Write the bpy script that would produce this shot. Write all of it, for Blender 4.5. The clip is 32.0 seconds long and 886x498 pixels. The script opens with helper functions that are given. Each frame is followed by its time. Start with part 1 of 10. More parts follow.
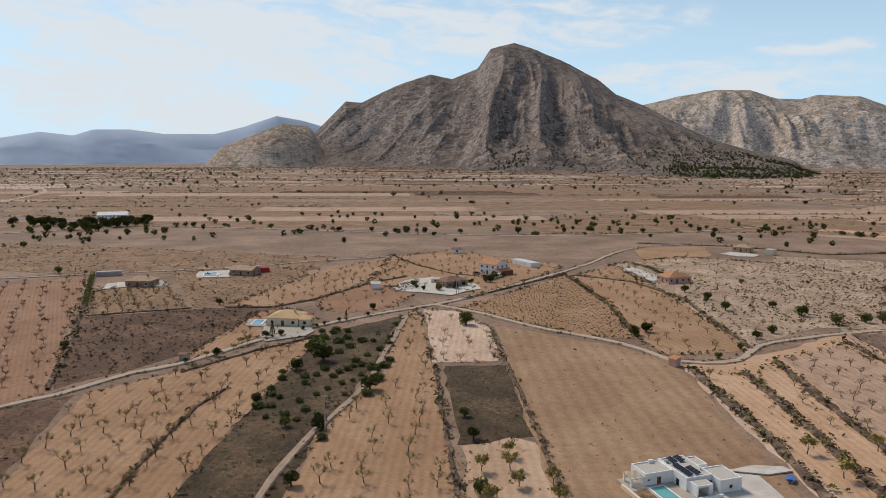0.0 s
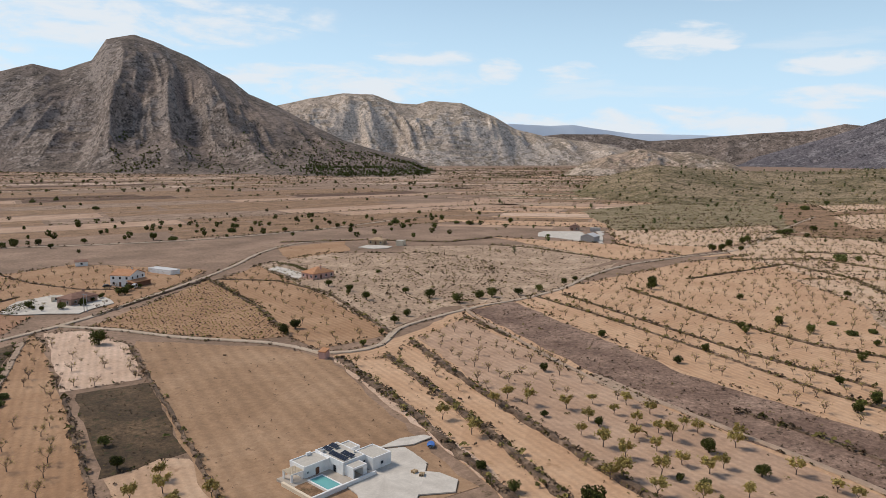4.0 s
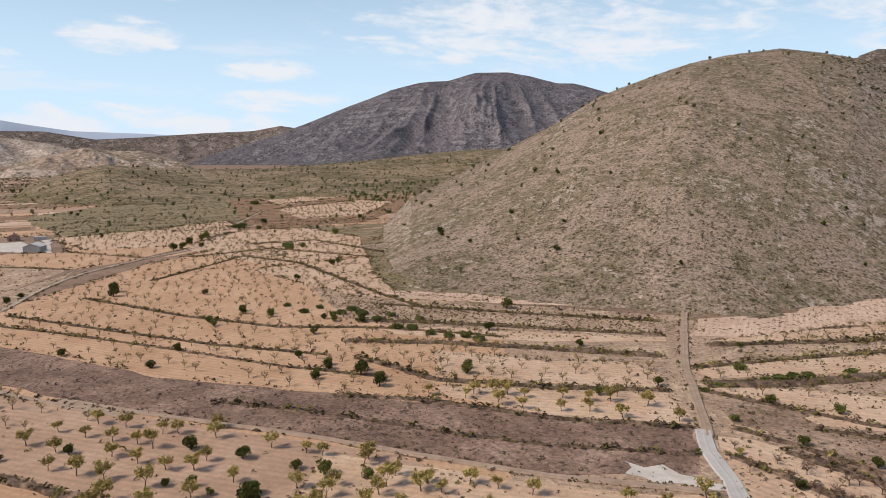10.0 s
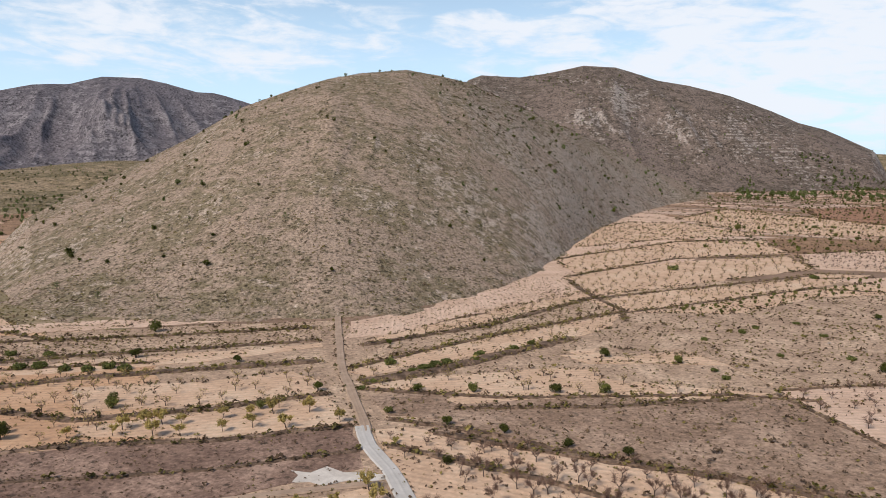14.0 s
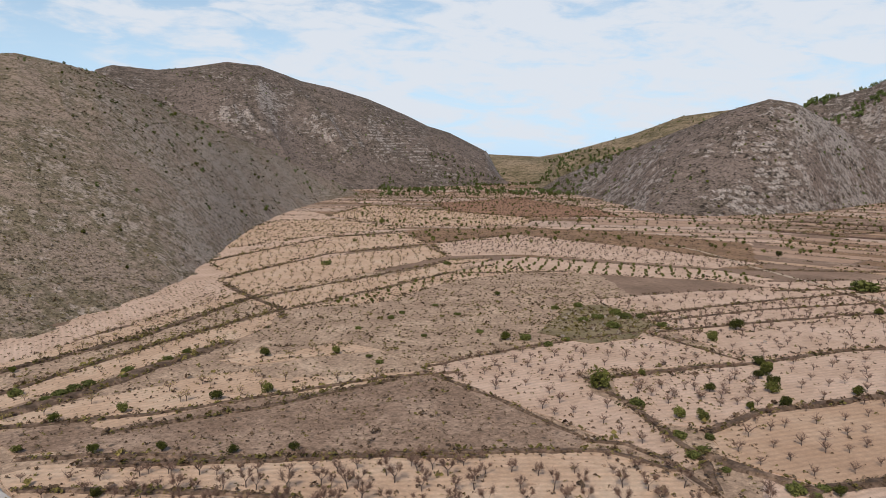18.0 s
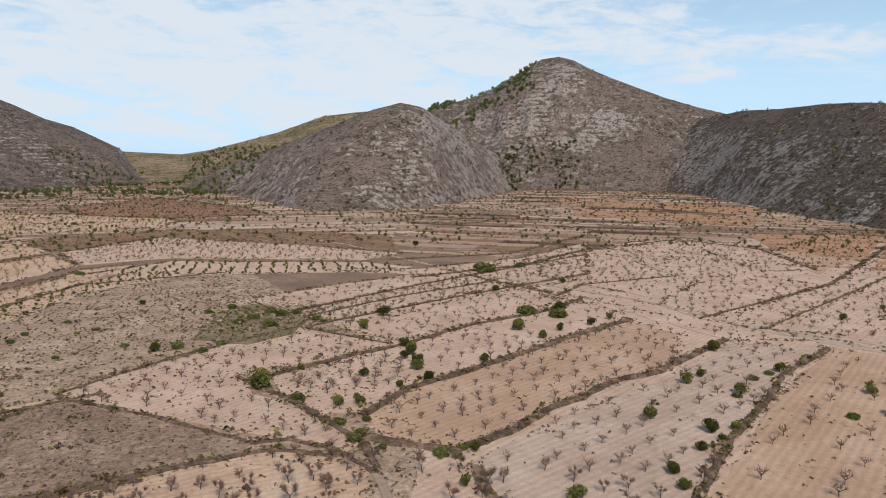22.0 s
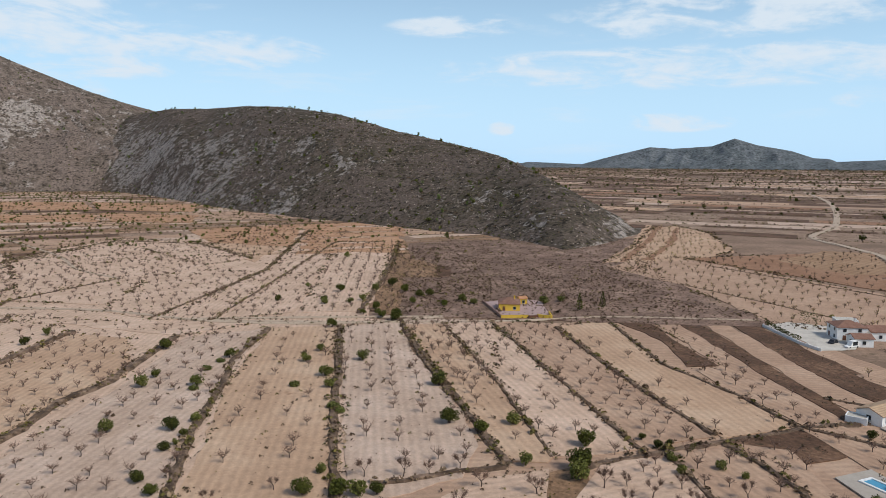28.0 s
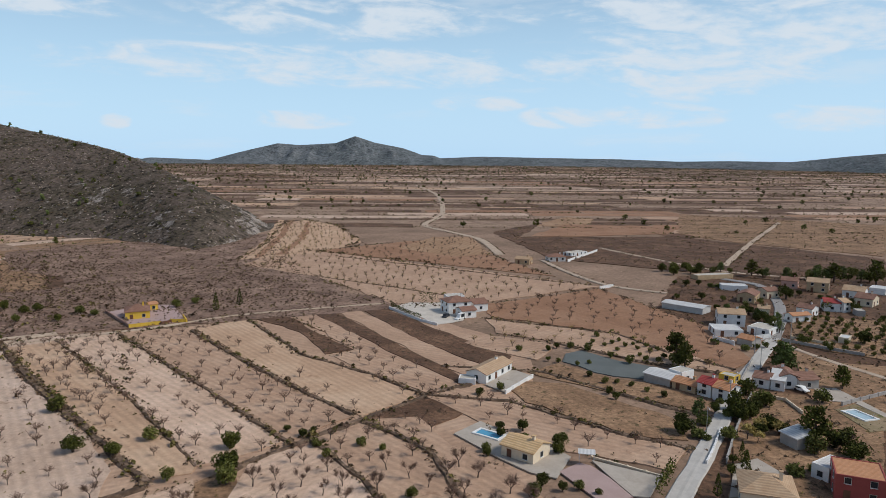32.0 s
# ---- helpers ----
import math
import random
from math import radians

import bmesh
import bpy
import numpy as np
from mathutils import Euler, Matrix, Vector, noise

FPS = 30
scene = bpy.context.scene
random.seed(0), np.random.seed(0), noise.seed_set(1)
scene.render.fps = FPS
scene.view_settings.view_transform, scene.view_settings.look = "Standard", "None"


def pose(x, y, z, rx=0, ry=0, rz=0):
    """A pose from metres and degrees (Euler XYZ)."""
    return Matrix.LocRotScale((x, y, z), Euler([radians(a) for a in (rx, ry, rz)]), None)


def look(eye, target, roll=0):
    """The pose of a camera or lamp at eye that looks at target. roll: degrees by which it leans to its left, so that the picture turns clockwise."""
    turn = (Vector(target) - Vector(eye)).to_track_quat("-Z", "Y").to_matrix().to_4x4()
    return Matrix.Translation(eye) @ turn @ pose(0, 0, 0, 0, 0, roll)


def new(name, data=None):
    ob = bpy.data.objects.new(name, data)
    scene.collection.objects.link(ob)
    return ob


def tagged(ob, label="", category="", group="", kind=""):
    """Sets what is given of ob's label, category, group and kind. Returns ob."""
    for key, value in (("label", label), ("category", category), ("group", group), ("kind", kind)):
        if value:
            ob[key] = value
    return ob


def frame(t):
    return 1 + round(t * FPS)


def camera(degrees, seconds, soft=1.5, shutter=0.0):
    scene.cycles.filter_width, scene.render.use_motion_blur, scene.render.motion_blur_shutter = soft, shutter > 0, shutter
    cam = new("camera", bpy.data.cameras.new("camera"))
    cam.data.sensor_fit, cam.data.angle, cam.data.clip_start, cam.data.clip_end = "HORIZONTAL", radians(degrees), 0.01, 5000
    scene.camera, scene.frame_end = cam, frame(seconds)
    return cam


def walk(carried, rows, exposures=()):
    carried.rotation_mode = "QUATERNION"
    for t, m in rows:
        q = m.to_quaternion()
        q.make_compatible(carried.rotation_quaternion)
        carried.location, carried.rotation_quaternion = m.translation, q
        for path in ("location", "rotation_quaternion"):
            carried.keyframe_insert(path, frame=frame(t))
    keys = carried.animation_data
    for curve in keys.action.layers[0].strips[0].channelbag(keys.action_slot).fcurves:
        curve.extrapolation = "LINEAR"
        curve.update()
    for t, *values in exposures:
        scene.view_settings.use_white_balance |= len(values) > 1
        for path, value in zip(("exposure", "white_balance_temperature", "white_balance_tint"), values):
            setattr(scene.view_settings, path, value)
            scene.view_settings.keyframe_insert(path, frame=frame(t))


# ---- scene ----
# The camera turns on the spot, high over the fields.
EYE = 65.0
cam = camera(63.73, 32.0, soft=0.6)
ROWS = (
    (0.0, -0.00, -7.62, -0.17),
    (0.5, 3.55, -7.42, -0.16),
    (1.0, 7.11, -7.40, -0.06),
    (1.5, 10.69, -7.41, -0.07),
    (2.0, 14.25, -7.43, -0.05),
    (2.5, 17.79, -7.46, 0.02),
    (3.0, 21.30, -7.52, 0.03),
    (3.5, 24.80, -7.55, 0.05),
    (5.5, 38.79, -7.71, -0.01),
    (6.0, 42.27, -7.75, -0.01),
    (6.5, 45.74, -7.79, 0.06),
    (7.0, 49.23, -7.81, 0.10),
    (7.5, 52.70, -7.84, 0.14),
    (8.0, 56.17, -7.81, 0.12),
    (8.5, 59.65, -7.81, 0.14),
    (9.0, 63.12, -7.81, 0.15),
    (9.5, 66.60, -7.83, 0.19),
    (10.0, 70.05, -7.75, 0.20),
    (10.5, 73.52, -7.58, 0.24),
    (11.0, 76.96, -7.38, 0.23),
    (11.5, 80.44, -7.19, 0.24),
    (12.0, 83.84, -7.12, 0.24),
    (12.5, 87.29, -7.05, 0.23),
    (13.0, 90.76, -6.99, 0.21),
    (13.5, 94.24, -6.96, 0.23),
    (14.0, 97.69, -6.95, 0.23),
    (14.5, 101.14, -6.96, 0.17),
    (16.5, 114.74, -7.10, 0.17),
    (17.0, 118.21, -7.12, 0.17),
    (17.5, 121.69, -7.13, 0.09),
    (18.0, 125.15, -7.14, 0.08),
    (18.5, 128.62, -7.15, 0.04),
    (19.0, 132.09, -7.15, 0.09),
    (19.5, 135.55, -7.16, 0.04),
    (20.0, 138.97, -7.18, 0.08),
    (20.5, 142.42, -7.21, 0.07),
    (21.0, 145.88, -7.24, 0.01),
    (21.5, 149.35, -7.27, -0.03),
    (22.0, 152.80, -7.30, -0.06),
    (22.5, 156.26, -7.31, -0.10),
    (23.0, 159.74, -7.30, -0.10),
    (23.5, 163.18, -7.33, -0.10),
    (24.0, 166.63, -7.34, -0.12),
    (24.5, 170.16, -7.36, -0.13),
    (25.0, 173.84, -7.39, -0.18),
    (25.5, 177.52, -7.39, -0.23),
    (27.5, 192.21, -7.38, -0.19),
    (28.0, 195.84, -7.39, -0.20),
    (28.5, 199.46, -7.42, -0.27),
    (29.0, 203.09, -7.44, -0.30),
    (29.5, 206.72, -7.46, -0.34),
    (30.0, 210.36, -7.48, -0.40),
    (30.5, 213.99, -7.52, -0.46),
    (31.0, 217.62, -7.52, -0.53),
    (31.5, 221.26, -7.54, -0.58),
    (32.0, 224.87, -7.53, -0.55),
)
walk(cam, [(t, pose(0, 0, EYE, 90 + p, 0, -yw) @ pose(0, 0, 0, 0, 0, -r)) for t, yw, p, r in ROWS],
     exposures=[(0.0, -0.05, 6900, 11), (3.0, 0.08, 6900, 11), (6.5, 0.02, 6950, 14), (10.0, 0.14, 7050, 15), (14.5, 0.20, 6850, 14), (19.0, -0.06, 6800, 13), (24.0, 0.04, 6550, 10), (28.0, 0.0, 6450, 8.5), (32.0, -0.10, 6500, 9)])

# ---------------------------------------------------------------- light
SUN_AZ, SUN_EL = 322.0, 46.0          # clockwise from the y axis, and above the horizon


def nodes_of(tree):
    def n(kind, **sets):
        node = tree.nodes.new(kind)
        for k, v in sets.items():
            if k in node.inputs:
                node.inputs[k].default_value = v
            else:
                setattr(node, k, v)
        return node
    return n


# clouds: bearing, height, half width and half height in degrees, weight
CLOUDS = (
    (-17.2, 6.6, 12.1, 4.5, 1.2), (-24, 13, 14, 3.5, 1), (3, 10, 13.1, 1.8, 0.7), (20, 5.5, 9.3, 1.1, 0.8), (26.9, 7.4, 3.5, 0.5, 0.6), (32.8, 6.4, 1.4, 0.7, 1),
    (38, 6.3, 1.8, 0.6, 1), (46.4, 8.3, 3.3, 0.9, 1.1), (56.8, 6.2, 3.1, 0.6, 0.7), (71.3, 7.2, 1.5, 0.6, 0.9), (78.1, 6.8, 4.1, 0.8, 0.7), (78.8, 9.5, 15.4, 2.5, 0.6),
    (42.4, 2.2, 12.9, 1, 0.7), (57.6, 3.9, 4.9, 0.6, 0.7), (101.1, 10, 4.2, 1.1, 0.9), (120.6, 7.5, 10.5, 4.5, 1.1), (137.3, 8.3, 29, 5, 1.2), (130.3, 2, 3.3, 0.4, 0.9),
    (135.7, 3, 1.8, 0.4, 0.9), (139.3, 2.7, 1.8, 0.5, 0.9), (167.3, 5.8, 2.1, 1.1, 0.8), (174.5, 8, 2.7, 0.6, 0.9), (171, 6.2, 3.5, 0.6, 1), (180.7, 7.7, 4.8, 1, 0.8),
    (169.7, 10.6, 2.2, 0.5, 0.9), (196.9, 9.9, 4.5, 0.6, 0.6), (202.7, 7.1, 3.1, 0.5, 0.5), (216.7, 10.3, 9.9, 1.2, 0.7), (216.6, 6.7, 18.5, 1.1, 0.7), (246.4, 7.9, 9.2, 2.7, 0.8),
    (234.3, 3, 2.8, 0.6, 0.8), (241.1, 3.1, 4.5, 0.7, 0.75), (227.7, 4, 2.9, 0.5, 0.7), (213.1, 2.6, 3.9, 0.5, 0.6), (200.4, 2.2, 0.9, 0.4, 0.8), (253.3, 3, 3.5, 0.8, 0.7),
    (244.3, 10.9, 12.4, 1.1, 0.8),
)


def make_world():
    w = bpy.data.worlds.new("sky")
    w.use_nodes = True
    scene.world = w
    nt = w.node_tree
    nt.nodes.clear()
    n = nodes_of(nt)
    L = nt.links.new
    out = n("ShaderNodeOutputWorld")
    bg = n("ShaderNodeBackground", Strength=0.100)
    sky = n("ShaderNodeTexSky")
    sky.sky_type = "NISHITA"
    sky.sun_disc = False
    sky.sun_elevation = radians(SUN_EL)
    sky.sun_rotation = radians(SUN_AZ)
    sky.altitude = 500
    sky.air_density, sky.dust_density, sky.ozone_density = 1.2, 0.8, 2.0
    tc = n("ShaderNodeTexCoord")
    sep = n("ShaderNodeSeparateXYZ")
    L(tc.outputs["Generated"], sep.inputs[0])
    # project the view direction on a cloud deck so that clouds flatten towards the horizon
    zc = n("ShaderNodeMath", operation="ADD")
    zc.inputs[1].default_value = 0.16
    L(sep.outputs["Z"], zc.inputs[0])
    dx = n("ShaderNodeMath", operation="DIVIDE")
    dy = n("ShaderNodeMath", operation="DIVIDE")
    L(sep.outputs["X"], dx.inputs[0]); L(zc.outputs[0], dx.inputs[1])
    L(sep.outputs["Y"], dy.inputs[0]); L(zc.outputs[0], dy.inputs[1])
    cmb = n("ShaderNodeCombineXYZ")
    L(dx.outputs[0], cmb.inputs[0]); L(dy.outputs[0], cmb.inputs[1])
    big = n("ShaderNodeTexNoise", Scale=0.55, Detail=7.0, Roughness=0.55, Distortion=0.5)
    mp = n("ShaderNodeMapping")
    mp.inputs["Location"].default_value = (3.1, 1.7, 0)
    L(cmb.outputs[0], mp.inputs[0]); L(mp.outputs[0], big.inputs["Vector"])

    def calc(op, a, c):
        q = n("ShaderNodeMath", operation=op)
        for i, v in enumerate((a, c)):
            if isinstance(v, (int, float)):
                q.inputs[i].default_value = v
            else:
                L(v, q.inputs[i])
        return q.outputs[0]

    # high cloud all over, above the height that the clouds listed below reach
    high = n("ShaderNodeMapRange"); high.interpolation_type = "SMOOTHSTEP"
    high.inputs[1].default_value = 0.25; high.inputs[2].default_value = 0.42
    L(sep.outputs["Z"], high.inputs[0])
    over = n("ShaderNodeMapRange"); over.interpolation_type = "SMOOTHSTEP"
    over.inputs[1].default_value = 0.48; over.inputs[2].default_value = 0.72; over.inputs[4].default_value = 0.9
    L(big.outputs[0], over.inputs[0])
    ceiling_cloud = calc("MULTIPLY", over.outputs[0], high.outputs[0])
    # bearing from 112 degrees, and height, in degrees
    c0, s0 = math.cos(radians(112)), math.sin(radians(112))
    east = calc("SUBTRACT", calc("MULTIPLY", sep.outputs["X"], c0), calc("MULTIPLY", sep.outputs["Y"], s0))
    north = calc("ADD", calc("MULTIPLY", sep.outputs["Y"], c0), calc("MULTIPLY", sep.outputs["X"], s0))
    bearing = calc("MULTIPLY", calc("ARCTAN2", east, north), 57.296)
    rise = calc("MULTIPLY", calc("ARCSINE", sep.outputs["Z"], 0.0), 57.296)
    wisp = n("ShaderNodeTexNoise", Scale=1.0, Detail=6.0, Roughness=0.52, Distortion=0.9)
    flat = n("ShaderNodeCombineXYZ")
    L(calc("MULTIPLY", bearing, 0.16), flat.inputs[0]); L(calc("ADD", calc("MULTIPLY", rise, 0.62), calc("MULTIPLY", bearing, 0.05)), flat.inputs[1])
    L(flat.outputs[0], wisp.inputs["Vector"])
    curl = n("ShaderNodeTexNoise", Scale=1.0, Detail=5.0, Roughness=0.6)
    flat2 = n("ShaderNodeCombineXYZ")
    L(calc("MULTIPLY", bearing, 0.75), flat2.inputs[0]); L(calc("MULTIPLY", rise, 1.9), flat2.inputs[1])
    L(flat2.outputs[0], curl.inputs["Vector"])
    body = 0.0
    for az, el, half_w, half_h, weight in CLOUDS:
        p = calc("DIVIDE", calc("SUBTRACT", bearing, az - 112), half_w * 1.45)
        q = calc("DIVIDE", calc("SUBTRACT", rise, el), half_h * 1.7)
        f = calc("MULTIPLY", calc("MAXIMUM", calc("SUBTRACT", 1.0, calc("ADD", calc("MULTIPLY", p, p), calc("MULTIPLY", q, q))), 0.0), weight)
        body = calc("MAXIMUM", f, body)
    rag = calc("ADD", calc("MULTIPLY", calc("SUBTRACT", wisp.outputs[0], 0.5), 2.5), calc("MULTIPLY", calc("SUBTRACT", curl.outputs[0], 0.5), 0.9))
    lim = n("ShaderNodeMapRange"); lim.interpolation_type = "SMOOTHSTEP"
    lim.inputs[1].default_value = 0.22; lim.inputs[2].default_value = 0.95; lim.inputs[4].default_value = 0.92
    inner = calc("POWER", calc("MINIMUM", body, 1.0), 0.6)
    L(calc("ADD", calc("MULTIPLY", inner, 0.85), calc("MULTIPLY", rag, calc("MINIMUM", calc("MULTIPLY", body, 3.0), 0.9))), lim.inputs[0])
    ramp = n("ShaderNodeMath", operation="MAXIMUM")
    L(lim.outputs[0], ramp.inputs[0]); L(ceiling_cloud, ramp.inputs[1])
    # pale air near the horizon
    hz = n("ShaderNodeMapRange"); hz.interpolation_type = "SMOOTHSTEP"
    hz.inputs[1].default_value = -0.02; hz.inputs[2].default_value = 0.42
    hz.inputs[3].default_value = 0.85; hz.inputs[4].default_value = 0.0
    L(sep.outputs["Z"], hz.inputs[0])
    air = n("ShaderNodeMix", data_type="RGBA")
    air.inputs["B"].default_value = (5.5, 8.3, 11.2, 1)
    L(hz.outputs[0], air.inputs["Factor"])
    L(sky.outputs[0], air.inputs["A"])
    # thin streaks and small puffs low in the sky
    mp2 = n("ShaderNodeMapping")
    mp2.inputs["Location"].default_value = (1.3, 5.2, 0.4)
    mp2.inputs["Scale"].default_value = (2.4, 2.4, 15.0)
    L(tc.outputs["Generated"], mp2.inputs[0])
    puff = n("ShaderNodeTexNoise", Scale=1.6, Detail=8.0, Roughness=0.58, Distortion=0.25)
    L(mp2.outputs[0], puff.inputs["Vector"])
    pr = n("ShaderNodeMapRange"); pr.interpolation_type = "SMOOTHSTEP"
    pr.inputs[1].default_value = 0.56; pr.inputs[2].default_value = 0.70
    pr.inputs[3].default_value = 0.0; pr.inputs[4].default_value = 0.35
    L(puff.outputs[0], pr.inputs[0])
    cl = n("ShaderNodeMath", operation="MAXIMUM")
    L(ramp.outputs[0], cl.inputs[0]); L(pr.outputs[0], cl.inputs[1])
    mix = n("ShaderNodeMix", data_type="RGBA")
    mix.inputs["B"].default_value = (7.2, 8.0, 8.9, 1)
    L(cl.outputs[0], mix.inputs["Factor"])
    L(air.outputs["Result"], mix.inputs["A"])
    L(mix.outputs["Result"], bg.inputs["Color"])
    L(bg.outputs[0], out.inputs[0])


make_world()
sun = new("sun", bpy.data.lights.new("sun", "SUN"))
sun.data.energy, sun.data.angle, sun.data.color = 2.65, radians(14), (1.0, 0.95, 0.88)
sd = Vector((math.sin(radians(SUN_AZ)) * math.cos(radians(SUN_EL)), math.cos(radians(SUN_AZ)) * math.cos(radians(SUN_EL)), math.sin(radians(SUN_EL))))
sun.matrix_world = look(sd * 100, (0, 0, 0))


# ---------------------------------------------------------------- materials
def material(name, cols, scale=1.0, fine=8.0, bump=0.3, rough=0.95, furrow=0.0, furrow_dir=0, spots=None, metallic=0.0,
             rand=0.0, far=0.0, coords="Object", furrow_scale=0.2, grain=0.0):
    """Two scales of noise between colours, fine relief, furrows across the object's own y axis, and scattered spots."""
    m = bpy.data.materials.new(name)
    m.use_nodes = True
    nt = m.node_tree
    nt.nodes.clear()
    n, L = nodes_of(nt), nt.links.new
    out = n("ShaderNodeOutputMaterial")
    b = n("ShaderNodeBsdfPrincipled", Roughness=rough, Metallic=metallic)
    b.inputs["Specular IOR Level"].default_value = 0.25
    L(b.outputs[0], out.inputs[0])
    tc = n("ShaderNodeTexCoord")
    src = tc.outputs[coords]
    n1 = n("ShaderNodeTexNoise", Scale=scale, Detail=5.0, Roughness=0.6)
    n2 = n("ShaderNodeTexNoise", Scale=fine, Detail=4.0, Roughness=0.65)
    L(src, n1.inputs["Vector"]); L(src, n2.inputs["Vector"])
    r1 = n("ShaderNodeValToRGB")
    els = r1.color_ramp.elements
    pos = [0.34 + 0.34 * i / max(1, len(cols) - 1) for i in range(len(cols))]
    els[0].position, els[0].color = pos[0], (*cols[0], 1)
    els[1].position, els[1].color = pos[-1], (*cols[-1], 1)
    for p, c in list(zip(pos, cols))[1:-1]:
        e = els.new(p)
        e.color = (*c, 1)
    addn = n("ShaderNodeMath", operation="MULTIPLY_ADD")
    addn.inputs[1].default_value = 0.45
    sub = n("ShaderNodeMath", operation="SUBTRACT"); sub.inputs[1].default_value = 0.5
    L(n2.outputs[0], sub.inputs[0])
    L(sub.outputs[0], addn.inputs[0]); L(n1.outputs[0], addn.inputs[2])
    L(addn.outputs[0], r1.inputs[0])
    col = r1.outputs[0]
    height = n2.outputs[0]
    if furrow:
        wv = n("ShaderNodeTexWave", Scale=furrow_scale, Distortion=1.3, Detail=3.0)
        wv.inputs["Detail Scale"].default_value = 0.6
        wv.bands_direction = "Y"
        L(src, wv.inputs["Vector"])
        mh = n("ShaderNodeMath", operation="MULTIPLY_ADD"); mh.inputs[1].default_value = furrow * 2
        L(wv.outputs[1], mh.inputs[0]); L(n2.outputs[0], mh.inputs[2])
        height = mh.outputs[0]
        dk = n("ShaderNodeMix", data_type="RGBA", blend_type="MULTIPLY")
        rr = n("ShaderNodeMapRange"); rr.inputs[3].default_value = 1 - furrow * 0.35; rr.inputs[4].default_value = 1 + furrow * 0.08
        L(wv.outputs[1], rr.inputs[0])
        dk.inputs["Factor"].default_value = 1.0
        L(col, dk.inputs["A"]); L(rr.outputs[0], dk.inputs["B"])
        col = dk.outputs["Result"]
    if spots:
        colour, sscale, thresh = spots
        vo = n("ShaderNodeTexNoise", Scale=sscale, Detail=6.0, Roughness=0.7)
        L(src, vo.inputs["Vector"])
        rs = n("ShaderNodeMapRange"); rs.inputs[1].default_value = thresh; rs.inputs[2].default_value = thresh + 0.06
        L(vo.outputs[0], rs.inputs[0])
        ms = n("ShaderNodeMix", data_type="RGBA")
        ms.inputs["B"].default_value = (*colour, 1)
        L(rs.outputs[0], ms.inputs["Factor"]); L(col, ms.inputs["A"])
        col = ms.outputs["Result"]
    if rand:
        info = n("ShaderNodeObjectInfo")
        geo = n("ShaderNodeNewGeometry")
        ad = n("ShaderNodeMath", operation="ADD")
        L(info.outputs["Random"], ad.inputs[0]); L(geo.outputs["Random Per Island"], ad.inputs[1])
        rv = n("ShaderNodeMapRange"); rv.inputs[2].default_value = 2.0
        rv.inputs[3].default_value = 1 - rand; rv.inputs[4].default_value = 1 + rand
        L(ad.outputs[0], rv.inputs[0])
        mr = n("ShaderNodeMix", data_type="RGBA", blend_type="MULTIPLY"); mr.inputs["Factor"].default_value = 1.0
        L(col, mr.inputs["A"]); L(rv.outputs[0], mr.inputs["B"])
        col = mr.outputs["Result"]
    if grain:
        n3 = n("ShaderNodeTexNoise", Scale=0.45, Detail=8.0, Roughness=0.8)
        L(src, n3.inputs["Vector"])
        gr = n("ShaderNodeMapRange"); gr.inputs[1].default_value = 0.32; gr.inputs[2].default_value = 0.68
        gr.inputs[3].default_value = 1 - grain; gr.inputs[4].default_value = 1 + grain * 0.85
        L(n3.outputs[0], gr.inputs[0])
        mg = n("ShaderNodeMix", data_type="RGBA", blend_type="MULTIPLY"); mg.inputs["Factor"].default_value = 1.0
        L(col, mg.inputs["A"]); L(gr.outputs[0], mg.inputs["B"])
        col = mg.outputs["Result"]
    L(col, b.inputs["Base Color"])
    if bump:
        bp = n("ShaderNodeBump", Strength=bump, Distance=0.15)
        L(height, bp.inputs["Height"]); L(bp.outputs[0], b.inputs["Normal"])
    return m


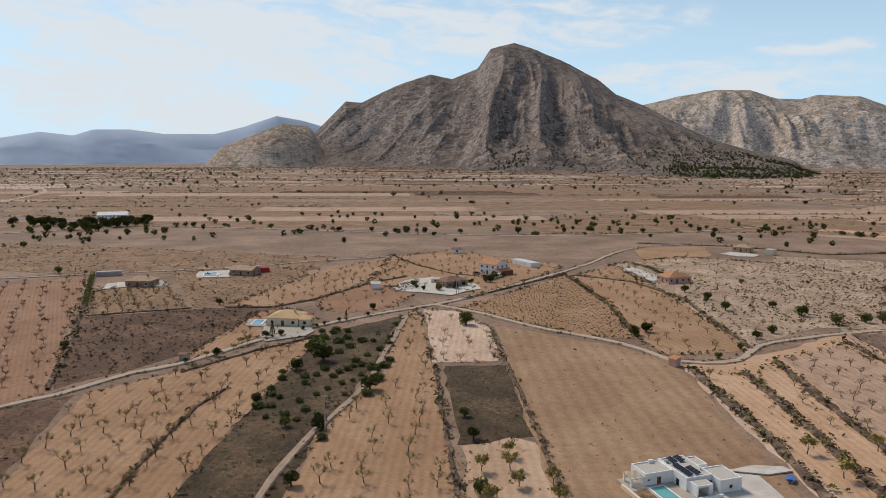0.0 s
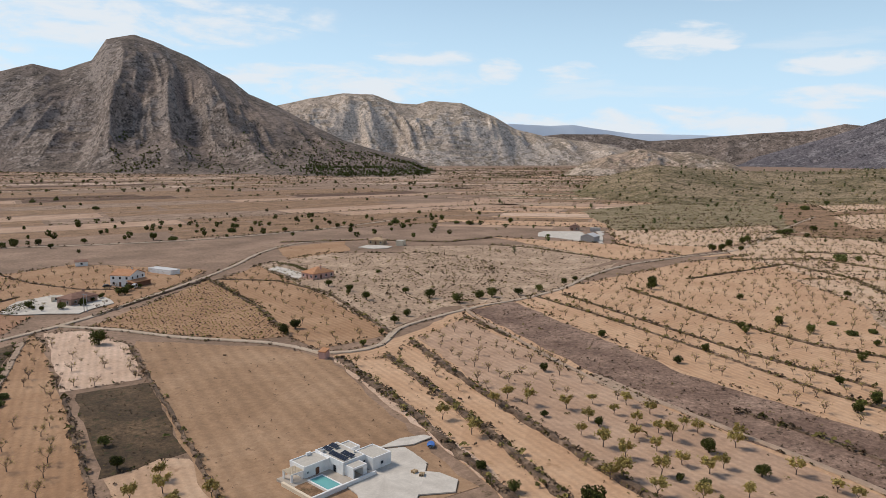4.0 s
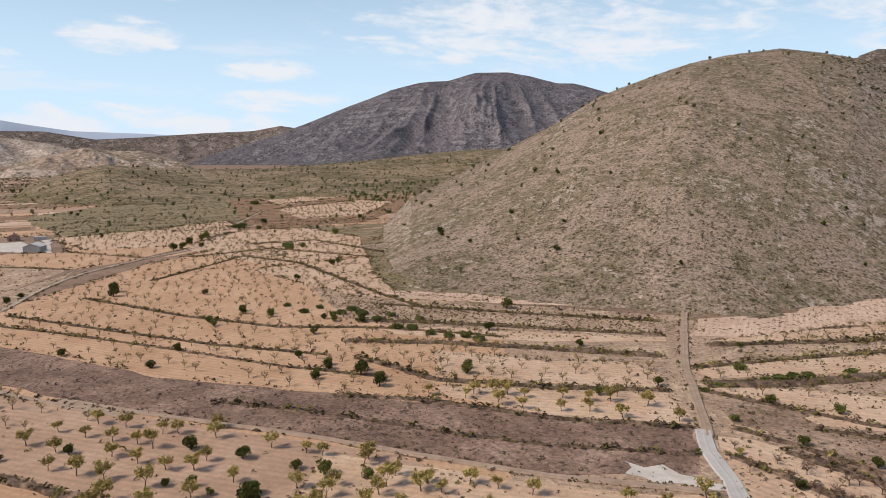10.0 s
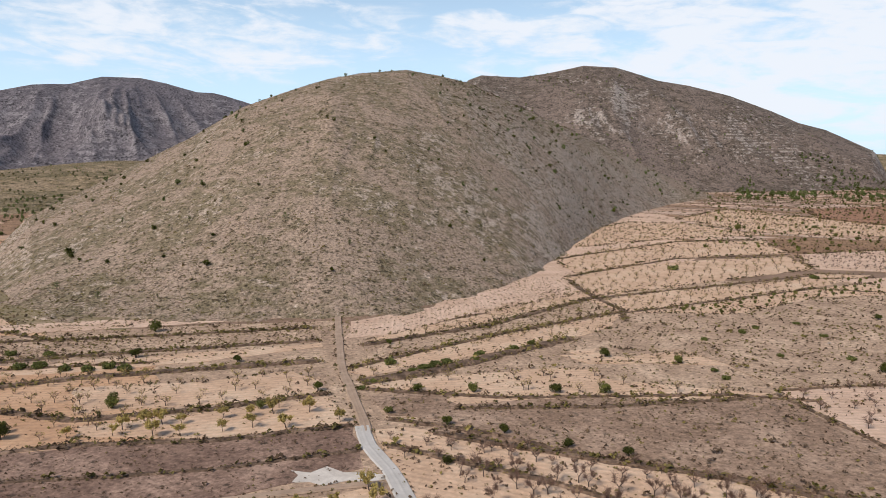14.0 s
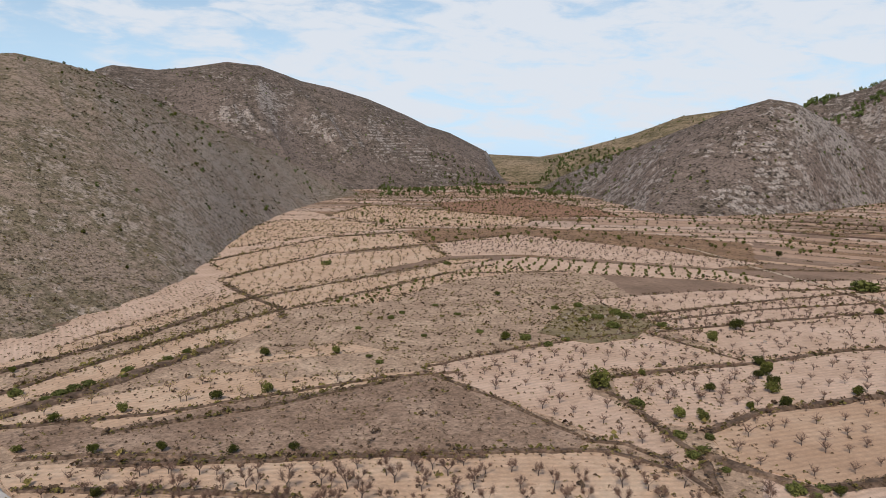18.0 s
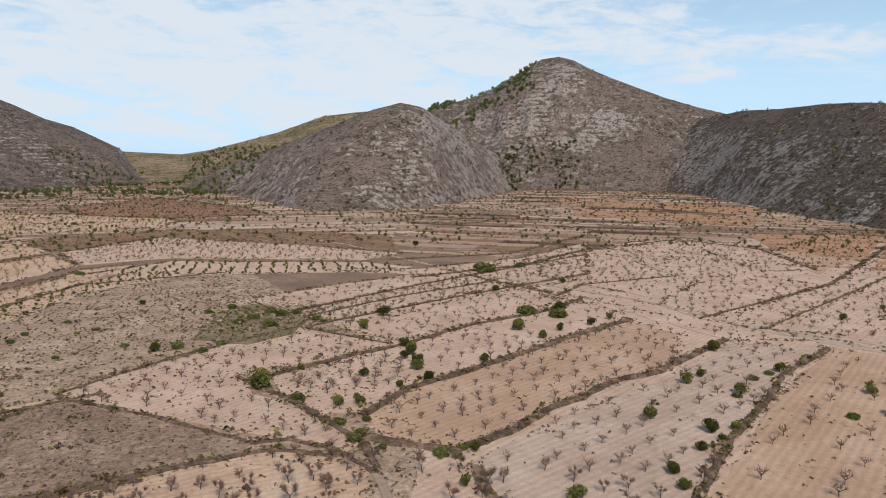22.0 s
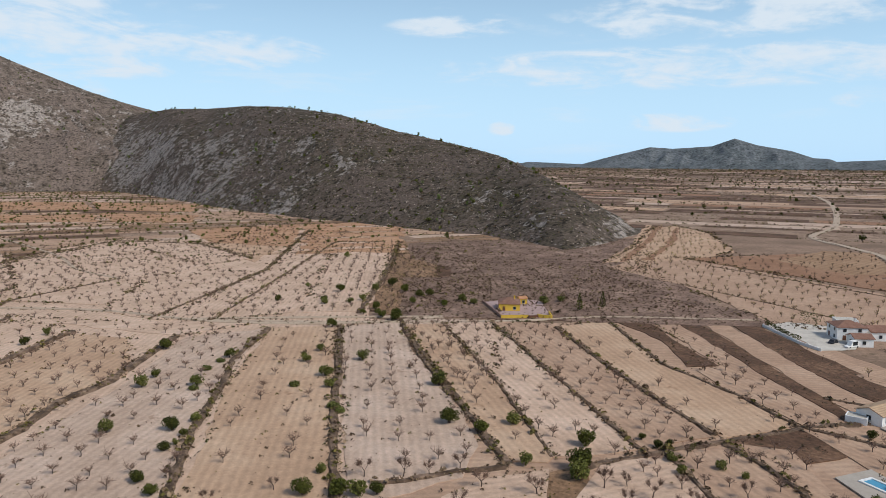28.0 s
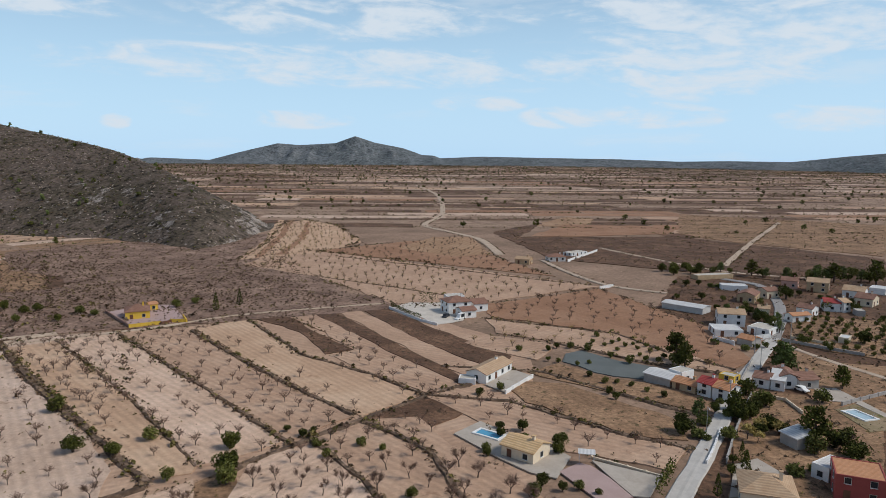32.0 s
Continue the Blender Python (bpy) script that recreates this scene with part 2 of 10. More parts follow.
def hill_material(name, soil, scrub, rock, px=1.0, bare=0.5, dots=0.5, ledge=0.5, tint=(1.0, 1.0, 1.0)):
    """Dry slope: soil and dry grass, dark shrubs in dots, pale rock in short ledges along the contour and on steep faces. px: grain in metres."""
    m = bpy.data.materials.new(name)
    m.use_nodes = True
    nt = m.node_tree
    nt.nodes.clear()
    n, L = nodes_of(nt), nt.links.new
    out = n("ShaderNodeOutputMaterial")
    b = n("ShaderNodeBsdfPrincipled", Roughness=0.95)
    b.inputs["Specular IOR Level"].default_value = 0.12
    L(b.outputs[0], out.inputs[0])
    src = n("ShaderNodeTexCoord").outputs["Object"]

    def ramp(value, lo, hi, a=0.0, c=1.0):
        r = n("ShaderNodeMapRange")
        r.inputs[1].default_value, r.inputs[2].default_value, r.inputs[3].default_value, r.inputs[4].default_value = lo, hi, a, c
        L(value, r.inputs[0])
        return r.outputs[0]

    def calc(op, a, c):
        q = n("ShaderNodeMath", operation=op)
        for i, v in enumerate((a, c)):
            if isinstance(v, (int, float)):
                q.inputs[i].default_value = v
            else:
                L(v, q.inputs[i])
        return q.outputs[0]

    def mixed(fac, a, colour, blend="MIX"):
        q = n("ShaderNodeMix", data_type="RGBA", blend_type=blend)
        if isinstance(fac, float):
            q.inputs["Factor"].default_value = fac
        else:
            L(fac, q.inputs["Factor"])
        for key, v in (("A", a), ("B", colour)):
            if isinstance(v, tuple):
                q.inputs[key].default_value = (*v, 1)
            else:
                L(v, q.inputs[key])
        return q.outputs["Result"]

    def clouded(scale, detail, rough, squash=1.0):
        t = n("ShaderNodeTexNoise", Scale=scale, Detail=detail, Roughness=rough)
        if squash != 1.0:
            mp = n("ShaderNodeMapping")
            mp.inputs["Scale"].default_value = (1, 1, squash)
            L(src, mp.inputs[0]); L(mp.outputs[0], t.inputs["Vector"])
        else:
            L(src, t.inputs["Vector"])
        return t.outputs[0]

    broad = clouded(0.010 / px, 4.0, 0.55)
    medium = clouded(0.07 / px, 5.0, 0.65)
    fine = clouded(0.32 / px, 3.0, 0.7)
    bands = clouded(0.085 / px, 6.0, 0.76, 1.4)
    sep = n("ShaderNodeSeparateXYZ")
    L(n("ShaderNodeNewGeometry").outputs["Normal"], sep.inputs[0])
    # dry grass and low scrub over soil
    col = mixed(ramp(calc("ADD", medium, calc("MULTIPLY", broad, 0.9)), 0.84, 1.04), tuple(soil), tuple(scrub))
    # bare rock: in ledges along the contour, more where it is steep
    steep = ramp(sep.outputs["Z"], 0.93, 0.70, 0.0, 0.16)
    amount = calc("ADD", calc("ADD", bands, steep), calc("MULTIPLY", calc("SUBTRACT", broad, 0.5), 0.55))
    edge = 0.66 - 0.14 * ledge
    col = mixed(ramp(amount, edge, edge + 0.05, 0.0, 0.9 * bare + 0.1), col, tuple(rock))
    # shrubs
    for scale, size, dark in ((0.16 / px, 0.34, 0.85), (0.40 / px, 0.36, 0.7)):
        vo = n("ShaderNodeTexVoronoi", Scale=scale)
        vo.inputs["Randomness"].default_value = 1.0
        L(src, vo.inputs["Vector"])
        rim = calc("ADD", vo.outputs["Distance"], calc("MULTIPLY", calc("SUBTRACT", fine, 0.5), 0.5))
        grow = calc("ADD", size - 0.2 + 0.2 * dots, calc("MULTIPLY", calc("SUBTRACT", medium, 0.5), 0.9))
        fac = ramp(calc("SUBTRACT", grow, rim), 0.0, 0.06, 0.0, dark * min(1.0, dots + 0.3))
        col = mixed(fac, col, tuple(v * 0.27 for v in scrub))
    col = mixed(1.0, col, ramp(fine, 0.3, 0.7, 0.48, 1.52), "MULTIPLY")
    col = mixed(1.0, col, tuple(tint), "MULTIPLY")
    L(col, b.inputs["Base Color"])
    bp = n("ShaderNodeBump", Strength=0.9, Distance=1.2 * px)
    L(calc("ADD", bands, calc("MULTIPLY", fine, 0.5)), bp.inputs["Height"]); L(bp.outputs[0], b.inputs["Normal"])
    return m


def plain(name, c, rough=0.8, metallic=0.0, var=0.1, scale=3.0, bump=0.1):
    lo = tuple(v * (1 - var) for v in c)
    hi = tuple(min(1, v * (1 + var)) for v in c)
    return material(name, (lo, hi), scale=scale * 0.2, fine=scale, bump=bump, rough=rough, metallic=metallic)


GROUND = material("dry_ground", ((0.198, 0.127, 0.083), (0.271, 0.175, 0.117), (0.362, 0.237, 0.161)), scale=0.025, fine=0.6, bump=0.5,
                  spots=((0.132, 0.089, 0.048), 0.22, 0.60), grain=0.30)
SOIL = {
    "T": material("sandy_soil", ((0.486, 0.285, 0.163), (0.554, 0.341, 0.203), (0.616, 0.395, 0.246)), scale=0.04, fine=1.2, furrow=0.26, furrow_scale=0.15, bump=0.6, spots=((0.412, 0.242, 0.132), 0.10, 0.63), grain=0.16),
    "O": material("orange_soil", ((0.448, 0.283, 0.177), (0.531, 0.346, 0.222), (0.594, 0.408, 0.273)), scale=0.04, fine=1.2, furrow=0.26, furrow_scale=0.15, bump=0.6, spots=((0.37, 0.225, 0.135), 0.10, 0.63), grain=0.16),
    "B": material("brown_tilled_soil", ((0.300, 0.177, 0.098), (0.362, 0.219, 0.125), (0.42, 0.264, 0.157)), scale=0.035, fine=1.0, furrow=0.34, bump=0.5,
                  spots=((0.165, 0.098, 0.060), 0.30, 0.62), furrow_scale=0.075, grain=0.22),
    "A": material("ochre_tan_soil", ((0.331, 0.185, 0.098), (0.390, 0.226, 0.124), (0.452, 0.275, 0.157)), scale=0.04, fine=1.2, furrow=0.28, furrow_scale=0.15, bump=0.6,
                  spots=((0.30, 0.18, 0.105), 0.12, 0.62), grain=0.18),
    "R": material("red_brown_soil", ((0.265, 0.135, 0.075), (0.33, 0.178, 0.102), (0.375, 0.215, 0.13)), scale=0.04, fine=1.0, furrow=0.28, bump=0.5, grain=0.20),
    "P": material("pale_soil", ((0.520, 0.350, 0.241), (0.612, 0.424, 0.303), (0.690, 0.494, 0.364)), scale=0.05, fine=1.2, furrow=0.26, furrow_scale=0.15, bump=0.6,
                  spots=((0.364, 0.235, 0.149), 0.15, 0.64), grain=0.18),
    "D": material("fallow_scrub_soil", ((0.088, 0.047, 0.027), (0.134, 0.072, 0.042), (0.210, 0.117, 0.068)), scale=0.06, fine=0.9, bump=0.8,
                  spots=((0.062, 0.040, 0.021), 0.35, 0.56), grain=0.38),
    "M": material("mid_fallow_soil", ((0.202, 0.118, 0.065), (0.283, 0.166, 0.093), (0.365, 0.224, 0.128)), scale=0.06, fine=0.9, bump=0.7,
                  spots=((0.099, 0.072, 0.031), 0.35, 0.57), grain=0.46),
    "E": material("dark_weedy_soil", ((0.050, 0.032, 0.017), (0.092, 0.058, 0.031), (0.160, 0.100, 0.055)), scale=0.06, fine=0.9, bump=0.8,
                  spots=((0.050, 0.043, 0.016), 0.35, 0.56), grain=0.35),
    "L": material("stony_fallow_soil", ((0.315, 0.212, 0.141), (0.430, 0.297, 0.200), (0.552, 0.397, 0.274)), scale=0.06, fine=0.9, bump=0.7,
                  spots=((0.160, 0.119, 0.055), 0.35, 0.60), grain=0.48),
    "U": material("mauve_fallow_soil", ((0.225, 0.144, 0.094), (0.306, 0.203, 0.137), (0.410, 0.284, 0.198)), scale=0.06, fine=0.9, bump=0.8,
                  spots=((0.135, 0.098, 0.068), 0.35, 0.58), grain=0.52),
    "V": material("dark_mauve_fallow_soil", ((0.153, 0.092, 0.065), (0.240, 0.151, 0.108), (0.363, 0.241, 0.174)), scale=0.06, fine=0.9, bump=0.8,
                  spots=((0.082, 0.054, 0.036), 0.35, 0.57), grain=0.45),
    "Y": material("pale_sandy_soil", ((0.518, 0.341, 0.219), (0.612, 0.414, 0.275), (0.660, 0.480, 0.332)), scale=0.05, fine=1.2, furrow=0.26, furrow_scale=0.15, bump=0.6,
                  spots=((0.395, 0.252, 0.158), 0.12, 0.62), grain=0.20),
    "Z": material("deep_orange_soil", ((0.400, 0.215, 0.118), (0.470, 0.265, 0.150), (0.530, 0.320, 0.190)), scale=0.05, fine=1.2, furrow=0.26, bump=0.6, grain=0.25),
    "G": material("weedy_soil", ((0.175, 0.133, 0.069), (0.258, 0.198, 0.110), (0.340, 0.247, 0.156)), scale=0.06, fine=0.9, bump=0.7,
                  spots=((0.113, 0.114, 0.037), 0.3, 0.57)),
    "N": material("tan_brown_soil", ((0.400, 0.252, 0.166), (0.470, 0.302, 0.200), (0.530, 0.355, 0.242)), scale=0.05, fine=1.2, furrow=0.26, furrow_scale=0.15, bump=0.6,
                  spots=((0.330, 0.202, 0.130), 0.12, 0.62), grain=0.20),
    "Q": material("pinkish_tan_soil", ((0.472, 0.329, 0.237), (0.550, 0.393, 0.290), (0.623, 0.461, 0.354)), scale=0.05, fine=1.2, furrow=0.26, furrow_scale=0.15, bump=0.6,
                  spots=((0.369, 0.247, 0.170), 0.12, 0.62), grain=0.18),
    "C": material("pale_concrete_yard", ((0.410, 0.351, 0.288), (0.476, 0.413, 0.346)), scale=0.2, fine=2.0, bump=0.1, grain=0.10),
    "K": material("pink_paving", ((0.40, 0.28, 0.25), (0.46, 0.33, 0.30)), scale=0.2, fine=2.5, bump=0.1),
    "W": material("dark_dam_sheet", ((0.115, 0.125, 0.115), (0.15, 0.16, 0.15)), scale=0.1, fine=2.0, bump=0.1, rough=0.7),
    "S": material("white_gravel", ((0.52, 0.46, 0.39), (0.64, 0.58, 0.50)), scale=0.2, fine=2.0, bump=0.2, grain=0.12),
}
DIRT_ROAD = material("dirt_road", ((0.430, 0.320, 0.229), (0.516, 0.400, 0.296)), scale=0.2, fine=1.5, bump=0.3, grain=0.14)
TRACK = material("rutted_track", ((0.342, 0.239, 0.167), (0.427, 0.308, 0.220)), scale=0.2, fine=1.5, bump=0.3, grain=0.18)
CONCRETE = material("concrete_road", ((0.460, 0.427, 0.383), (0.524, 0.491, 0.444)), scale=0.2, fine=1.5, bump=0.1, grain=0.10)
ASPHALT = material("worn_asphalt", ((0.27, 0.25, 0.235), (0.33, 0.31, 0.29)), scale=0.2, fine=1.5, bump=0.1)
BANK = material("bank_scrub", ((0.078, 0.050, 0.032), (0.150, 0.098, 0.066), (0.30, 0.20, 0.135)), scale=0.25, fine=1.2, bump=0.8, grain=0.40)
BARK = material("bark", ((0.075, 0.055, 0.045), (0.13, 0.095, 0.075)), scale=2, fine=14, bump=0.5)
TWIG = material("bare_twigs", ((0.160, 0.098, 0.070), (0.285, 0.185, 0.138)), scale=2, fine=14, bump=0, rand=0.25)
ALMOND_LEAF = material("almond_leaves", ((0.33, 0.25, 0.075), (0.47, 0.36, 0.125)), scale=1, fine=5, bump=0, rand=0.35)
OLIVE_LEAF = material("olive_leaves", ((0.080, 0.086, 0.018), (0.180, 0.176, 0.046)), scale=1, fine=5, bump=0, rand=0.45)
DARK_LEAF = material("carob_leaves", ((0.032, 0.038, 0.006), (0.110, 0.112, 0.020)), scale=1, fine=5, bump=0, rand=0.6)
PINE_LEAF = material("pine_needles", ((0.072, 0.098, 0.026), (0.135, 0.165, 0.048)), scale=1, fine=5, bump=0, rand=0.4)
SCRUB = material("dry_scrub", ((0.092, 0.058, 0.034), (0.190, 0.126, 0.076)), scale=0.5, fine=4, bump=0, rand=0.5)
BUSH_LEAF = material("green_bush_leaves", ((0.085, 0.096, 0.024), (0.170, 0.170, 0.048)), scale=1, fine=5, bump=0, rand=0.4)
OCHRE_SCRUB = material("ochre_scrub", ((0.150, 0.118, 0.034), (0.260, 0.205, 0.068)), scale=0.5, fine=4, bump=0, rand=0.5)
DRY_GRASS = material("dry_grass", ((0.20, 0.135, 0.080), (0.33, 0.235, 0.145)), scale=0.5, fine=4, bump=0, rand=0.4)
GREEN_SCRUB = material("green_scrub", ((0.095, 0.080, 0.022), (0.200, 0.158, 0.050)), scale=0.5, fine=4, bump=0, rand=0.5)

HILL_NEAR = hill_material("near_hill_scrub", (0.325, 0.240, 0.176), (0.190, 0.150, 0.092), (0.47, 0.375, 0.30), px=0.50, bare=0.7, dots=0.55, ledge=0.36)
# Tones lowered slightly, to paint in the cloud shade on knob and peak.
HILL_GREY = hill_material("grey_hill", (0.195, 0.148, 0.120), (0.125, 0.097, 0.074), (0.38, 0.325, 0.282), px=1.25, bare=0.75, dots=0.66, ledge=0.26)
HILL_GREEN = hill_material("green_hill", (0.310, 0.228, 0.142), (0.165, 0.130, 0.068), (0.37, 0.285, 0.20), px=1.3, bare=0.6, dots=0.62, ledge=0.2)
HILL_FAR = hill_material("far_mountain", (0.225, 0.172, 0.142), (0.140, 0.109, 0.088), (0.36, 0.290, 0.246), px=3.0, bare=0.7, dots=0.55, ledge=0.26)
HILL_PALE = hill_material("pale_ribbed_rock", (0.46, 0.365, 0.290), (0.30, 0.238, 0.178), (0.64, 0.53, 0.44), px=3.6, bare=0.8, dots=0.35, ledge=0.40)
HILL_PINK = hill_material("pale_quarry_rock", (0.40, 0.29, 0.215), (0.22, 0.170, 0.115), (0.56, 0.44, 0.345), px=2.5, bare=0.8, dots=0.2, ledge=0.6)

# Dark pine and rock, with the blue-grey of far haze mixed into each tone.
HILL_DARK_HAZED = hill_material("hazed_pine_range", (0.15, 0.160, 0.165), (0.105, 0.117, 0.120), (0.22, 0.22, 0.222), px=4.0, bare=0.4, dots=0.4, ledge=0.25)
# The haze of distance is painted in: one pale blue base colour.
HILL_HAZE = plain("haze_blue_range", (0.50, 0.57, 0.66), 0.95, var=0.05, scale=0.01, bump=0)
WHITE = plain("white_render", (0.80, 0.785, 0.755), 0.85, var=0.07)
CREAM = plain("cream_render", (0.74, 0.62, 0.46), 0.85, var=0.06)
YELLOW = plain("yellow_render", (0.72, 0.47, 0.07), 0.85, var=0.06)
PINKW = plain("pink_render", (0.58, 0.35, 0.29), 0.85, var=0.06)
BROWNW = plain("brown_render", (0.36, 0.23, 0.18), 0.85, var=0.08)
GREYW = plain("grey_block", (0.40, 0.37, 0.34), 0.9, var=0.1)
REDW = plain("red_render", (0.32, 0.075, 0.065), 0.85, var=0.08)
SANDW = plain("sand_stone", (0.50, 0.36, 0.22), 0.9, var=0.12)


def tile_material(name, lo, hi):
    return material(name, (lo, hi), scale=0.6, fine=3.0, furrow=0.5, furrow_scale=0.5, bump=0.5, rough=0.85)


TILE_ORANGE = tile_material("orange_roof_tiles", (0.50, 0.23, 0.11), (0.60, 0.31, 0.165))
TILE_TAN = tile_material("tan_roof_tiles", (0.46, 0.30, 0.18), (0.55, 0.385, 0.245))
TILE_SAND = tile_material("sand_roof_tiles", (0.62, 0.40, 0.20), (0.70, 0.48, 0.27))
TILE_BROWN = tile_material("brown_roof_tiles", (0.24, 0.125, 0.085), (0.32, 0.175, 0.125))
TILE_RED = tile_material("red_roof", (0.33, 0.05, 0.045), (0.42, 0.08, 0.07))
SHEET = material("pale_sheet_roof", ((0.60, 0.58, 0.55), (0.70, 0.68, 0.65)), scale=0.4, fine=3.0, furrow=0.4, furrow_scale=0.4, bump=0.3, rough=0.6)
FLATROOF = plain("gravel_roof", (0.52, 0.47, 0.40), 0.95, var=0.1, scale=6)
GLASS_DARK = plain("window_glass", (0.03, 0.035, 0.04), 0.12, var=0.05, bump=0)
SOLAR = plain("solar_cells", (0.012, 0.016, 0.03), 0.2, var=0.2, bump=0)
METAL = plain("aluminium", (0.55, 0.55, 0.55), 0.4, metallic=0.8)
WOOD = plain("brown_wood", (0.16, 0.075, 0.045), 0.7, var=0.15)
POOL_BLUE = plain("pool_water_blue", (0.10, 0.34, 0.50), 0.08, var=0.08, scale=1.5, bump=0.05)
POOL_TEAL = plain("pool_water_teal", (0.15, 0.42, 0.40), 0.08, var=0.06, scale=1.5, bump=0.05)
POOL_PALE = plain("pool_water_pale", (0.42, 0.54, 0.58), 0.1, var=0.06, scale=1.5, bump=0.05)
TARP = plain("blue_tarpaulin", (0.06, 0.16, 0.45), 0.6)
RED_PAINT = plain("red_paint", (0.45, 0.03, 0.03), 0.6)
DARK_PAINT = plain("dark_paint", (0.03, 0.03, 0.035), 0.35)
STEEL = plain("galvanised_steel", (0.42, 0.42, 0.42), 0.5, metallic=0.6)
STONE = material("pale_stones", ((0.36, 0.28, 0.22), (0.52, 0.43, 0.35)), scale=1, fine=4, bump=0.5, rand=0.3)


# ---------------------------------------------------------------- mesh helpers
def from_arrays(name, verts, faces, mats, parent=None, midx=None, smooth=False):
    """verts (n,3), faces (m,3 or 4) -> one mesh object."""
    me = bpy.data.meshes.new(name)
    verts = np.asarray(verts, dtype=np.float32)
    faces = np.asarray(faces, dtype=np.int32)
    k = faces.shape[1]
    me.vertices.add(len(verts))
    me.vertices.foreach_set("co", verts.ravel())
    me.loops.add(faces.size)
    me.loops.foreach_set("vertex_index", faces.ravel())
    me.polygons.add(len(faces))
    me.polygons.foreach_set("loop_start", np.arange(0, faces.size, k, dtype=np.int32))
    me.polygons.foreach_set("loop_total", np.full(len(faces), k, dtype=np.int32))
    for mt in (mats if isinstance(mats, (list, tuple)) else [mats]):
        me.materials.append(mt)
    if midx is not None:
        me.polygons.foreach_set("material_index", np.asarray(midx, dtype=np.int32))
    me.polygons.foreach_set("use_smooth", np.full(len(faces), smooth, dtype=bool))
    me.update(calc_edges=True)
    ob = new(name, me)
    if parent:
        ob.parent = parent
    return ob


def part(name, bm, mat, parent=None, label=""):
    me = bpy.data.meshes.new(name)
    bm.to_mesh(me)
    bm.free()
    me.materials.append(mat)
    ob = new(name, me)
    if parent:
        ob.parent = parent
    if label:
        ob["label"] = label
    return ob


def add_box(bm, x0, y0, z0, x1, y1, z1):
    v = [bm.verts.new(p) for p in ((x0, y0, z0), (x1, y0, z0), (x1, y1, z0), (x0, y1, z0), (x0, y0, z1), (x1, y0, z1), (x1, y1, z1), (x0, y1, z1))]
    for f in ((3, 2, 1, 0), (4, 5, 6, 7), (0, 1, 5, 4), (1, 2, 6, 5), (2, 3, 7, 6), (3, 0, 4, 7)):
        bm.faces.new([v[i] for i in f])
    return v


def box(name, dims, mat, parent=None, label=""):
    bm = bmesh.new()
    add_box(bm, *dims)
    return part(name, bm, mat, parent, label)


def lattice(ix, iy, seed):
    h = (ix.astype(np.int64) * 374761393 + iy.astype(np.int64) * 668265263 + seed * 974634777) & 0xFFFFFFFF
    h = ((h ^ (h >> 13)) * 1274126177) & 0xFFFFFFFF
    return ((h ^ (h >> 16)) & 0xFFFFFF) / float(0xFFFFFF)


def vnoise(x, y, seed=0):
    ix, iy = np.floor(x), np.floor(y)
    fx, fy = x - ix, y - iy
    fx, fy = fx * fx * (3 - 2 * fx), fy * fy * (3 - 2 * fy)
    a, b = lattice(ix, iy, seed), lattice(ix + 1, iy, seed)
    c, d = lattice(ix, iy + 1, seed), lattice(ix + 1, iy + 1, seed)
    return (a * (1 - fx) + b * fx) * (1 - fy) + (c * (1 - fx) + d * fx) * fy


def fbm(x, y, seed=0, octaves=5, rough=0.5):
    t, amp, tot = 0, 1.0, 0.0
    for o in range(octaves):
        t = t + amp * (vnoise(x * 2 ** o, y * 2 ** o, seed + o) - 0.5)
        tot += amp
        amp *= rough
    return t / tot * 2


def polar(az, d):
    return d * math.sin(radians(az)), d * math.cos(radians(az))


# ---------------------------------------------------------------- hills
HILLS = []


def at(table, a):
    """The second value of a table of pairs, read at a, eased between its rows."""
    return np.interp(a, [p[0] for p in table], [p[1] for p in table])


def ridged(x, y, seed, octaves=5):
    """Branching spurs with sharp backs, about -0.5 to 0.5."""
    v, w, f, amp = 0, 1.0, 1.0, 0.5
    for o in range(octaves):
        k = (1 - np.abs(2 * vnoise(x * f, y * f, seed + o) - 1)) ** 1.6 * w
        w = np.clip(k * 1.7, 0, 1)
        v = v + k * amp
        f, amp = f * 2.07, amp * 0.55
    return v - 0.42


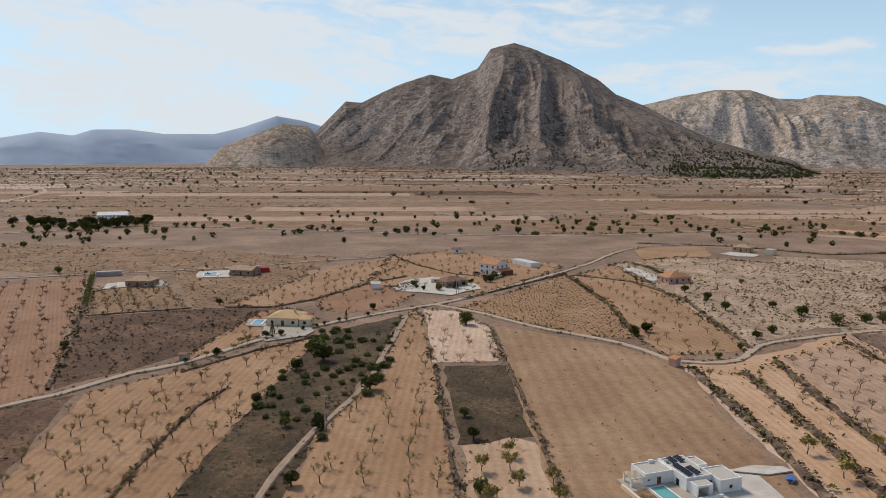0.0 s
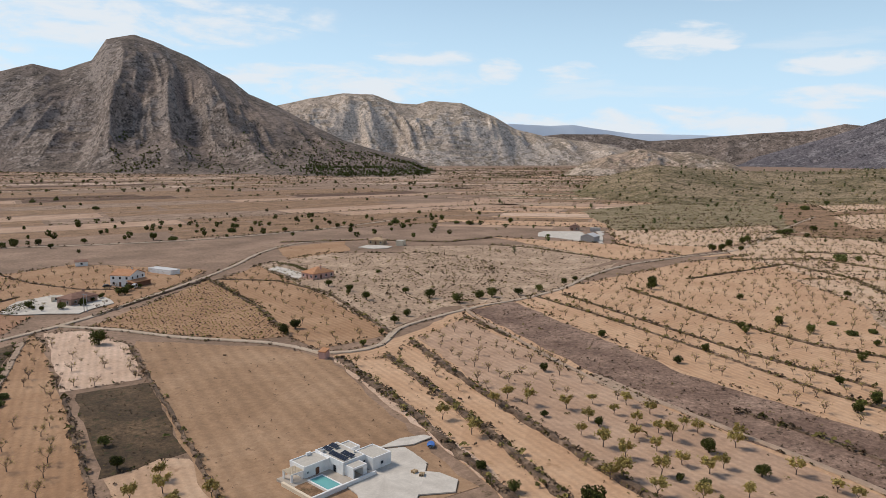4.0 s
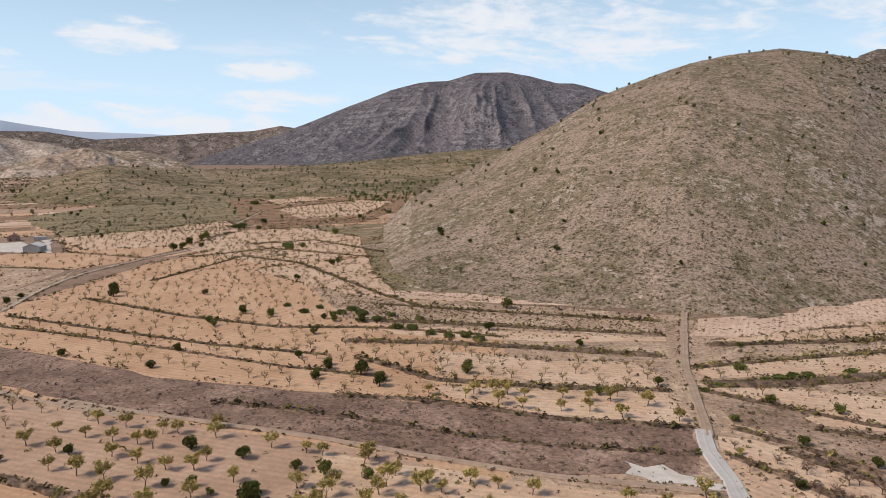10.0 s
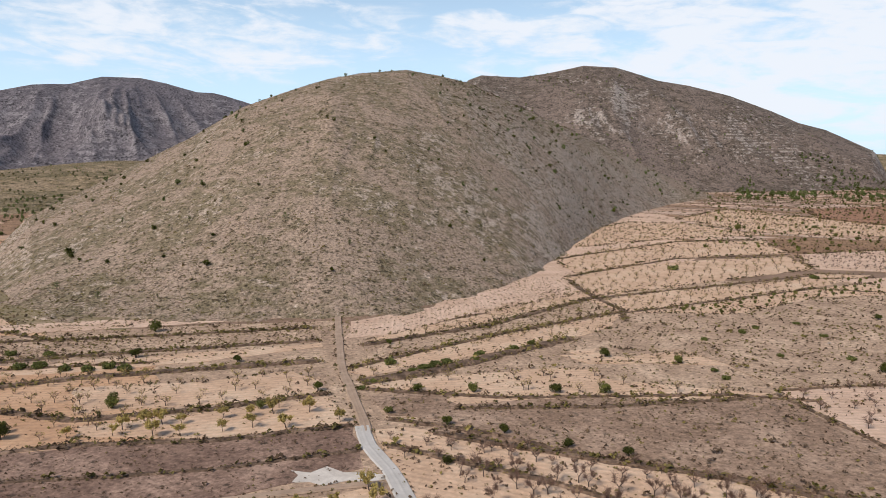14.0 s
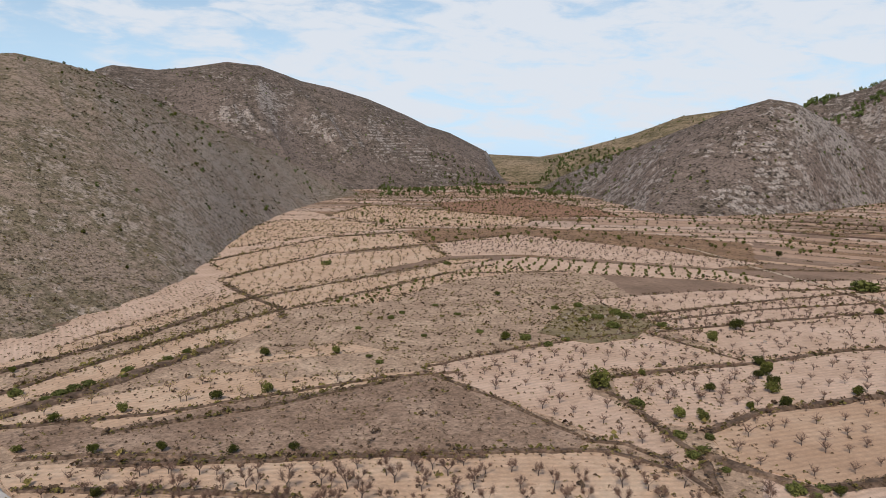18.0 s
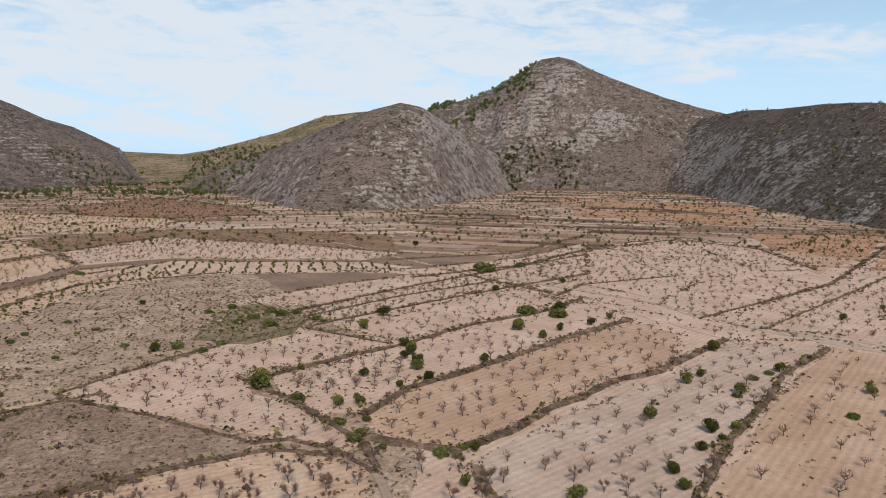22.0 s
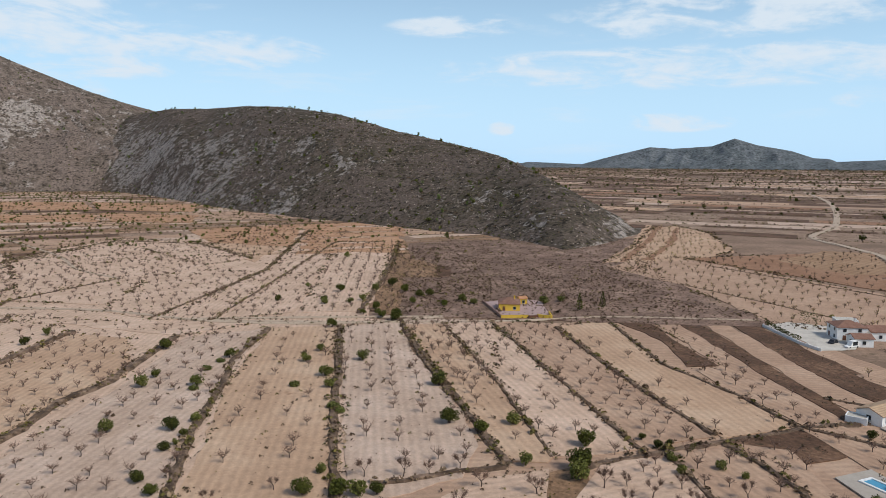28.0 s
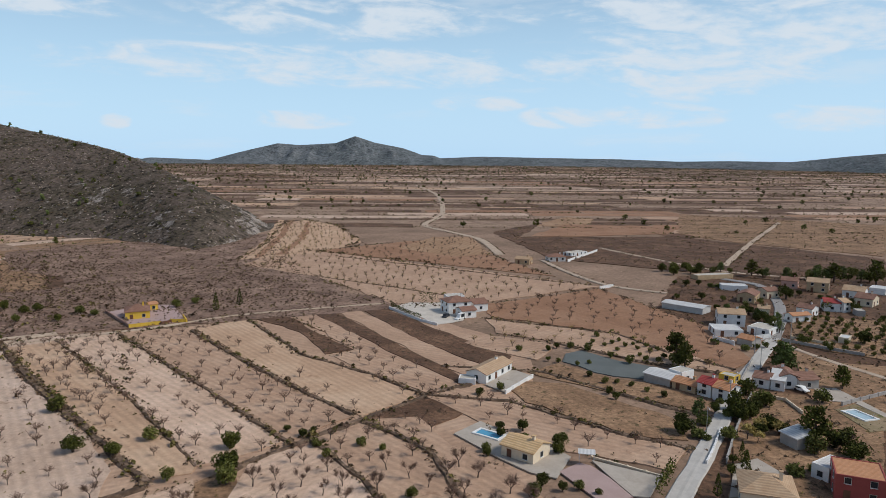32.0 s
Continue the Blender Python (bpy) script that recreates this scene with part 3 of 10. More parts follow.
def hill(name, label, mat, crest, foot, fan=None, spurs=(200, 0.1), strata=(0, 0), step=0.15, power=1.2, dome=0.5, slant=0.0, seed=1, keep=True):
    """A hillside seen from the valley. crest: azimuth, distance, height; foot: azimuth, distance. Spurs (width, share of the height) run down
    from the crest, spreading from the summit that fan names or leaning by slant degrees, and strata (period, share) stand out as ledges."""
    a0, a1 = crest[0][0], crest[-1][0]
    mid = (a0 + a1) / 2
    cd, cz = [(p[0], p[1]) for p in crest], [(p[0], p[2]) for p in crest]
    far = sum(p[1] for p in crest) / len(crest)

    def ease(table, a, w=0.5):
        return (at(table, a - 2 * w) + at(table, a - w) * 2 + at(table, a) * 2 + at(table, a + w) * 2 + at(table, a + 2 * w)) / 8

    def height(x, y):
        a = np.degrees(np.arctan2(x, y))
        a = mid + (a - mid + 180) % 360 - 180
        d = np.hypot(x, y)
        ends = np.clip(np.minimum(a - a0, a1 - a) / 2.0, 0, 1)
        zc, dc = at(cz, a) * ends * ends * (3 - 2 * ends), ease(cd, a)
        df = np.minimum(ease(foot, a, 1.3), dc - 10)
        u = (d - df) / (dc - df)
        uu = np.clip(u, 0, 1)
        p = uu ** power
        prof = p * (1 - dome) + dome * np.sin(p * math.pi / 2)
        back = 1 - np.clip((d - dc) / np.maximum(zc * 2.2, 20), 0, 1) ** 1.5
        h = zc * np.where(u <= 1, prof, back)
        lines = a + slant * (1 - uu)
        if fan:
            lines = fan[0] + (a - fan[0]) / (fan[1] + (1 - fan[1]) * (1 - uu))
        wx = 0.35 * spurs[0] * fbm(x / spurs[0] / 1.5, y / spurs[0] / 1.5, seed + 9, 3)
        gx_, gy_ = (np.radians(lines) * far + wx) / spurs[0], (d * 0.45 + wx) / spurs[0]
        mask = np.minimum(1, uu * 2.2) * (np.clip((1 - uu) * 1.9, 0, 1) ** 1.3 + 0.02)
        h = h + np.maximum(zc, 20) * mask * spurs[1] * (ridged(gx_, gy_, seed + 20) - 0.12 + 0.5 * fbm(x / spurs[0] * 0.8, y / spurs[0] * 0.8, seed + 50, 5, 0.6))
        if strata[0]:
            lump = np.minimum(1, uu * 5) * np.clip((1 - uu) * 4 + 0.10, 0, 1)
            level = h / strata[0] + 1.5 * fbm(x / spurs[0] * 0.7, y / spurs[0] * 0.7, seed + 60, 4)
            saw = level - np.floor(level)
            rocky = np.clip(fbm(x / spurs[0] * 1.3, y / spurs[0] * 1.3, seed + 70, 4) * 3 + 0.2, 0, 1)
            h = h + strata[0] * strata[1] * rocky * lump * (np.where(saw < 0.7, saw / 0.7, (1 - saw) / 0.3) - 0.5)
        h = np.where(u > 0, np.maximum(h, 0.35 * zc * prof), h)
        h = h - 4.0 * (fbm(x / 26.0, y / 26.0, seed + 80, 4) + 0.30) * (1 - uu) ** 9
        return np.where((u < -0.02) | (a < a0) | (a > a1), -1.0, np.where(h > 0.02, h, -1.0))

    az = np.radians(np.arange(a0, a1 + step, step))
    deg = np.degrees(az)
    dc_, zc_ = ease(cd, deg), at(cz, deg)
    df_ = np.minimum(ease(foot, deg, 1.3), dc_ - 10)
    rows_n = max(40, int(150 * min(1, 0.16 / step + 0.3)))
    f = np.concatenate([np.linspace(-0.06, 1.0, rows_n), 1.0 + np.array([0.15, 0.4, 0.7, 1.0])])[:, None]
    D = np.where(f <= 1, df_ + (dc_ - df_) * f, dc_ + (f - 1) * np.maximum(zc_ * 2.2, 20))
    gx, gy = D * np.sin(az), D * np.cos(az)
    gz = height(gx, gy)
    ny, nx = gz.shape
    idx = np.arange(nx * ny).reshape(ny, nx)
    q = np.stack([idx[:-1, :-1], idx[1:, :-1], idx[1:, 1:], idx[:-1, 1:]], -1).reshape(-1, 4)
    z = gz.ravel()
    q = q[(z[q] > -0.5).any(1)]
    used, inv = np.unique(q, return_inverse=True)
    V = np.stack([gx.ravel(), gy.ravel(), z], 1)[used]
    ob = from_arrays(name, V, inv.reshape(-1, 4), mat, smooth=True)
    tagged(ob, label, "hill", kind="structure")
    if keep:
        HILLS.append((gx.min(), gx.max(), gy.min(), gy.max(), height))
    return ob, height


def ground_heights(X, Y):
    Z = np.zeros_like(X)
    for x0, x1, y0, y1, hf in HILLS:
        m = (X > x0) & (X < x1) & (Y > y0) & (Y < y1)
        if m.any():
            Z[m] = np.maximum(Z[m], hf(X[m], Y[m]))
    return Z


def ground_z(x, y):
    return float(ground_heights(np.array([float(x)]), np.array([float(y)]))[0])

HILL_SLATE = hill_material("slate_mountain_rock", (0.155, 0.136, 0.142), (0.108, 0.097, 0.103), (0.25, 0.225, 0.225), px=3.4, bare=0.65, dots=0.45, ledge=0.28)
# Cloud shade over this ridge is mixed in: tones kept about 15 percent lower.
HILL_LIME_SHADED = hill_material("shaded_limestone_ridge", (0.128, 0.097, 0.077), (0.080, 0.063, 0.044), (0.36, 0.312, 0.276), px=1.0, bare=0.75, dots=0.66, ledge=0.26)

# ---------------------------------------------------------------- ground and hills
def ground_sheet():
    radii = [0] + [40 * 1.18 ** i for i in range(32)]
    seg = 96
    v, f = [(0, 0, 0)], []
    for r in radii[1:]:
        for k in range(seg):
            a = 2 * math.pi * k / seg
            v.append((r * math.cos(a), r * math.sin(a), 0))
    tri = []
    for k in range(seg):
        tri.append((0, 1 + k, 1 + (k + 1) % seg))
    for i in range(len(radii) - 2):
        for k in range(seg):
            a, b = 1 + i * seg + k, 1 + i * seg + (k + 1) % seg
            tri += [(a, a + seg, b), (b, a + seg, b + seg)]
    ob = from_arrays("ground", v, tri, GROUND)
    tagged(ob, "dry brown earth of the plain with sparse scrub", "ground", kind="structure")


ground_sheet()
hill("main_mountain", "tall grey rocky mountain with scrub slopes beyond the plain", HILL_FAR,
     crest=[(-17, 4200, 10), (-14, 4180, 70), (-12, 4150, 115), (-10.2, 4100, 172), (-7.66, 4050, 351), (-6.43, 4050, 345), (-3.77, 4000, 432), (-1.02, 4000, 494), (0.67, 4000, 470), (2.66, 3950, 519), (3.66, 3950, 622), (5.5, 3950, 654), (7.25, 3950, 614), (9.87, 3950, 535), (12.04, 3900, 448), (13.35, 3850, 370), (15.47, 3800, 308), (17.99, 3700, 212), (20.44, 3600, 134), (23.2, 3500, 81), (27.67, 3300, 21)],
     foot=[(-17, 3900), (-11, 3500), (-4, 3300), (0, 2950), (5.1, 2600), (12.3, 2480), (21.1, 2000), (28, 2150)],
     fan=(5.2, 0.40), spurs=(400, 0.42), strata=(26, 0.2), step=0.085, power=1.25, dome=0.35, seed=3)
hill("quarried_spur", "low pinkish quarried spur at the mountain's foot", HILL_PINK,
     crest=[(-18.86, 3750, 69), (-16.8, 3720, 103), (-14.69, 3700, 156), (-12.55, 3750, 212), (-10.62, 3800, 204), (-8.66, 3850, 178)],
     foot=[(-18.86, 3550), (-16.8, 3420), (-14.69, 3350), (-12.55, 3350), (-10.62, 3400), (-8.66, 3550)],
     spurs=(300, 0.25), strata=(20, 0.4), step=0.16, power=1.0, dome=0.5, seed=5, keep=False)
hill("ribbed_mountain", "broad ribbed grey mountain far behind the plain", HILL_PALE,
     crest=[(12.81, 4500, 283), (15.29, 4500, 356), (17.85, 4500, 402), (20.51, 4500, 435), (22.84, 4500, 430), (24.61, 4500, 379), (26.24, 4500, 371), (27.28, 4500, 393), (29.8, 4500, 376), (32.35, 4500, 294), (34.07, 4500, 216), (36.27, 4500, 175), (38.5, 4450, 150), (41.19, 4400, 119), (44, 4380, 60), (47, 4350, 5)],
     foot=[(12.81, 4000), (15.29, 3850), (17.85, 3800), (20.51, 3780), (22.84, 3780), (24.61, 3850), (26.24, 3850), (27.28, 3850), (29.8, 3900), (32.35, 3950), (34.07, 4050), (36.27, 4100), (38.5, 4100), (41.19, 4100), (47, 4150)],
     spurs=(330, 0.60), strata=(30, 0.25), step=0.1, power=1.05, dome=0.55, slant=-3, seed=8, keep=False)
hill("slate_mountain", "large dark slate-coloured mountain behind the hill", HILL_SLATE,
     crest=[(50, 4300, 5), (53.5, 4300, 85), (56.71, 4300, 157), (59.39, 4300, 233), (62.08, 4300, 315), (63.86, 4300, 364), (66.09, 4300, 429), (68.29, 4300, 470), (70.49, 4300, 481), (72.65, 4300, 526), (75.21, 4300, 525), (76.9, 4300, 503), (79, 4300, 461), (80.22, 4300, 458), (82.65, 4300, 406), (86.18, 4300, 322), (90.65, 4300, 195)],
     foot=[(50, 4050), (56.71, 3800), (59.39, 3600), (62.08, 3450), (63.86, 3400), (66.09, 3350), (68.29, 3350), (70.49, 3350), (72.65, 3350), (75.21, 3350), (76.9, 3350), (79, 3400), (80.22, 3400), (82.65, 3450), (86.18, 3500), (90.65, 3700)],
     fan=(74, 0.45), spurs=(460, 0.42), strata=(30, 0.3), step=0.11, power=1.35, dome=0.35, seed=12, keep=False)
hill("quarry_hill", "low pale quarry hill of cut rock in the valley", HILL_PINK,
     crest=[(37.3, 2300, 15), (38.8, 2350, 27), (40.35, 2400, 49), (43.52, 2450, 82), (45.53, 2450, 71), (47.18, 2450, 71), (48.85, 2450, 56), (50.11, 2400, 36), (52.25, 2350, 7)],
     foot=[(37.3, 2150), (38.8, 2170), (40.35, 2180), (43.52, 2190), (45.53, 2190), (47.18, 2190), (48.85, 2210), (50.11, 2200), (52.25, 2230)],
     spurs=(120, 0.5), strata=(14, 0.5), step=0.1, power=0.8, dome=0.5, seed=15, keep=False)
hill("green_hill", "low rounded olive-green scrub hill", HILL_GREEN,
     crest=[(38.49, 1200, 1), (39.48, 1250, 17), (42.24, 1300, 33), (44.67, 1350, 45), (47.55, 1420, 39), (51.38, 1500, 32), (55.77, 1600, 30), (60.25, 1700, 36), (64.76, 1800, 47), (69.24, 1900, 62), (72.77, 2000, 72), (77, 2000, 72), (81, 2000, 60)],
     foot=[(38, 1150), (42, 1020), (45, 960), (50, 1000), (60, 1050), (66, 1050), (73, 1150), (81, 1200)],
     spurs=(200, 0.25), step=0.16, power=1.2, dome=0.6, slant=2, seed=18)
hill("near_hill", "large rounded hill covered in dry scrub and stones", HILL_NEAR,
     crest=[(63.6, 580, 0), (65.22, 624, 0), (67.48, 640, 23.8), (72.79, 655, 53.6), (78.28, 671, 86.1), (82.3, 682, 115.2), (85.28, 700, 130.1), (88.75, 721, 146.2), (91.37, 754, 156), (94.91, 799, 165.3), (97.57, 832, 162.6), (99.79, 860, 157.2), (102.9, 928, 141.3), (107.32, 1051, 114.4), (111.67, 1199, 77.7), (115.89, 1380, 29.7), (118.75, 1484, 0)],
     foot=[(63.6, 480), (64.8, 385), (67.5, 337), (76.6, 306), (82, 296), (88.2, 290), (91.5, 294), (94.7, 306), (96.6, 321), (103, 362), (106, 420), (108, 520), (110.5, 720), (114, 1000), (118.75, 1400)],
     fan=(90, 0.55), spurs=(85, 0.042), strata=(2.4, 0.2), step=0.12, power=1.15, dome=0.62, seed=21)
hill("back_hill", "long grey-brown hill with rocky outcrops behind the near one", HILL_GREY,
     crest=[(97.73, 2054, 266.5), (99.68, 2066, 294.7), (100.75, 2072, 309.5), (103.74, 2090, 304.1), (105.83, 2102, 314.5), (108.66, 2119, 336.2), (111.05, 2133, 330.3), (113, 2144, 307.3), (114.15, 2151, 291.9), (116.38, 2164, 276), (119.24, 2181, 246), (122.18, 2198, 200.2), (123.91, 2208, 167.9), (125.67, 2219, 147.5), (128.77, 2237, 86.7), (130.5, 2247, 20.1)],
     foot=[(97, 1500), (112, 1500), (122, 1650), (131, 1900)],
     fan=(104, 0.5), spurs=(210, 0.12), strata=(7, 0.3), step=0.083, power=1.2, dome=0.55, seed=25)
hill("valley_head", "low green wooded saddle at the head of the valley", HILL_GREEN,
     crest=[(123.87, 2746, 101.6), (126.53, 2733, 93.3), (129.22, 2720, 84.1), (132.82, 2703, 76), (135.96, 2688, 100.2), (139.96, 2669, 147.3), (143.42, 2653, 205.7)],
     foot=[(123, 2250), (144, 2000)],
     spurs=(260, 0.2), step=0.16, power=1.1, dome=0.5, seed=28)
hill("right_ridge", "green-grey ridge with scattered pines", HILL_GREEN,
     crest=[(132.37, 2100, 47.1), (135.96, 2100, 96.2), (139.95, 2100, 135.7), (143.41, 2100, 183.1), (145.96, 2100, 194.5), (149.27, 2100, 204.2), (152.46, 2100, 209.5)],
     foot=[(132, 1640), (140, 1500), (153, 1500)],
     spurs=(200, 0.16), strata=(9, 0.25), step=0.12, power=1.1, dome=0.55, slant=4, seed=31)
hill("rocky_knob", "rounded rocky knob of grey limestone", HILL_GREY,
     crest=[(132.51, 1750, 2), (137.9, 1505, 69.4), (141.94, 1254, 101), (144.17, 1208, 118.1), (146.8, 1184, 139.3), (149.4, 1192, 154.5), (151.13, 1198, 148.1), (152.64, 1250, 130.6), (154.99, 1370, 102.5), (157.09, 1480, 72.1), (159.16, 1620, 4.4)],
     foot=[(132.5, 1500), (138.2, 1200), (139.7, 900), (145.6, 860), (150.9, 940), (152.8, 985), (154.9, 1090), (156.9, 1240), (159.2, 1490)],
     fan=(149, 0.5), spurs=(120, 0.19), strata=(8, 0.18), step=0.068, power=1.1, dome=0.6, seed=34)
hill("rocky_peak", "pointed limestone peak with bare cliffs", HILL_GREY,
     crest=[(149.83, 1995, 183.1), (152.05, 1983, 204.2), (153.83, 1973, 215.9), (155.61, 1963, 230.5), (156.95, 1956, 253.7), (159.16, 1944, 296.7), (160.48, 1936, 321.7), (161.79, 1929, 326.0), (162.89, 1923, 316.1), (163.99, 1917, 294.8), (165.74, 1907, 268.4), (167.91, 1895, 237.6), (170.06, 1884, 209.9), (172.16, 1872, 187.1), (174.22, 1861, 169.0), (176.22, 1850, 160.1)],
     foot=[(149, 1500), (170, 1450), (176.8, 1300)],
     fan=(161.5, 0.45), spurs=(190, 0.21), strata=(11, 0.3), step=0.068, power=1.15, dome=0.5, seed=38)
hill("dark_ridge", "long ridge with bands of grey limestone, cloud shade in its dark colour", HILL_LIME_SHADED,
     crest=[(163, 1880, 3), (166.5, 1840, 60), (169, 1810, 108), (171, 1780, 136.2), (172.74, 1748, 154.3), (175.24, 1626, 162.6), (177.7, 1540, 158.6), (180.47, 1400, 156.9), (183.15, 1270, 148.8), (185.38, 1190, 138.4), (187.63, 1130, 129.1), (192.05, 1040, 101.1), (196.53, 930, 81.6), (200.14, 820, 66.6), (203.28, 720, 49.9), (206.41, 650, 32.5), (209.5, 640, 14.6), (211.67, 668, 0.5)],
     foot=[(163, 1560), (167, 1500), (171, 1440), (174, 1210), (176.8, 1000), (180, 870), (184, 770), (192.6, 640), (200, 585), (205.7, 495), (206.8, 470), (209.1, 554), (211.67, 645)],
     spurs=(150, 0.08), strata=(4.5, 0.35), step=0.075, power=1.1, dome=0.6, slant=-4, seed=42)
hill("far_mountain", "jagged mountain far across the plain, haze blue-grey in its colour", HILL_DARK_HAZED,
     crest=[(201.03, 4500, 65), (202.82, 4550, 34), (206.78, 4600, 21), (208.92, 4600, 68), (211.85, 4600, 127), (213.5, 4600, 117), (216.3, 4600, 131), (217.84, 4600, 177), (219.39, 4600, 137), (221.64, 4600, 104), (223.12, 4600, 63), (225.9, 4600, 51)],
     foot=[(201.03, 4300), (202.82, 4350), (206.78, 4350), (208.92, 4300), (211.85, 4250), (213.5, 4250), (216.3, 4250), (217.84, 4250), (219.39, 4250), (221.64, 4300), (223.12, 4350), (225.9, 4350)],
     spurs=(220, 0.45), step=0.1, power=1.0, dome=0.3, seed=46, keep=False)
hill("low_ridge", "low pine-covered ridge at the edge of the plain, haze in its dark colour", HILL_DARK_HAZED,
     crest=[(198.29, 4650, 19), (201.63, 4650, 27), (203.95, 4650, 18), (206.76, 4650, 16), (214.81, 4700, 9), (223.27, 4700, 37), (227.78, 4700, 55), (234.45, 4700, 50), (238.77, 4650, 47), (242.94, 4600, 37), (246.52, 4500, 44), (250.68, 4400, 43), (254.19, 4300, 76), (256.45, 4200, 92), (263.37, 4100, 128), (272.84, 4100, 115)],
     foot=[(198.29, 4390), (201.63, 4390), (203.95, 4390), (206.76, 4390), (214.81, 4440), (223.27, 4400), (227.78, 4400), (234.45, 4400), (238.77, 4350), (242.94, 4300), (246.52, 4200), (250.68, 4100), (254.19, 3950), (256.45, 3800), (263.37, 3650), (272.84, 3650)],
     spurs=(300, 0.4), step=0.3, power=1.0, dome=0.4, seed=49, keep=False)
hill("blue_range", "mountain range on the horizon, haze painted in as blue", HILL_HAZE,
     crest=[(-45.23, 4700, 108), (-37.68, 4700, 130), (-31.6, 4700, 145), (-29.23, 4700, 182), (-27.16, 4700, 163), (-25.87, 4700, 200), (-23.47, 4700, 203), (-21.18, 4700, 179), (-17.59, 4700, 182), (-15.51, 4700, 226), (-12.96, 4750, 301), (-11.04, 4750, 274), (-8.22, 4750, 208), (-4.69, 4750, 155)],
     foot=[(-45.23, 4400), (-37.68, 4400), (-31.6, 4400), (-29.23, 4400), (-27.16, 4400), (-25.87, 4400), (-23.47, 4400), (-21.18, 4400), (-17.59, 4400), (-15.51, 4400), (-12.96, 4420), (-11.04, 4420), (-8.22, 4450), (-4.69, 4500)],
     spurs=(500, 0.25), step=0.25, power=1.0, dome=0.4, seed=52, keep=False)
hill("hazy_range", "range in the gap between the mountains, painted pale haze blue", HILL_HAZE,
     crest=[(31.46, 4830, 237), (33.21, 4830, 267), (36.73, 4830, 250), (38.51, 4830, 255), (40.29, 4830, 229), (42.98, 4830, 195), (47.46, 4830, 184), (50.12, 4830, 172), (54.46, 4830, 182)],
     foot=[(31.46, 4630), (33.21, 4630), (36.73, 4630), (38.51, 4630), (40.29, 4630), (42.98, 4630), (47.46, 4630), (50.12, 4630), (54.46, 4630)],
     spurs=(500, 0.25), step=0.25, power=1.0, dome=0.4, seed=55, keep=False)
hill("middle_ridge", "low brown ridge with scattered pines in the gap", HILL_FAR,
     crest=[(30, 4600, 60), (34.06, 4600, 163), (37.61, 4600, 189), (41.19, 4600, 186), (44.33, 4600, 143), (47.46, 4600, 157), (51.86, 4600, 184), (55.31, 4600, 197), (57.4, 4600, 230), (59.89, 4600, 201), (63, 4600, 110), (67, 4600, 20)],
     foot=[(30, 4350), (34.06, 4320), (37.61, 4300), (41.19, 4300), (44.33, 4320), (47.46, 4320), (51.86, 4300), (55.31, 4300), (57.4, 4300), (59.89, 4300), (67, 4350)],
     spurs=(350, 0.35), step=0.16, power=1.0, dome=0.4, seed=58, keep=False)

# ---------------------------------------------------------------- fields, roads, banks
rng = random.Random(7)
LAYER = [0.02]
ORCHARDS = []
FIELD_LABEL = {"N": "tan-brown ploughed field with faint furrows", "Q": "pinkish tan ploughed field with faint furrows", "T": "sandy tan ploughed field with fine furrows", "O": "orange ploughed field with furrows", "B": "large bare brown tilled field",
               "R": "reddish brown ploughed field", "P": "pale stony field with faint furrows", "D": "dark fallow field with dry weeds",
               "M": "brown fallow field with dry grass and weeds", "G": "weedy fallow ground with green tufts", "C": "pale concrete yard",
               "K": "pinkish paved yard", "A": "ochre tan ploughed field with fine furrows", "U": "mauve-brown fallow field with dry weeds", "L": "stony light brown fallow ground with sparse weeds", "E": "very dark fallow strip with green bushes", "W": "dark sheeted basin", "S": "white gravel patch", "Z": "deep orange terraced soil with furrows", "V": "dark mauve-brown fallow field with dry weeds", "Y": "pale sandy ploughed field with fine furrows"}


def inside(poly, x, y):
    c = False
    j = len(poly) - 1
    for i in range(len(poly)):
        xi, yi = poly[i]
        xj, yj = poly[j]
        if (yi > y) != (yj > y) and x < (xj - xi) * (y - yi) / (yj - yi) + xi:
            c = not c
        j = i
    return c


def roughened(poly, step, jitter, seed):
    r = random.Random(seed)
    o = []
    for i, (x0, y0) in enumerate(poly):
        x1, y1 = poly[(i + 1) % len(poly)]
        ln = math.hypot(x1 - x0, y1 - y0)
        k = max(1, min(24, int(ln / step)))
        for q in range(k):
            f = q / k
            o.append((x0 + (x1 - x0) * f + r.uniform(-jitter, jitter), y0 + (y1 - y0) * f + r.uniform(-jitter, jitter)))
    return o


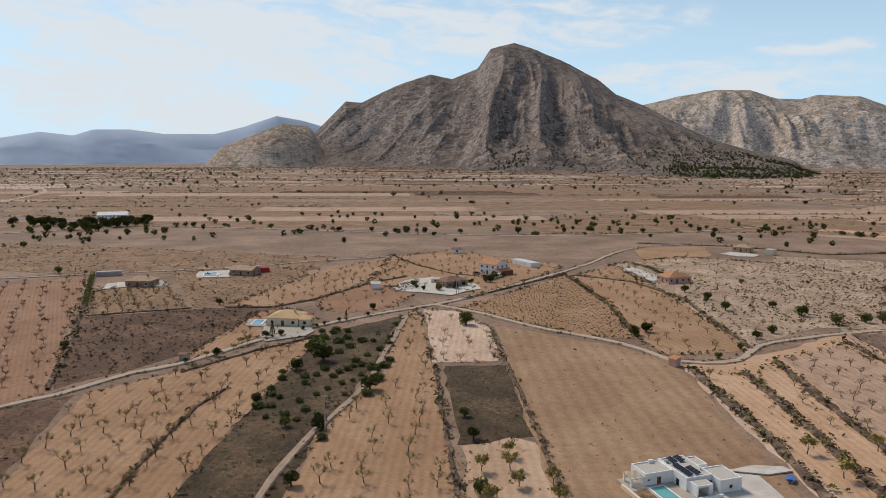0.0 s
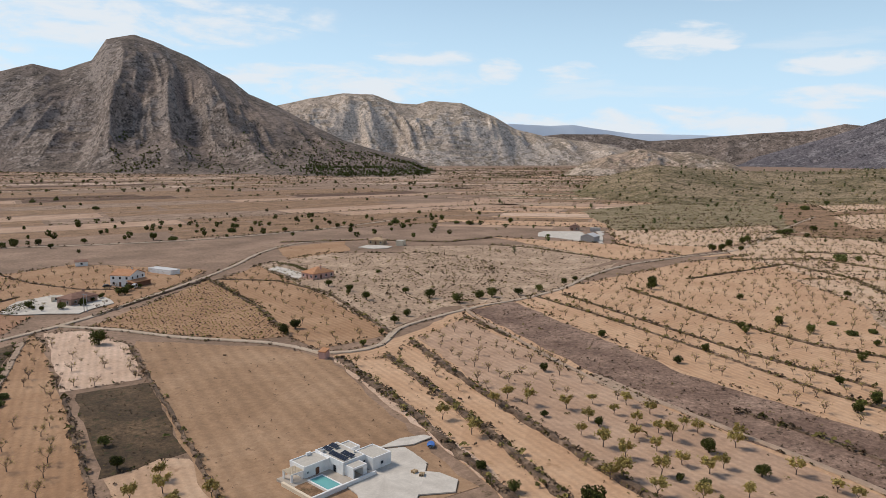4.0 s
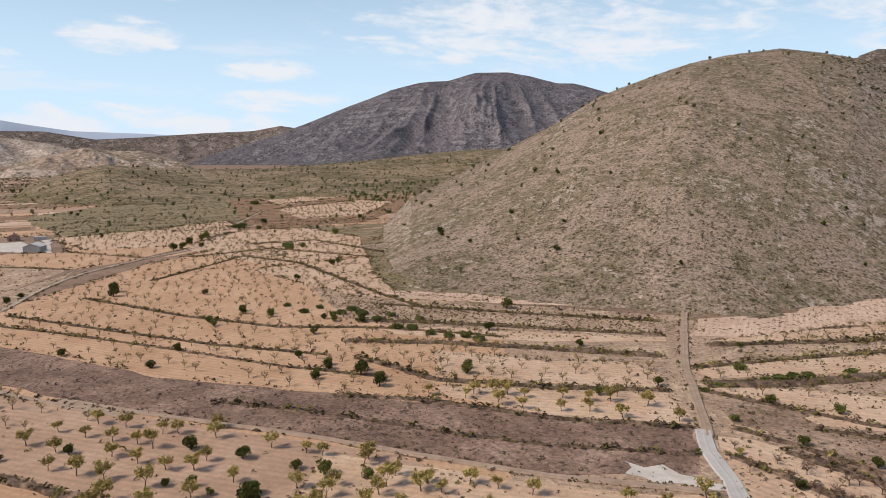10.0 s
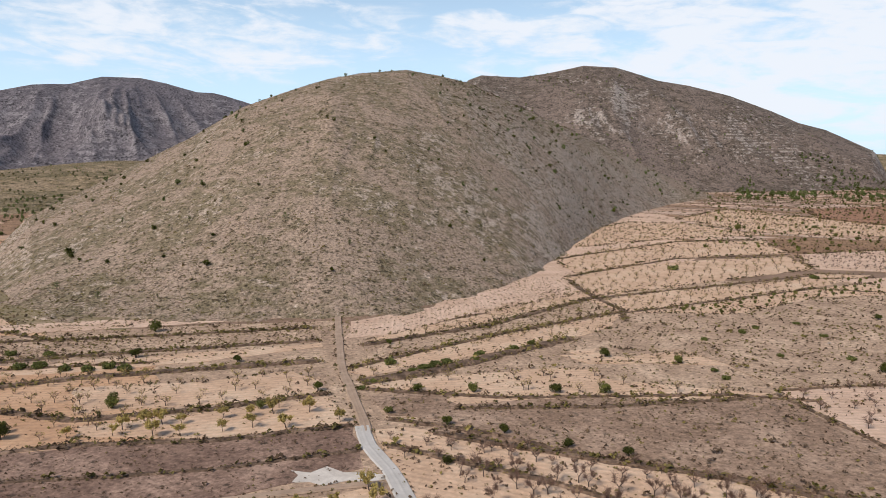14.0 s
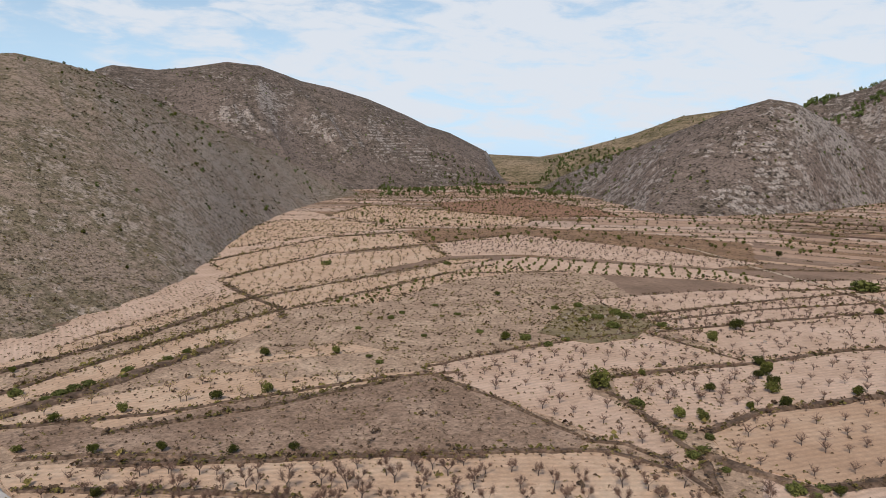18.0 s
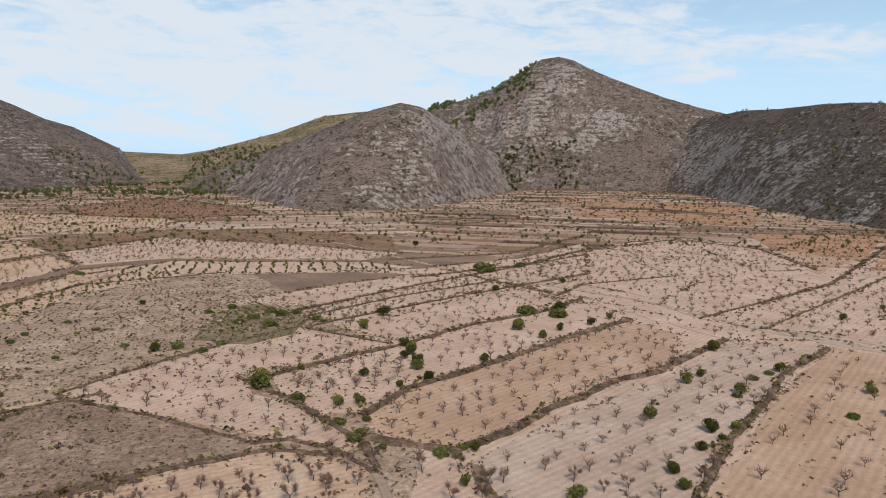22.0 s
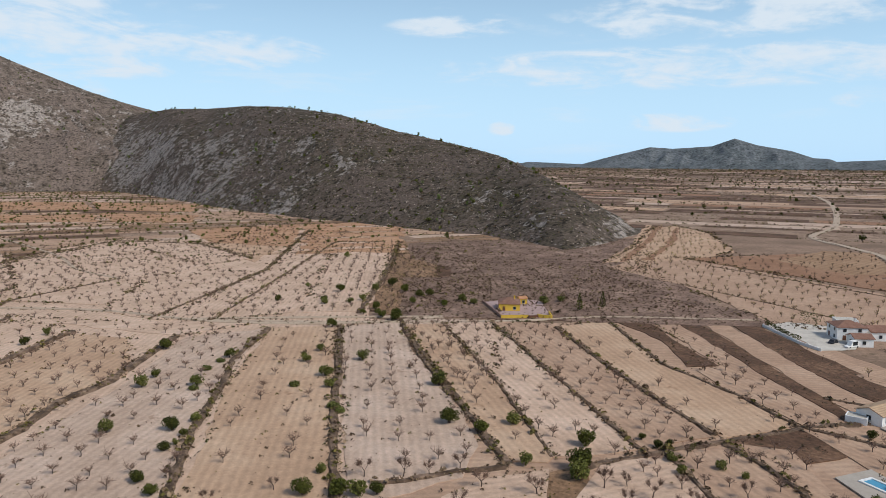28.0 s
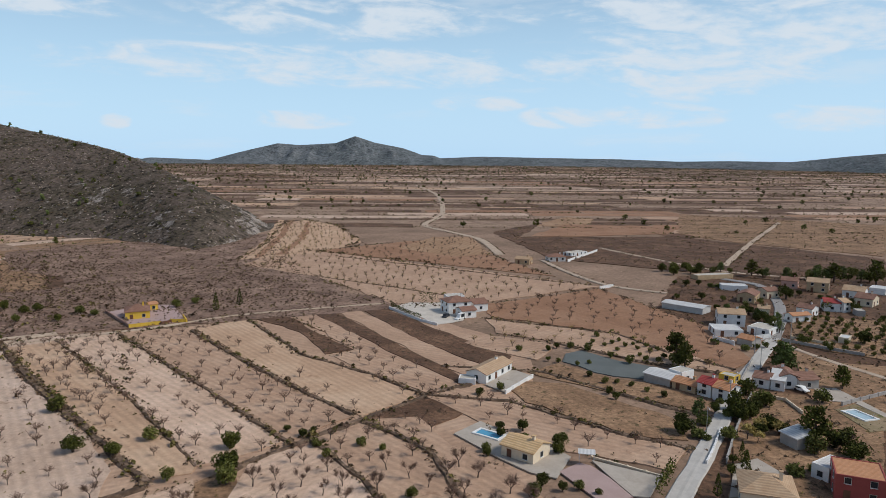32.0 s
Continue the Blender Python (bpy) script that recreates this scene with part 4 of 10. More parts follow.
def field(style, poly, rows=None, label="", name="field", thick=0.25, crisp=False):
    """A raised patch of worked soil with uneven edges; rows: kind of tree, direction, spacings and a first tree."""
    LAYER[0] += 0.002
    top = LAYER[0]
    cx = sum(p[0] for p in poly) / len(poly)
    cy = sum(p[1] for p in poly) / len(poly)
    far = math.hypot(cx, cy)
    ring = poly if crisp else roughened(poly, 3.5 + far * 0.012, 0.35 + far * 0.0025, int(abs(cx * 7 + cy * 3)))
    ang = radians(rows[1]) if rows else math.atan2(poly[1][1] - poly[0][1], poly[1][0] - poly[0][0])
    ca, sa = math.cos(-ang), math.sin(-ang)
    loc = [((x - cx) * ca - (y - cy) * sa, (x - cx) * sa + (y - cy) * ca) for x, y in ring]
    area = sum(a[0] * b[1] - b[0] * a[1] for a, b in zip(loc, loc[1:] + loc[:1]))
    if area < 0:
        loc.reverse()
    n = len(loc)
    me = bpy.data.meshes.new(name)
    verts = [(x, y, 0) for x, y in loc] + [(x * 1.0, y * 1.0, -thick) for x, y in loc]
    faces = [tuple(range(n))] + [(i + n, (i + 1) % n + n, (i + 1) % n, i) for i in range(n)]
    me.from_pydata(verts, [], faces)
    me.materials.append(SOIL[style])
    ob = new(name, me)
    ob.matrix_world = Matrix.Translation((cx, cy, top)) @ Matrix.Rotation(ang, 4, "Z")
    tagged(ob, label or FIELD_LABEL[style], "field", group="fields" if name == "field" else "", kind="structure")
    if rows:
        ORCHARDS.append((poly, rows, top))
    return ob


def strip_mesh(name, pts, width, mat, z, rut=False):
    """A ribbon along a line, smoothed, with a little thickness."""
    p = [Vector((x, y, 0)) for x, y in pts]
    fine = []
    for i in range(len(p) - 1):
        a, b = p[max(0, i - 1)], p[i]
        c, d = p[i + 1], p[min(len(p) - 1, i + 2)]
        k = max(2, int((c - b).length / 6))
        for q in range(k):
            t = q / k
            fine.append(0.5 * ((2 * b) + (c - a) * t + (2 * a - 5 * b + 4 * c - d) * t * t + (3 * b - a - 3 * c + d) * t ** 3))
    fine.append(p[-1])
    v, f = [], []
    r = random.Random(len(pts) * 13 + int(abs(pts[0][0])))
    for i, c in enumerate(fine):
        d = (fine[min(i + 1, len(fine) - 1)] - fine[max(i - 1, 0)]).normalized()
        nrm = Vector((-d.y, d.x, 0))
        w = width / 2
        j1, j2 = r.uniform(-0.25, 0.25), r.uniform(-0.25, 0.25)
        prof = [(-w - 0.3 + j1, -0.3), (-w + j1, 0), (-w * 0.3, -0.03), (0, 0.03), (w * 0.3, -0.03), (w + j2, 0), (w + 0.3 + j2, -0.3)]
        for o, h in prof:
            q = c + nrm * o
            v.append((q.x, q.y, z + h))
        if i:
            for k in range(6):
                a = (i - 1) * 7 + k
                f.append((a, a + 1, a + 8, a + 7))
    return from_arrays(name, v, f, mat)


def road(name, label, mat, pts, width):
    LAYER[0] += 0.002
    ob = strip_mesh(name, pts, width * 0.85, mat, LAYER[0] + 0.06)
    r = random.Random(int(abs(pts[0][0] * 11 + pts[-1][1])))
    verge = []
    for (x0, y0), (x1, y1) in zip(pts[:-1], pts[1:]):
        ln = math.hypot(x1 - x0, y1 - y0)
        far = math.hypot(x0 + x1, y0 + y1) / 2
        if ln < 0.1 or far > 900 or mat is CONCRETE or mat is ASPHALT:
            continue
        nx, ny = -(y1 - y0) / ln, (x1 - x0) / ln
        for k in range(int(ln * 1.5 / (1 + far / 300))):
            f, o = r.random(), r.choice((-1, 1)) * (width * 0.5 + abs(r.gauss(0.3, 0.6)))
            verge.append((x0 + (x1 - x0) * f + nx * o, y0 + (y1 - y0) * f + ny * o, 0.1, r.uniform(0.3, 0.9) * (1 + far / 600), 1 if r.random() < 0.3 else 0))
    scatter("verge_scrub", "dry weeds along the verges of a dirt road", verge, [SCRUB, GREEN_SCRUB])
    tagged(ob, label, "road", kind="structure")
    return ob


def blob_template(seed, n=9):
    """A low tuft: small blades leaning out over a dome."""
    r = random.Random(seed)
    v, f = [], []
    for i in range(n):
        a, q = r.uniform(0, 6.28), r.random() ** 0.5
        cx, cy, cz = math.cos(a) * q * 0.45, math.sin(a) * q * 0.45, 0.42 * (1 - q * q) + 0.08
        d, e = r.uniform(0, 6.28), r.uniform(-0.5, 0.9)
        l, h = r.uniform(0.16, 0.30), r.uniform(0.12, 0.22)
        ux, uy = math.cos(d) * l, math.sin(d) * l
        wx, wy, wz = -math.sin(d) * h * math.cos(e), math.cos(d) * h * math.cos(e), h * math.sin(e) + 0.08
        b = len(v)
        v += [(cx - ux, cy - uy, cz - 0.06), (cx - wx, cy - wy, cz - wz), (cx + ux, cy + uy, cz - 0.02), (cx + wx, cy + wy, cz + wz)]
        f.append((b, b + 1, b + 2, b + 3))
    return np.array(v), np.array(f)


TUFTS = [blob_template(s) for s in range(8)]


def scatter(name, label, places, mats, parent=None, templates=None, category="scrub"):
    """places: x, y, z, size, material index -> one joined mesh of tufts."""
    if not places:
        return None
    V, F, M, base = [], [], [], 0
    tt = templates or TUFTS
    r = random.Random(len(places))
    for x, y, z, s, m in places:
        tv, tf = tt[r.randrange(len(tt))]
        a = r.uniform(0, 6.28)
        c, sn = math.cos(a) * s, math.sin(a) * s
        V.append(np.stack([tv[:, 0] * c - tv[:, 1] * sn + x, tv[:, 0] * sn + tv[:, 1] * c + y, tv[:, 2] * s + z], 1))
        F.append(tf + base)
        M.append(np.full(len(tf), m))
        base += len(tv)
    ob = from_arrays(name, np.concatenate(V), np.concatenate(F), mats, parent, np.concatenate(M))
    if not parent:
        tagged(ob, label, category, kind="stuff")
    return ob


def bank(pts, width, height, green, dens):
    """A low earth bank between fields, overgrown with scrub."""
    p = [Vector((x, y, 0)) for x, y in pts]
    v, f, tufts = [], [], []
    r = random.Random(int(abs(pts[0][0] * 31 + pts[0][1] * 17)))
    i = 0
    for a, b in zip(p[:-1], p[1:]):
        ln = (b - a).length
        k = max(1, int(ln / 3.0))
        d = (b - a).normalized()
        nrm = Vector((-d.y, d.x, 0))
        for q in range(k + (1 if b is p[-1] else 0)):
            c = a + (b - a) * (q / k)
            w = width * r.uniform(0.32, 0.62) * (1.45 if c.x > 60 and c.y > -110 else 1.0)
            o = r.uniform(-0.35, 0.35)
            for off, h in ((-w, -0.2), (-w * 0.45, height * r.uniform(0.6, 1.0)), (w * 0.45, height * r.uniform(0.6, 1.0)), (w, -0.2)):
                s = c + nrm * (off + o)
                v.append((s.x, s.y, h + 0.1))
            if i:
                for m in range(3):
                    e = (i - 1) * 4 + m
                    f.append((e, e + 1, e + 5, e + 4))
            i += 1
            lush = 1.9 if c.x > 60 and c.y > -110 else 1.0
            for _ in range(int(dens * 5.5 * lush + r.random())):
                s = c + d * r.uniform(-1.5, 1.5) + nrm * r.gauss(0, width * (0.33 if lush == 1 else 0.45))
                big = r.random() < 0.15
                tufts.append((s.x, s.y, 0.1 + height * 0.3, r.uniform(1.1, 2.4) if big else r.uniform(0.35, 1.0),
                              2 if big and r.random() < 0.5 else (1 if r.random() < green + 0.12 else 0)))
    ob = from_arrays("field_bank", v, f, BANK)
    tagged(ob, "low earth bank overgrown with dry scrub between fields", "bank", group="field banks", kind="structure")
    scatter("bank_scrub", "dry and green scrub tufts along a field bank", tufts, [SCRUB, OCHRE_SCRUB, GREEN_SCRUB] if pts[0][0] > 60 and pts[0][1] > -110 else [SCRUB, DRY_GRASS, GREEN_SCRUB])


# ---------------------------------------------------------------- trees
class Geo:
    def __init__(self):
        self.v, self.f = [], []

    def tube(self, a, b, r0, r1, sides=4):
        a, b = Vector(a), Vector(b)
        d = (b - a).normalized()
        u = d.orthogonal().normalized()
        w = d.cross(u)
        s = len(self.v)
        for c, r in ((a, r0), (b, r1)):
            for k in range(sides):
                t = 2 * math.pi * k / sides
                self.v.append(tuple(c + u * (r * math.cos(t)) + w * (r * math.sin(t))))
        for k in range(sides):
            n = (k + 1) % sides
            self.f.append((s + k, s + n, s + sides + n, s + sides + k))

    def sliver(self, a, b, w, r):
        """A thin flat twig from a to b."""
        a, b = Vector(a), Vector(b)
        o = (b - a).cross(Vector((r.gauss(0, 1), r.gauss(0, 1), r.gauss(0, 1))))
        o = o.normalized() * w if o.length > 1e-6 else Vector((w, 0, 0))
        s = len(self.v)
        self.v += [tuple(a - o), tuple(a + o), tuple(b + o * 0.4), tuple(b - o * 0.4)]
        self.f.append((s + 1, s + 2, s + 3, s))

    def leaf(self, c, size, r):
        n = Vector((r.gauss(0, 1), r.gauss(0, 1), r.gauss(0, 1) + 0.5)).normalized()
        u = n.orthogonal().normalized()
        w = n.cross(u)
        t = r.uniform(0, 3.14)
        u, w = u * math.cos(t) + w * math.sin(t), w * math.cos(t) - u * math.sin(t)
        s = len(self.v)
        c = Vector(c)
        l, h = size * r.uniform(0.7, 1.3), size * r.uniform(0.4, 0.8)
        self.v += [tuple(c - u * l), tuple(c - w * h + u * 0.1 * l), tuple(c + u * l), tuple(c + w * h)]
        self.f.append((s, s + 1, s + 2, s + 3))

    def arrays(self):
        return np.array(self.v, dtype=np.float32).reshape(-1, 3), np.array(self.f, dtype=np.int32).reshape(-1, 4)


def almond_tree(seed, leaves, twigs=110, sides=4, leaf=0.11, thin=0.005):
    """A small tree, unit about 1 m crown width: a short trunk, spreading limbs, twigs, sparse leaves."""
    r = random.Random(seed)
    wood, crown = Geo(), Geo()
    lean = Vector((r.uniform(-0.06, 0.06), r.uniform(-0.06, 0.06), 0.26))
    wood.tube((0, 0, -0.08), lean, 0.036, 0.026, 5)
    tips = []
    for i in range(r.choice((3, 4, 4, 5))):
        a = i * 6.283 / 4 + r.uniform(-0.5, 0.5)
        e = lean + Vector((math.cos(a) * r.uniform(0.14, 0.26), math.sin(a) * r.uniform(0.14, 0.26), r.uniform(0.16, 0.30)))
        wood.tube(lean, e, 0.013, 0.007, sides)
        for j in range(4):
            b = a + r.uniform(-0.9, 0.9)
            e2 = e + Vector((math.cos(b) * r.uniform(0.06, 0.2), math.sin(b) * r.uniform(0.06, 0.2), r.uniform(0.08, 0.28)))
            wood.tube(e, e2, 0.006, 0.003, sides)
            tips.append((e, e2))
    for i in range(twigs):
        e, e2 = r.choice(tips)
        s = e.lerp(e2, r.uniform(0.2, 1))
        d = Vector((r.gauss(0, 0.10), r.gauss(0, 0.10), r.gauss(0.07, 0.08)))
        crown.tube(s, s + d, thin, thin * 0.4, 3)
        if leaves and r.random() < leaves:
            for q in range(5):
                crown.leaf(s + d * r.uniform(0.2, 1.3) + Vector((r.gauss(0, 0.03), r.gauss(0, 0.03), r.gauss(0, 0.03))), leaf * 0.32, r)
    return wood, crown


def small_almond(seed, twigs, leaves=0, leaf=0.06, width=0.0115):
    """The same tree for orchards farther off: slim limbs and flat twigs."""
    r = random.Random(seed)
    wood, crown = Geo(), Geo()
    top = Vector((r.uniform(-0.05, 0.05), r.uniform(-0.05, 0.05), 0.24))
    wood.tube((0, 0, -0.08), top, 0.032, 0.022, 3)
    limbs = []
    for i in range(5):
        a = i * 1.257 + r.uniform(-0.4, 0.4)
        e = top + Vector((math.cos(a) * r.uniform(0.16, 0.34), math.sin(a) * r.uniform(0.16, 0.34), r.uniform(0.16, 0.40)))
        wood.sliver(top, e, width * 1.7, r)
        limbs.append((top, e))
    for i in range(twigs):
        a, e = r.choice(limbs)
        p = a.lerp(e, r.uniform(0.35, 1.0))
        d = Vector((r.gauss(0, 0.13), r.gauss(0, 0.13), r.gauss(0.08, 0.10)))
        crown.sliver(p, p + d, width, r)
    for i in range(leaves):
        a, e = r.choice(limbs)
        p = a.lerp(e, r.uniform(0.5, 1.15))
        crown.leaf(p + Vector((r.gauss(0, 0.10), r.gauss(0, 0.10), r.gauss(0.04, 0.10))), leaf, r)
    return wood, crown


def round_tree(seed, n=420, flat=0.85, leaf=0.06, skirt=0.06):
    """An evergreen of 1 m width: short trunk, crown of many leaf clumps with an uneven outline."""
    r = random.Random(seed)
    wood, crown = Geo(), Geo()
    wood.tube((0, 0, -0.08), (0.02, 0.01, 0.3), 0.07, 0.05, 5)
    lobes = []
    for i in range(12):
        a = i * 2.4 + r.uniform(-0.3, 0.3)
        d = r.uniform(0.10, 0.29)
        c = Vector((math.cos(a) * d, math.sin(a) * d, r.uniform(0.24, 0.60) * flat + skirt * 0.5))
        lobes.append((c, r.uniform(0.16, 0.24)))
        wood.tube((0.02, 0.01, 0.25), c, 0.035, 0.012, 3)
    for i in range(n):
        c, rad = lobes[i % len(lobes)]
        d = Vector((r.gauss(0, 1), r.gauss(0, 1), r.gauss(0, 1))).normalized() * rad * (0.72 + 0.38 * r.random())
        p = c + d
        if p.z > skirt * 0.5:
            crown.leaf(p, leaf, r)
    return wood, crown


def cypress_tree(seed, n=420):
    r = random.Random(seed)
    wood, crown = Geo(), Geo()
    wood.tube((0, 0, -0.1), (0, 0, 1.2), 0.06, 0.03, 5)
    for i in range(n):
        z = r.random() ** 1.1
        rad = 0.5 * (1 - z) ** 0.75 * min(1, z * 6 + 0.25)
        a = r.uniform(0, 6.283)
        rad *= r.uniform(0.75, 1.08)
        crown.leaf((math.cos(a) * rad, math.sin(a) * rad, 0.08 + z * 2.3), 0.09, r)
    return wood, crown


def pine_tree(seed, n=700):
    r = random.Random(seed)
    wood, crown = Geo(), Geo()
    wood.tube((0, 0, -0.1), (0.03, 0, 0.95), 0.045, 0.02, 6)
    for i in range(16):
        z = 0.22 + 0.75 * i / 16
        a = i * 2.4 + r.uniform(-0.4, 0.4)
        l = (0.48 - 0.32 * (i / 16) ** 1.5) * r.uniform(0.7, 1.05)
        e = Vector((math.cos(a) * l, math.sin(a) * l, z + r.uniform(0.0, 0.12)))
        wood.tube((0.03 * z, 0, z - 0.04), e, 0.016, 0.006, 3)
        for q in range(n // 16):
            f = r.uniform(0.35, 1.05)
            crown.leaf(Vector((0, 0, z)).lerp(e, f) + Vector((r.gauss(0, 0.065), r.gauss(0, 0.065), r.gauss(0.02, 0.05))), 0.055, r)
    return wood, crown


def bushy_top(seed, tall=0.85, n=30):
    """A far evergreen: a short trunk under a ragged head of leaf clumps."""
    r = random.Random(seed)
    wood, crown = Geo(), Geo()
    wood.tube((0, 0, -0.08), (0, 0, 0.3), 0.06, 0.05, 3)
    for i in range(n):
        d = Vector((r.gauss(0, 1), r.gauss(0, 1), r.gauss(0, 1))).normalized() * r.uniform(0.18, 0.36)
        crown.leaf((d.x, d.y, max(0.1, (0.42 + d.z) * tall)), 0.19, r)
    return wood, crown


KINDS = {
    "bare": ([almond_tree(s, 0.0, 460) for s in range(5)], TWIG, "almond_tree", "almond tree"),
    "leafy": ([almond_tree(s + 20, 0.95, 150, leaf=0.19) for s in range(5)], ALMOND_LEAF, "almond_tree", "almond tree"),
    "pale": ([almond_tree(s + 40, 0.25, 130, leaf=0.1) for s in range(3)], TWIG, "almond_tree", "almond tree"),
    "olive": ([round_tree(s, 1150, leaf=0.05) for s in range(5)], DARK_LEAF, "carob_tree", "tree"),
    "grey_olive": ([round_tree(s + 60, 640) for s in range(4)], OLIVE_LEAF, "olive_tree", "olive tree"),
    "bush": ([round_tree(s + 110, 620, flat=0.42, leaf=0.075, skirt=0.0) for s in range(4)], BUSH_LEAF, "bush", "bush"),
    "pine": ([pine_tree(s + 30) for s in range(3)], PINE_LEAF, "pine_tree", "pine tree"),
    "dark_pine": ([pine_tree(s + 230, 900) for s in range(3)], DARK_LEAF, "pine_tree", "pine tree"),
    "cypress": ([cypress_tree(s + 35) for s in range(2)], DARK_LEAF, "cypress_tree", "cypress"),
}
LABELS = {"bare": "bare almond tree with a low branching trunk", "leafy": "small almond tree with sparse yellow-green leaves",
          "pale": "pale almond tree with thin twigs", "olive": "dark green round evergreen tree", "grey_olive": "grey-green rounded olive tree",
          "bush": "low spreading olive-green bush on a field edge", "pine": "tall green pine tree with layered boughs", "cypress": "dark green conical cypress", "dark_pine": "large dark green pine standing by the village"}
SIMPLE = {"bare": [small_almond(s + 80, 90) for s in range(4)], "leafy": [small_almond(s + 90, 40, 55, 0.045) for s in range(4)],
          "pale": [small_almond(s + 95, 55, 22, 0.05) for s in range(3)], "grey_olive": [round_tree(s + 70, 110, leaf=0.13) for s in range(3)],
          "olive": [round_tree(s + 75, 130, leaf=0.12) for s in range(3)], "pine": [pine_tree(s + 85, 160) for s in range(2)]}
DISTANT = {"bare": [small_almond(s + 180, 26, width=0.021) for s in range(4)], "leafy": [small_almond(s + 190, 10, 22, 0.075, 0.018) for s in range(4)],
           "pale": [small_almond(s + 195, 16, 12, 0.08, 0.018) for s in range(3)], "grey_olive": [bushy_top(s + 170) for s in range(3)],
           "olive": [bushy_top(s + 175) for s in range(4)], "pine": [bushy_top(s + 185, 1.3) for s in range(3)]}
MASTER = {}


def tree_thing(kind, x, y, size, rot, z=0.0, tall=1.0):
    protos, leafmat, name, cat = KINDS[kind]
    i = rng.randrange(len(protos))
    m = Matrix.Translation((x, y, z)) @ Matrix.Rotation(rot, 4, "Z") @ Matrix.Diagonal((1, 1, 1, 1))
    key = (kind, i)
    if key not in MASTER:
        wood, crown = protos[i]
        wv, wf = wood.arrays()
        cv, cf = crown.arrays()
        a = bpy.data.meshes.new("trunk")
        a.from_pydata(wv.tolist(), [], wf.tolist())
        a.materials.append(BARK)
        b = bpy.data.meshes.new("crown")
        b.from_pydata(cv.tolist(), [], cf.tolist())
        if kind == "leafy" or kind == "pale":
            b.materials.append(TWIG)
            b.materials.append(ALMOND_LEAF)
            ids = []
            for p in b.polygons:
                vs = p.vertices
                ids.append(1 if vs[1] == vs[0] + 1 and vs[2] == vs[0] + 2 and vs[3] == vs[0] + 3 else 0)
            b.polygons.foreach_set("material_index", ids)
        else:
            b.materials.append(leafmat)
        MASTER[key] = (a, b)
    a, b = MASTER[key]
    root = new(name, None)
    root.empty_display_size = 0.2
    root.matrix_world = Matrix.Translation((x, y, z)) @ Matrix.Rotation(rot, 4, "Z") @ Matrix.Diagonal((size, size, size * tall, 1))
    for nm, me in (("trunk", a), ("crown", b)):
        o = new(nm, me)
        o.parent = root
    tagged(root, LABELS[kind], cat, group=name.replace("_", " ") + "s")
    return root


def joined_trees(name, label, places, category):
    """places: kind, x, y, z, size -> one joined mesh."""
    V, F, M, base = [], [], [], 0
    mats = [BARK, TWIG, ALMOND_LEAF, OLIVE_LEAF, DARK_LEAF, PINE_LEAF]
    leafidx = {"bare": 1, "leafy": 2, "pale": 2, "grey_olive": 3, "olive": 4, "pine": 5}
    cache = {}
    for kind, x, y, z, s in places:
        away = math.hypot(x, y) > 480
        tier = DISTANT if away else SIMPLE
        i = (rng.randrange(len(tier[kind])), away)
        if (kind, i) not in cache:
            w, c = tier[kind][i[0]]
            wv, wf = w.arrays()
            cv, cf = c.arrays()
            isleaf = (cf[:, 1] == cf[:, 0] + 1) & (cf[:, 2] == cf[:, 0] + 2) & (cf[:, 3] == cf[:, 0] + 3)
            cm = np.where(isleaf, leafidx[kind], 1)
            wv = wv.copy()
            cache[(kind, i)] = (np.concatenate([wv, cv]), np.concatenate([wf, cf + len(wv)]), np.concatenate([np.full(len(wf), 0), cm]))
        tv, tf, tm = cache[(kind, i)]
        a = rng.uniform(0, 6.283)
        c, sn = math.cos(a) * s, math.sin(a) * s
        V.append(np.stack([tv[:, 0] * c - tv[:, 1] * sn + x, tv[:, 0] * sn + tv[:, 1] * c + y, tv[:, 2] * s + z], 1))
        F.append(tf + base)
        M.append(tm)
        base += len(tv)
    if V:
        ob = from_arrays(name, np.concatenate(V), np.concatenate(F), mats, None, np.concatenate(M))
        tagged(ob, label, category, kind="stuff")


DARK_TREES = []


def trees(kind, places):
    for x, y, w in places:
        DARK_TREES.append((x, y, w))
        z = max(0.2, ground_z(x, y)) if math.hypot(x, y) > 280 else 0.2
        k = kind
        if kind == "olive" and w > 8.5:
            k = "bush"
        elif kind == "olive" and rng.random() < 0.35:
            k = "grey_olive"
        tree_thing(k, x, y, w * 0.9, rng.uniform(0, 6.28), z, rng.uniform(0.9, 1.15) * (0.72 if k == "bush" else 1))


field("D", [(-263.0, -143.2), (-363.4, -182.2), (-432, -147), (-509, -79), (-135.8, -16.9), (-102.0, -49.4), (-189.9, -78.5), (-221.6, -85.1), (-263.1, -93.7)])
field("D", [(-95, -478), (-178, -504), (-106.8, -296.0), (-80.9, -287.9), (-50.1, -291.7)])
field("Q", [(75.2, -129.8), (64.3, -135.0), (53.5, -122.3), (44.3, -105.6), (61.8, -100.3), (70.5, -117.1)], rows=("bare", 136, 7.0, 7.0, 71.2, -127.5))
field("P", [(98.2, -142.3), (81.5, -133.5), (74.6, -126.5), (75.0, -118.2), (92.3, -130.2)])
field("P", [(212.8, -235.4), (170.7, -394.4), (113, -553), (-61, -678), (-114, -523), (-47.9, -277.7), (-76.3, -270.5), (-72.0, -194.6), (-43.2, -110.5), (63.8, -77.9), (141.4, -154.7)])
field("L", [(246.6, -13.7), (361.1, -113.6), (358.2, -255.5), (281.2, -305.8), (144.8, -218.5), (98.2, -176.4), (49.9, -84.5), (122.7, -4.2)])
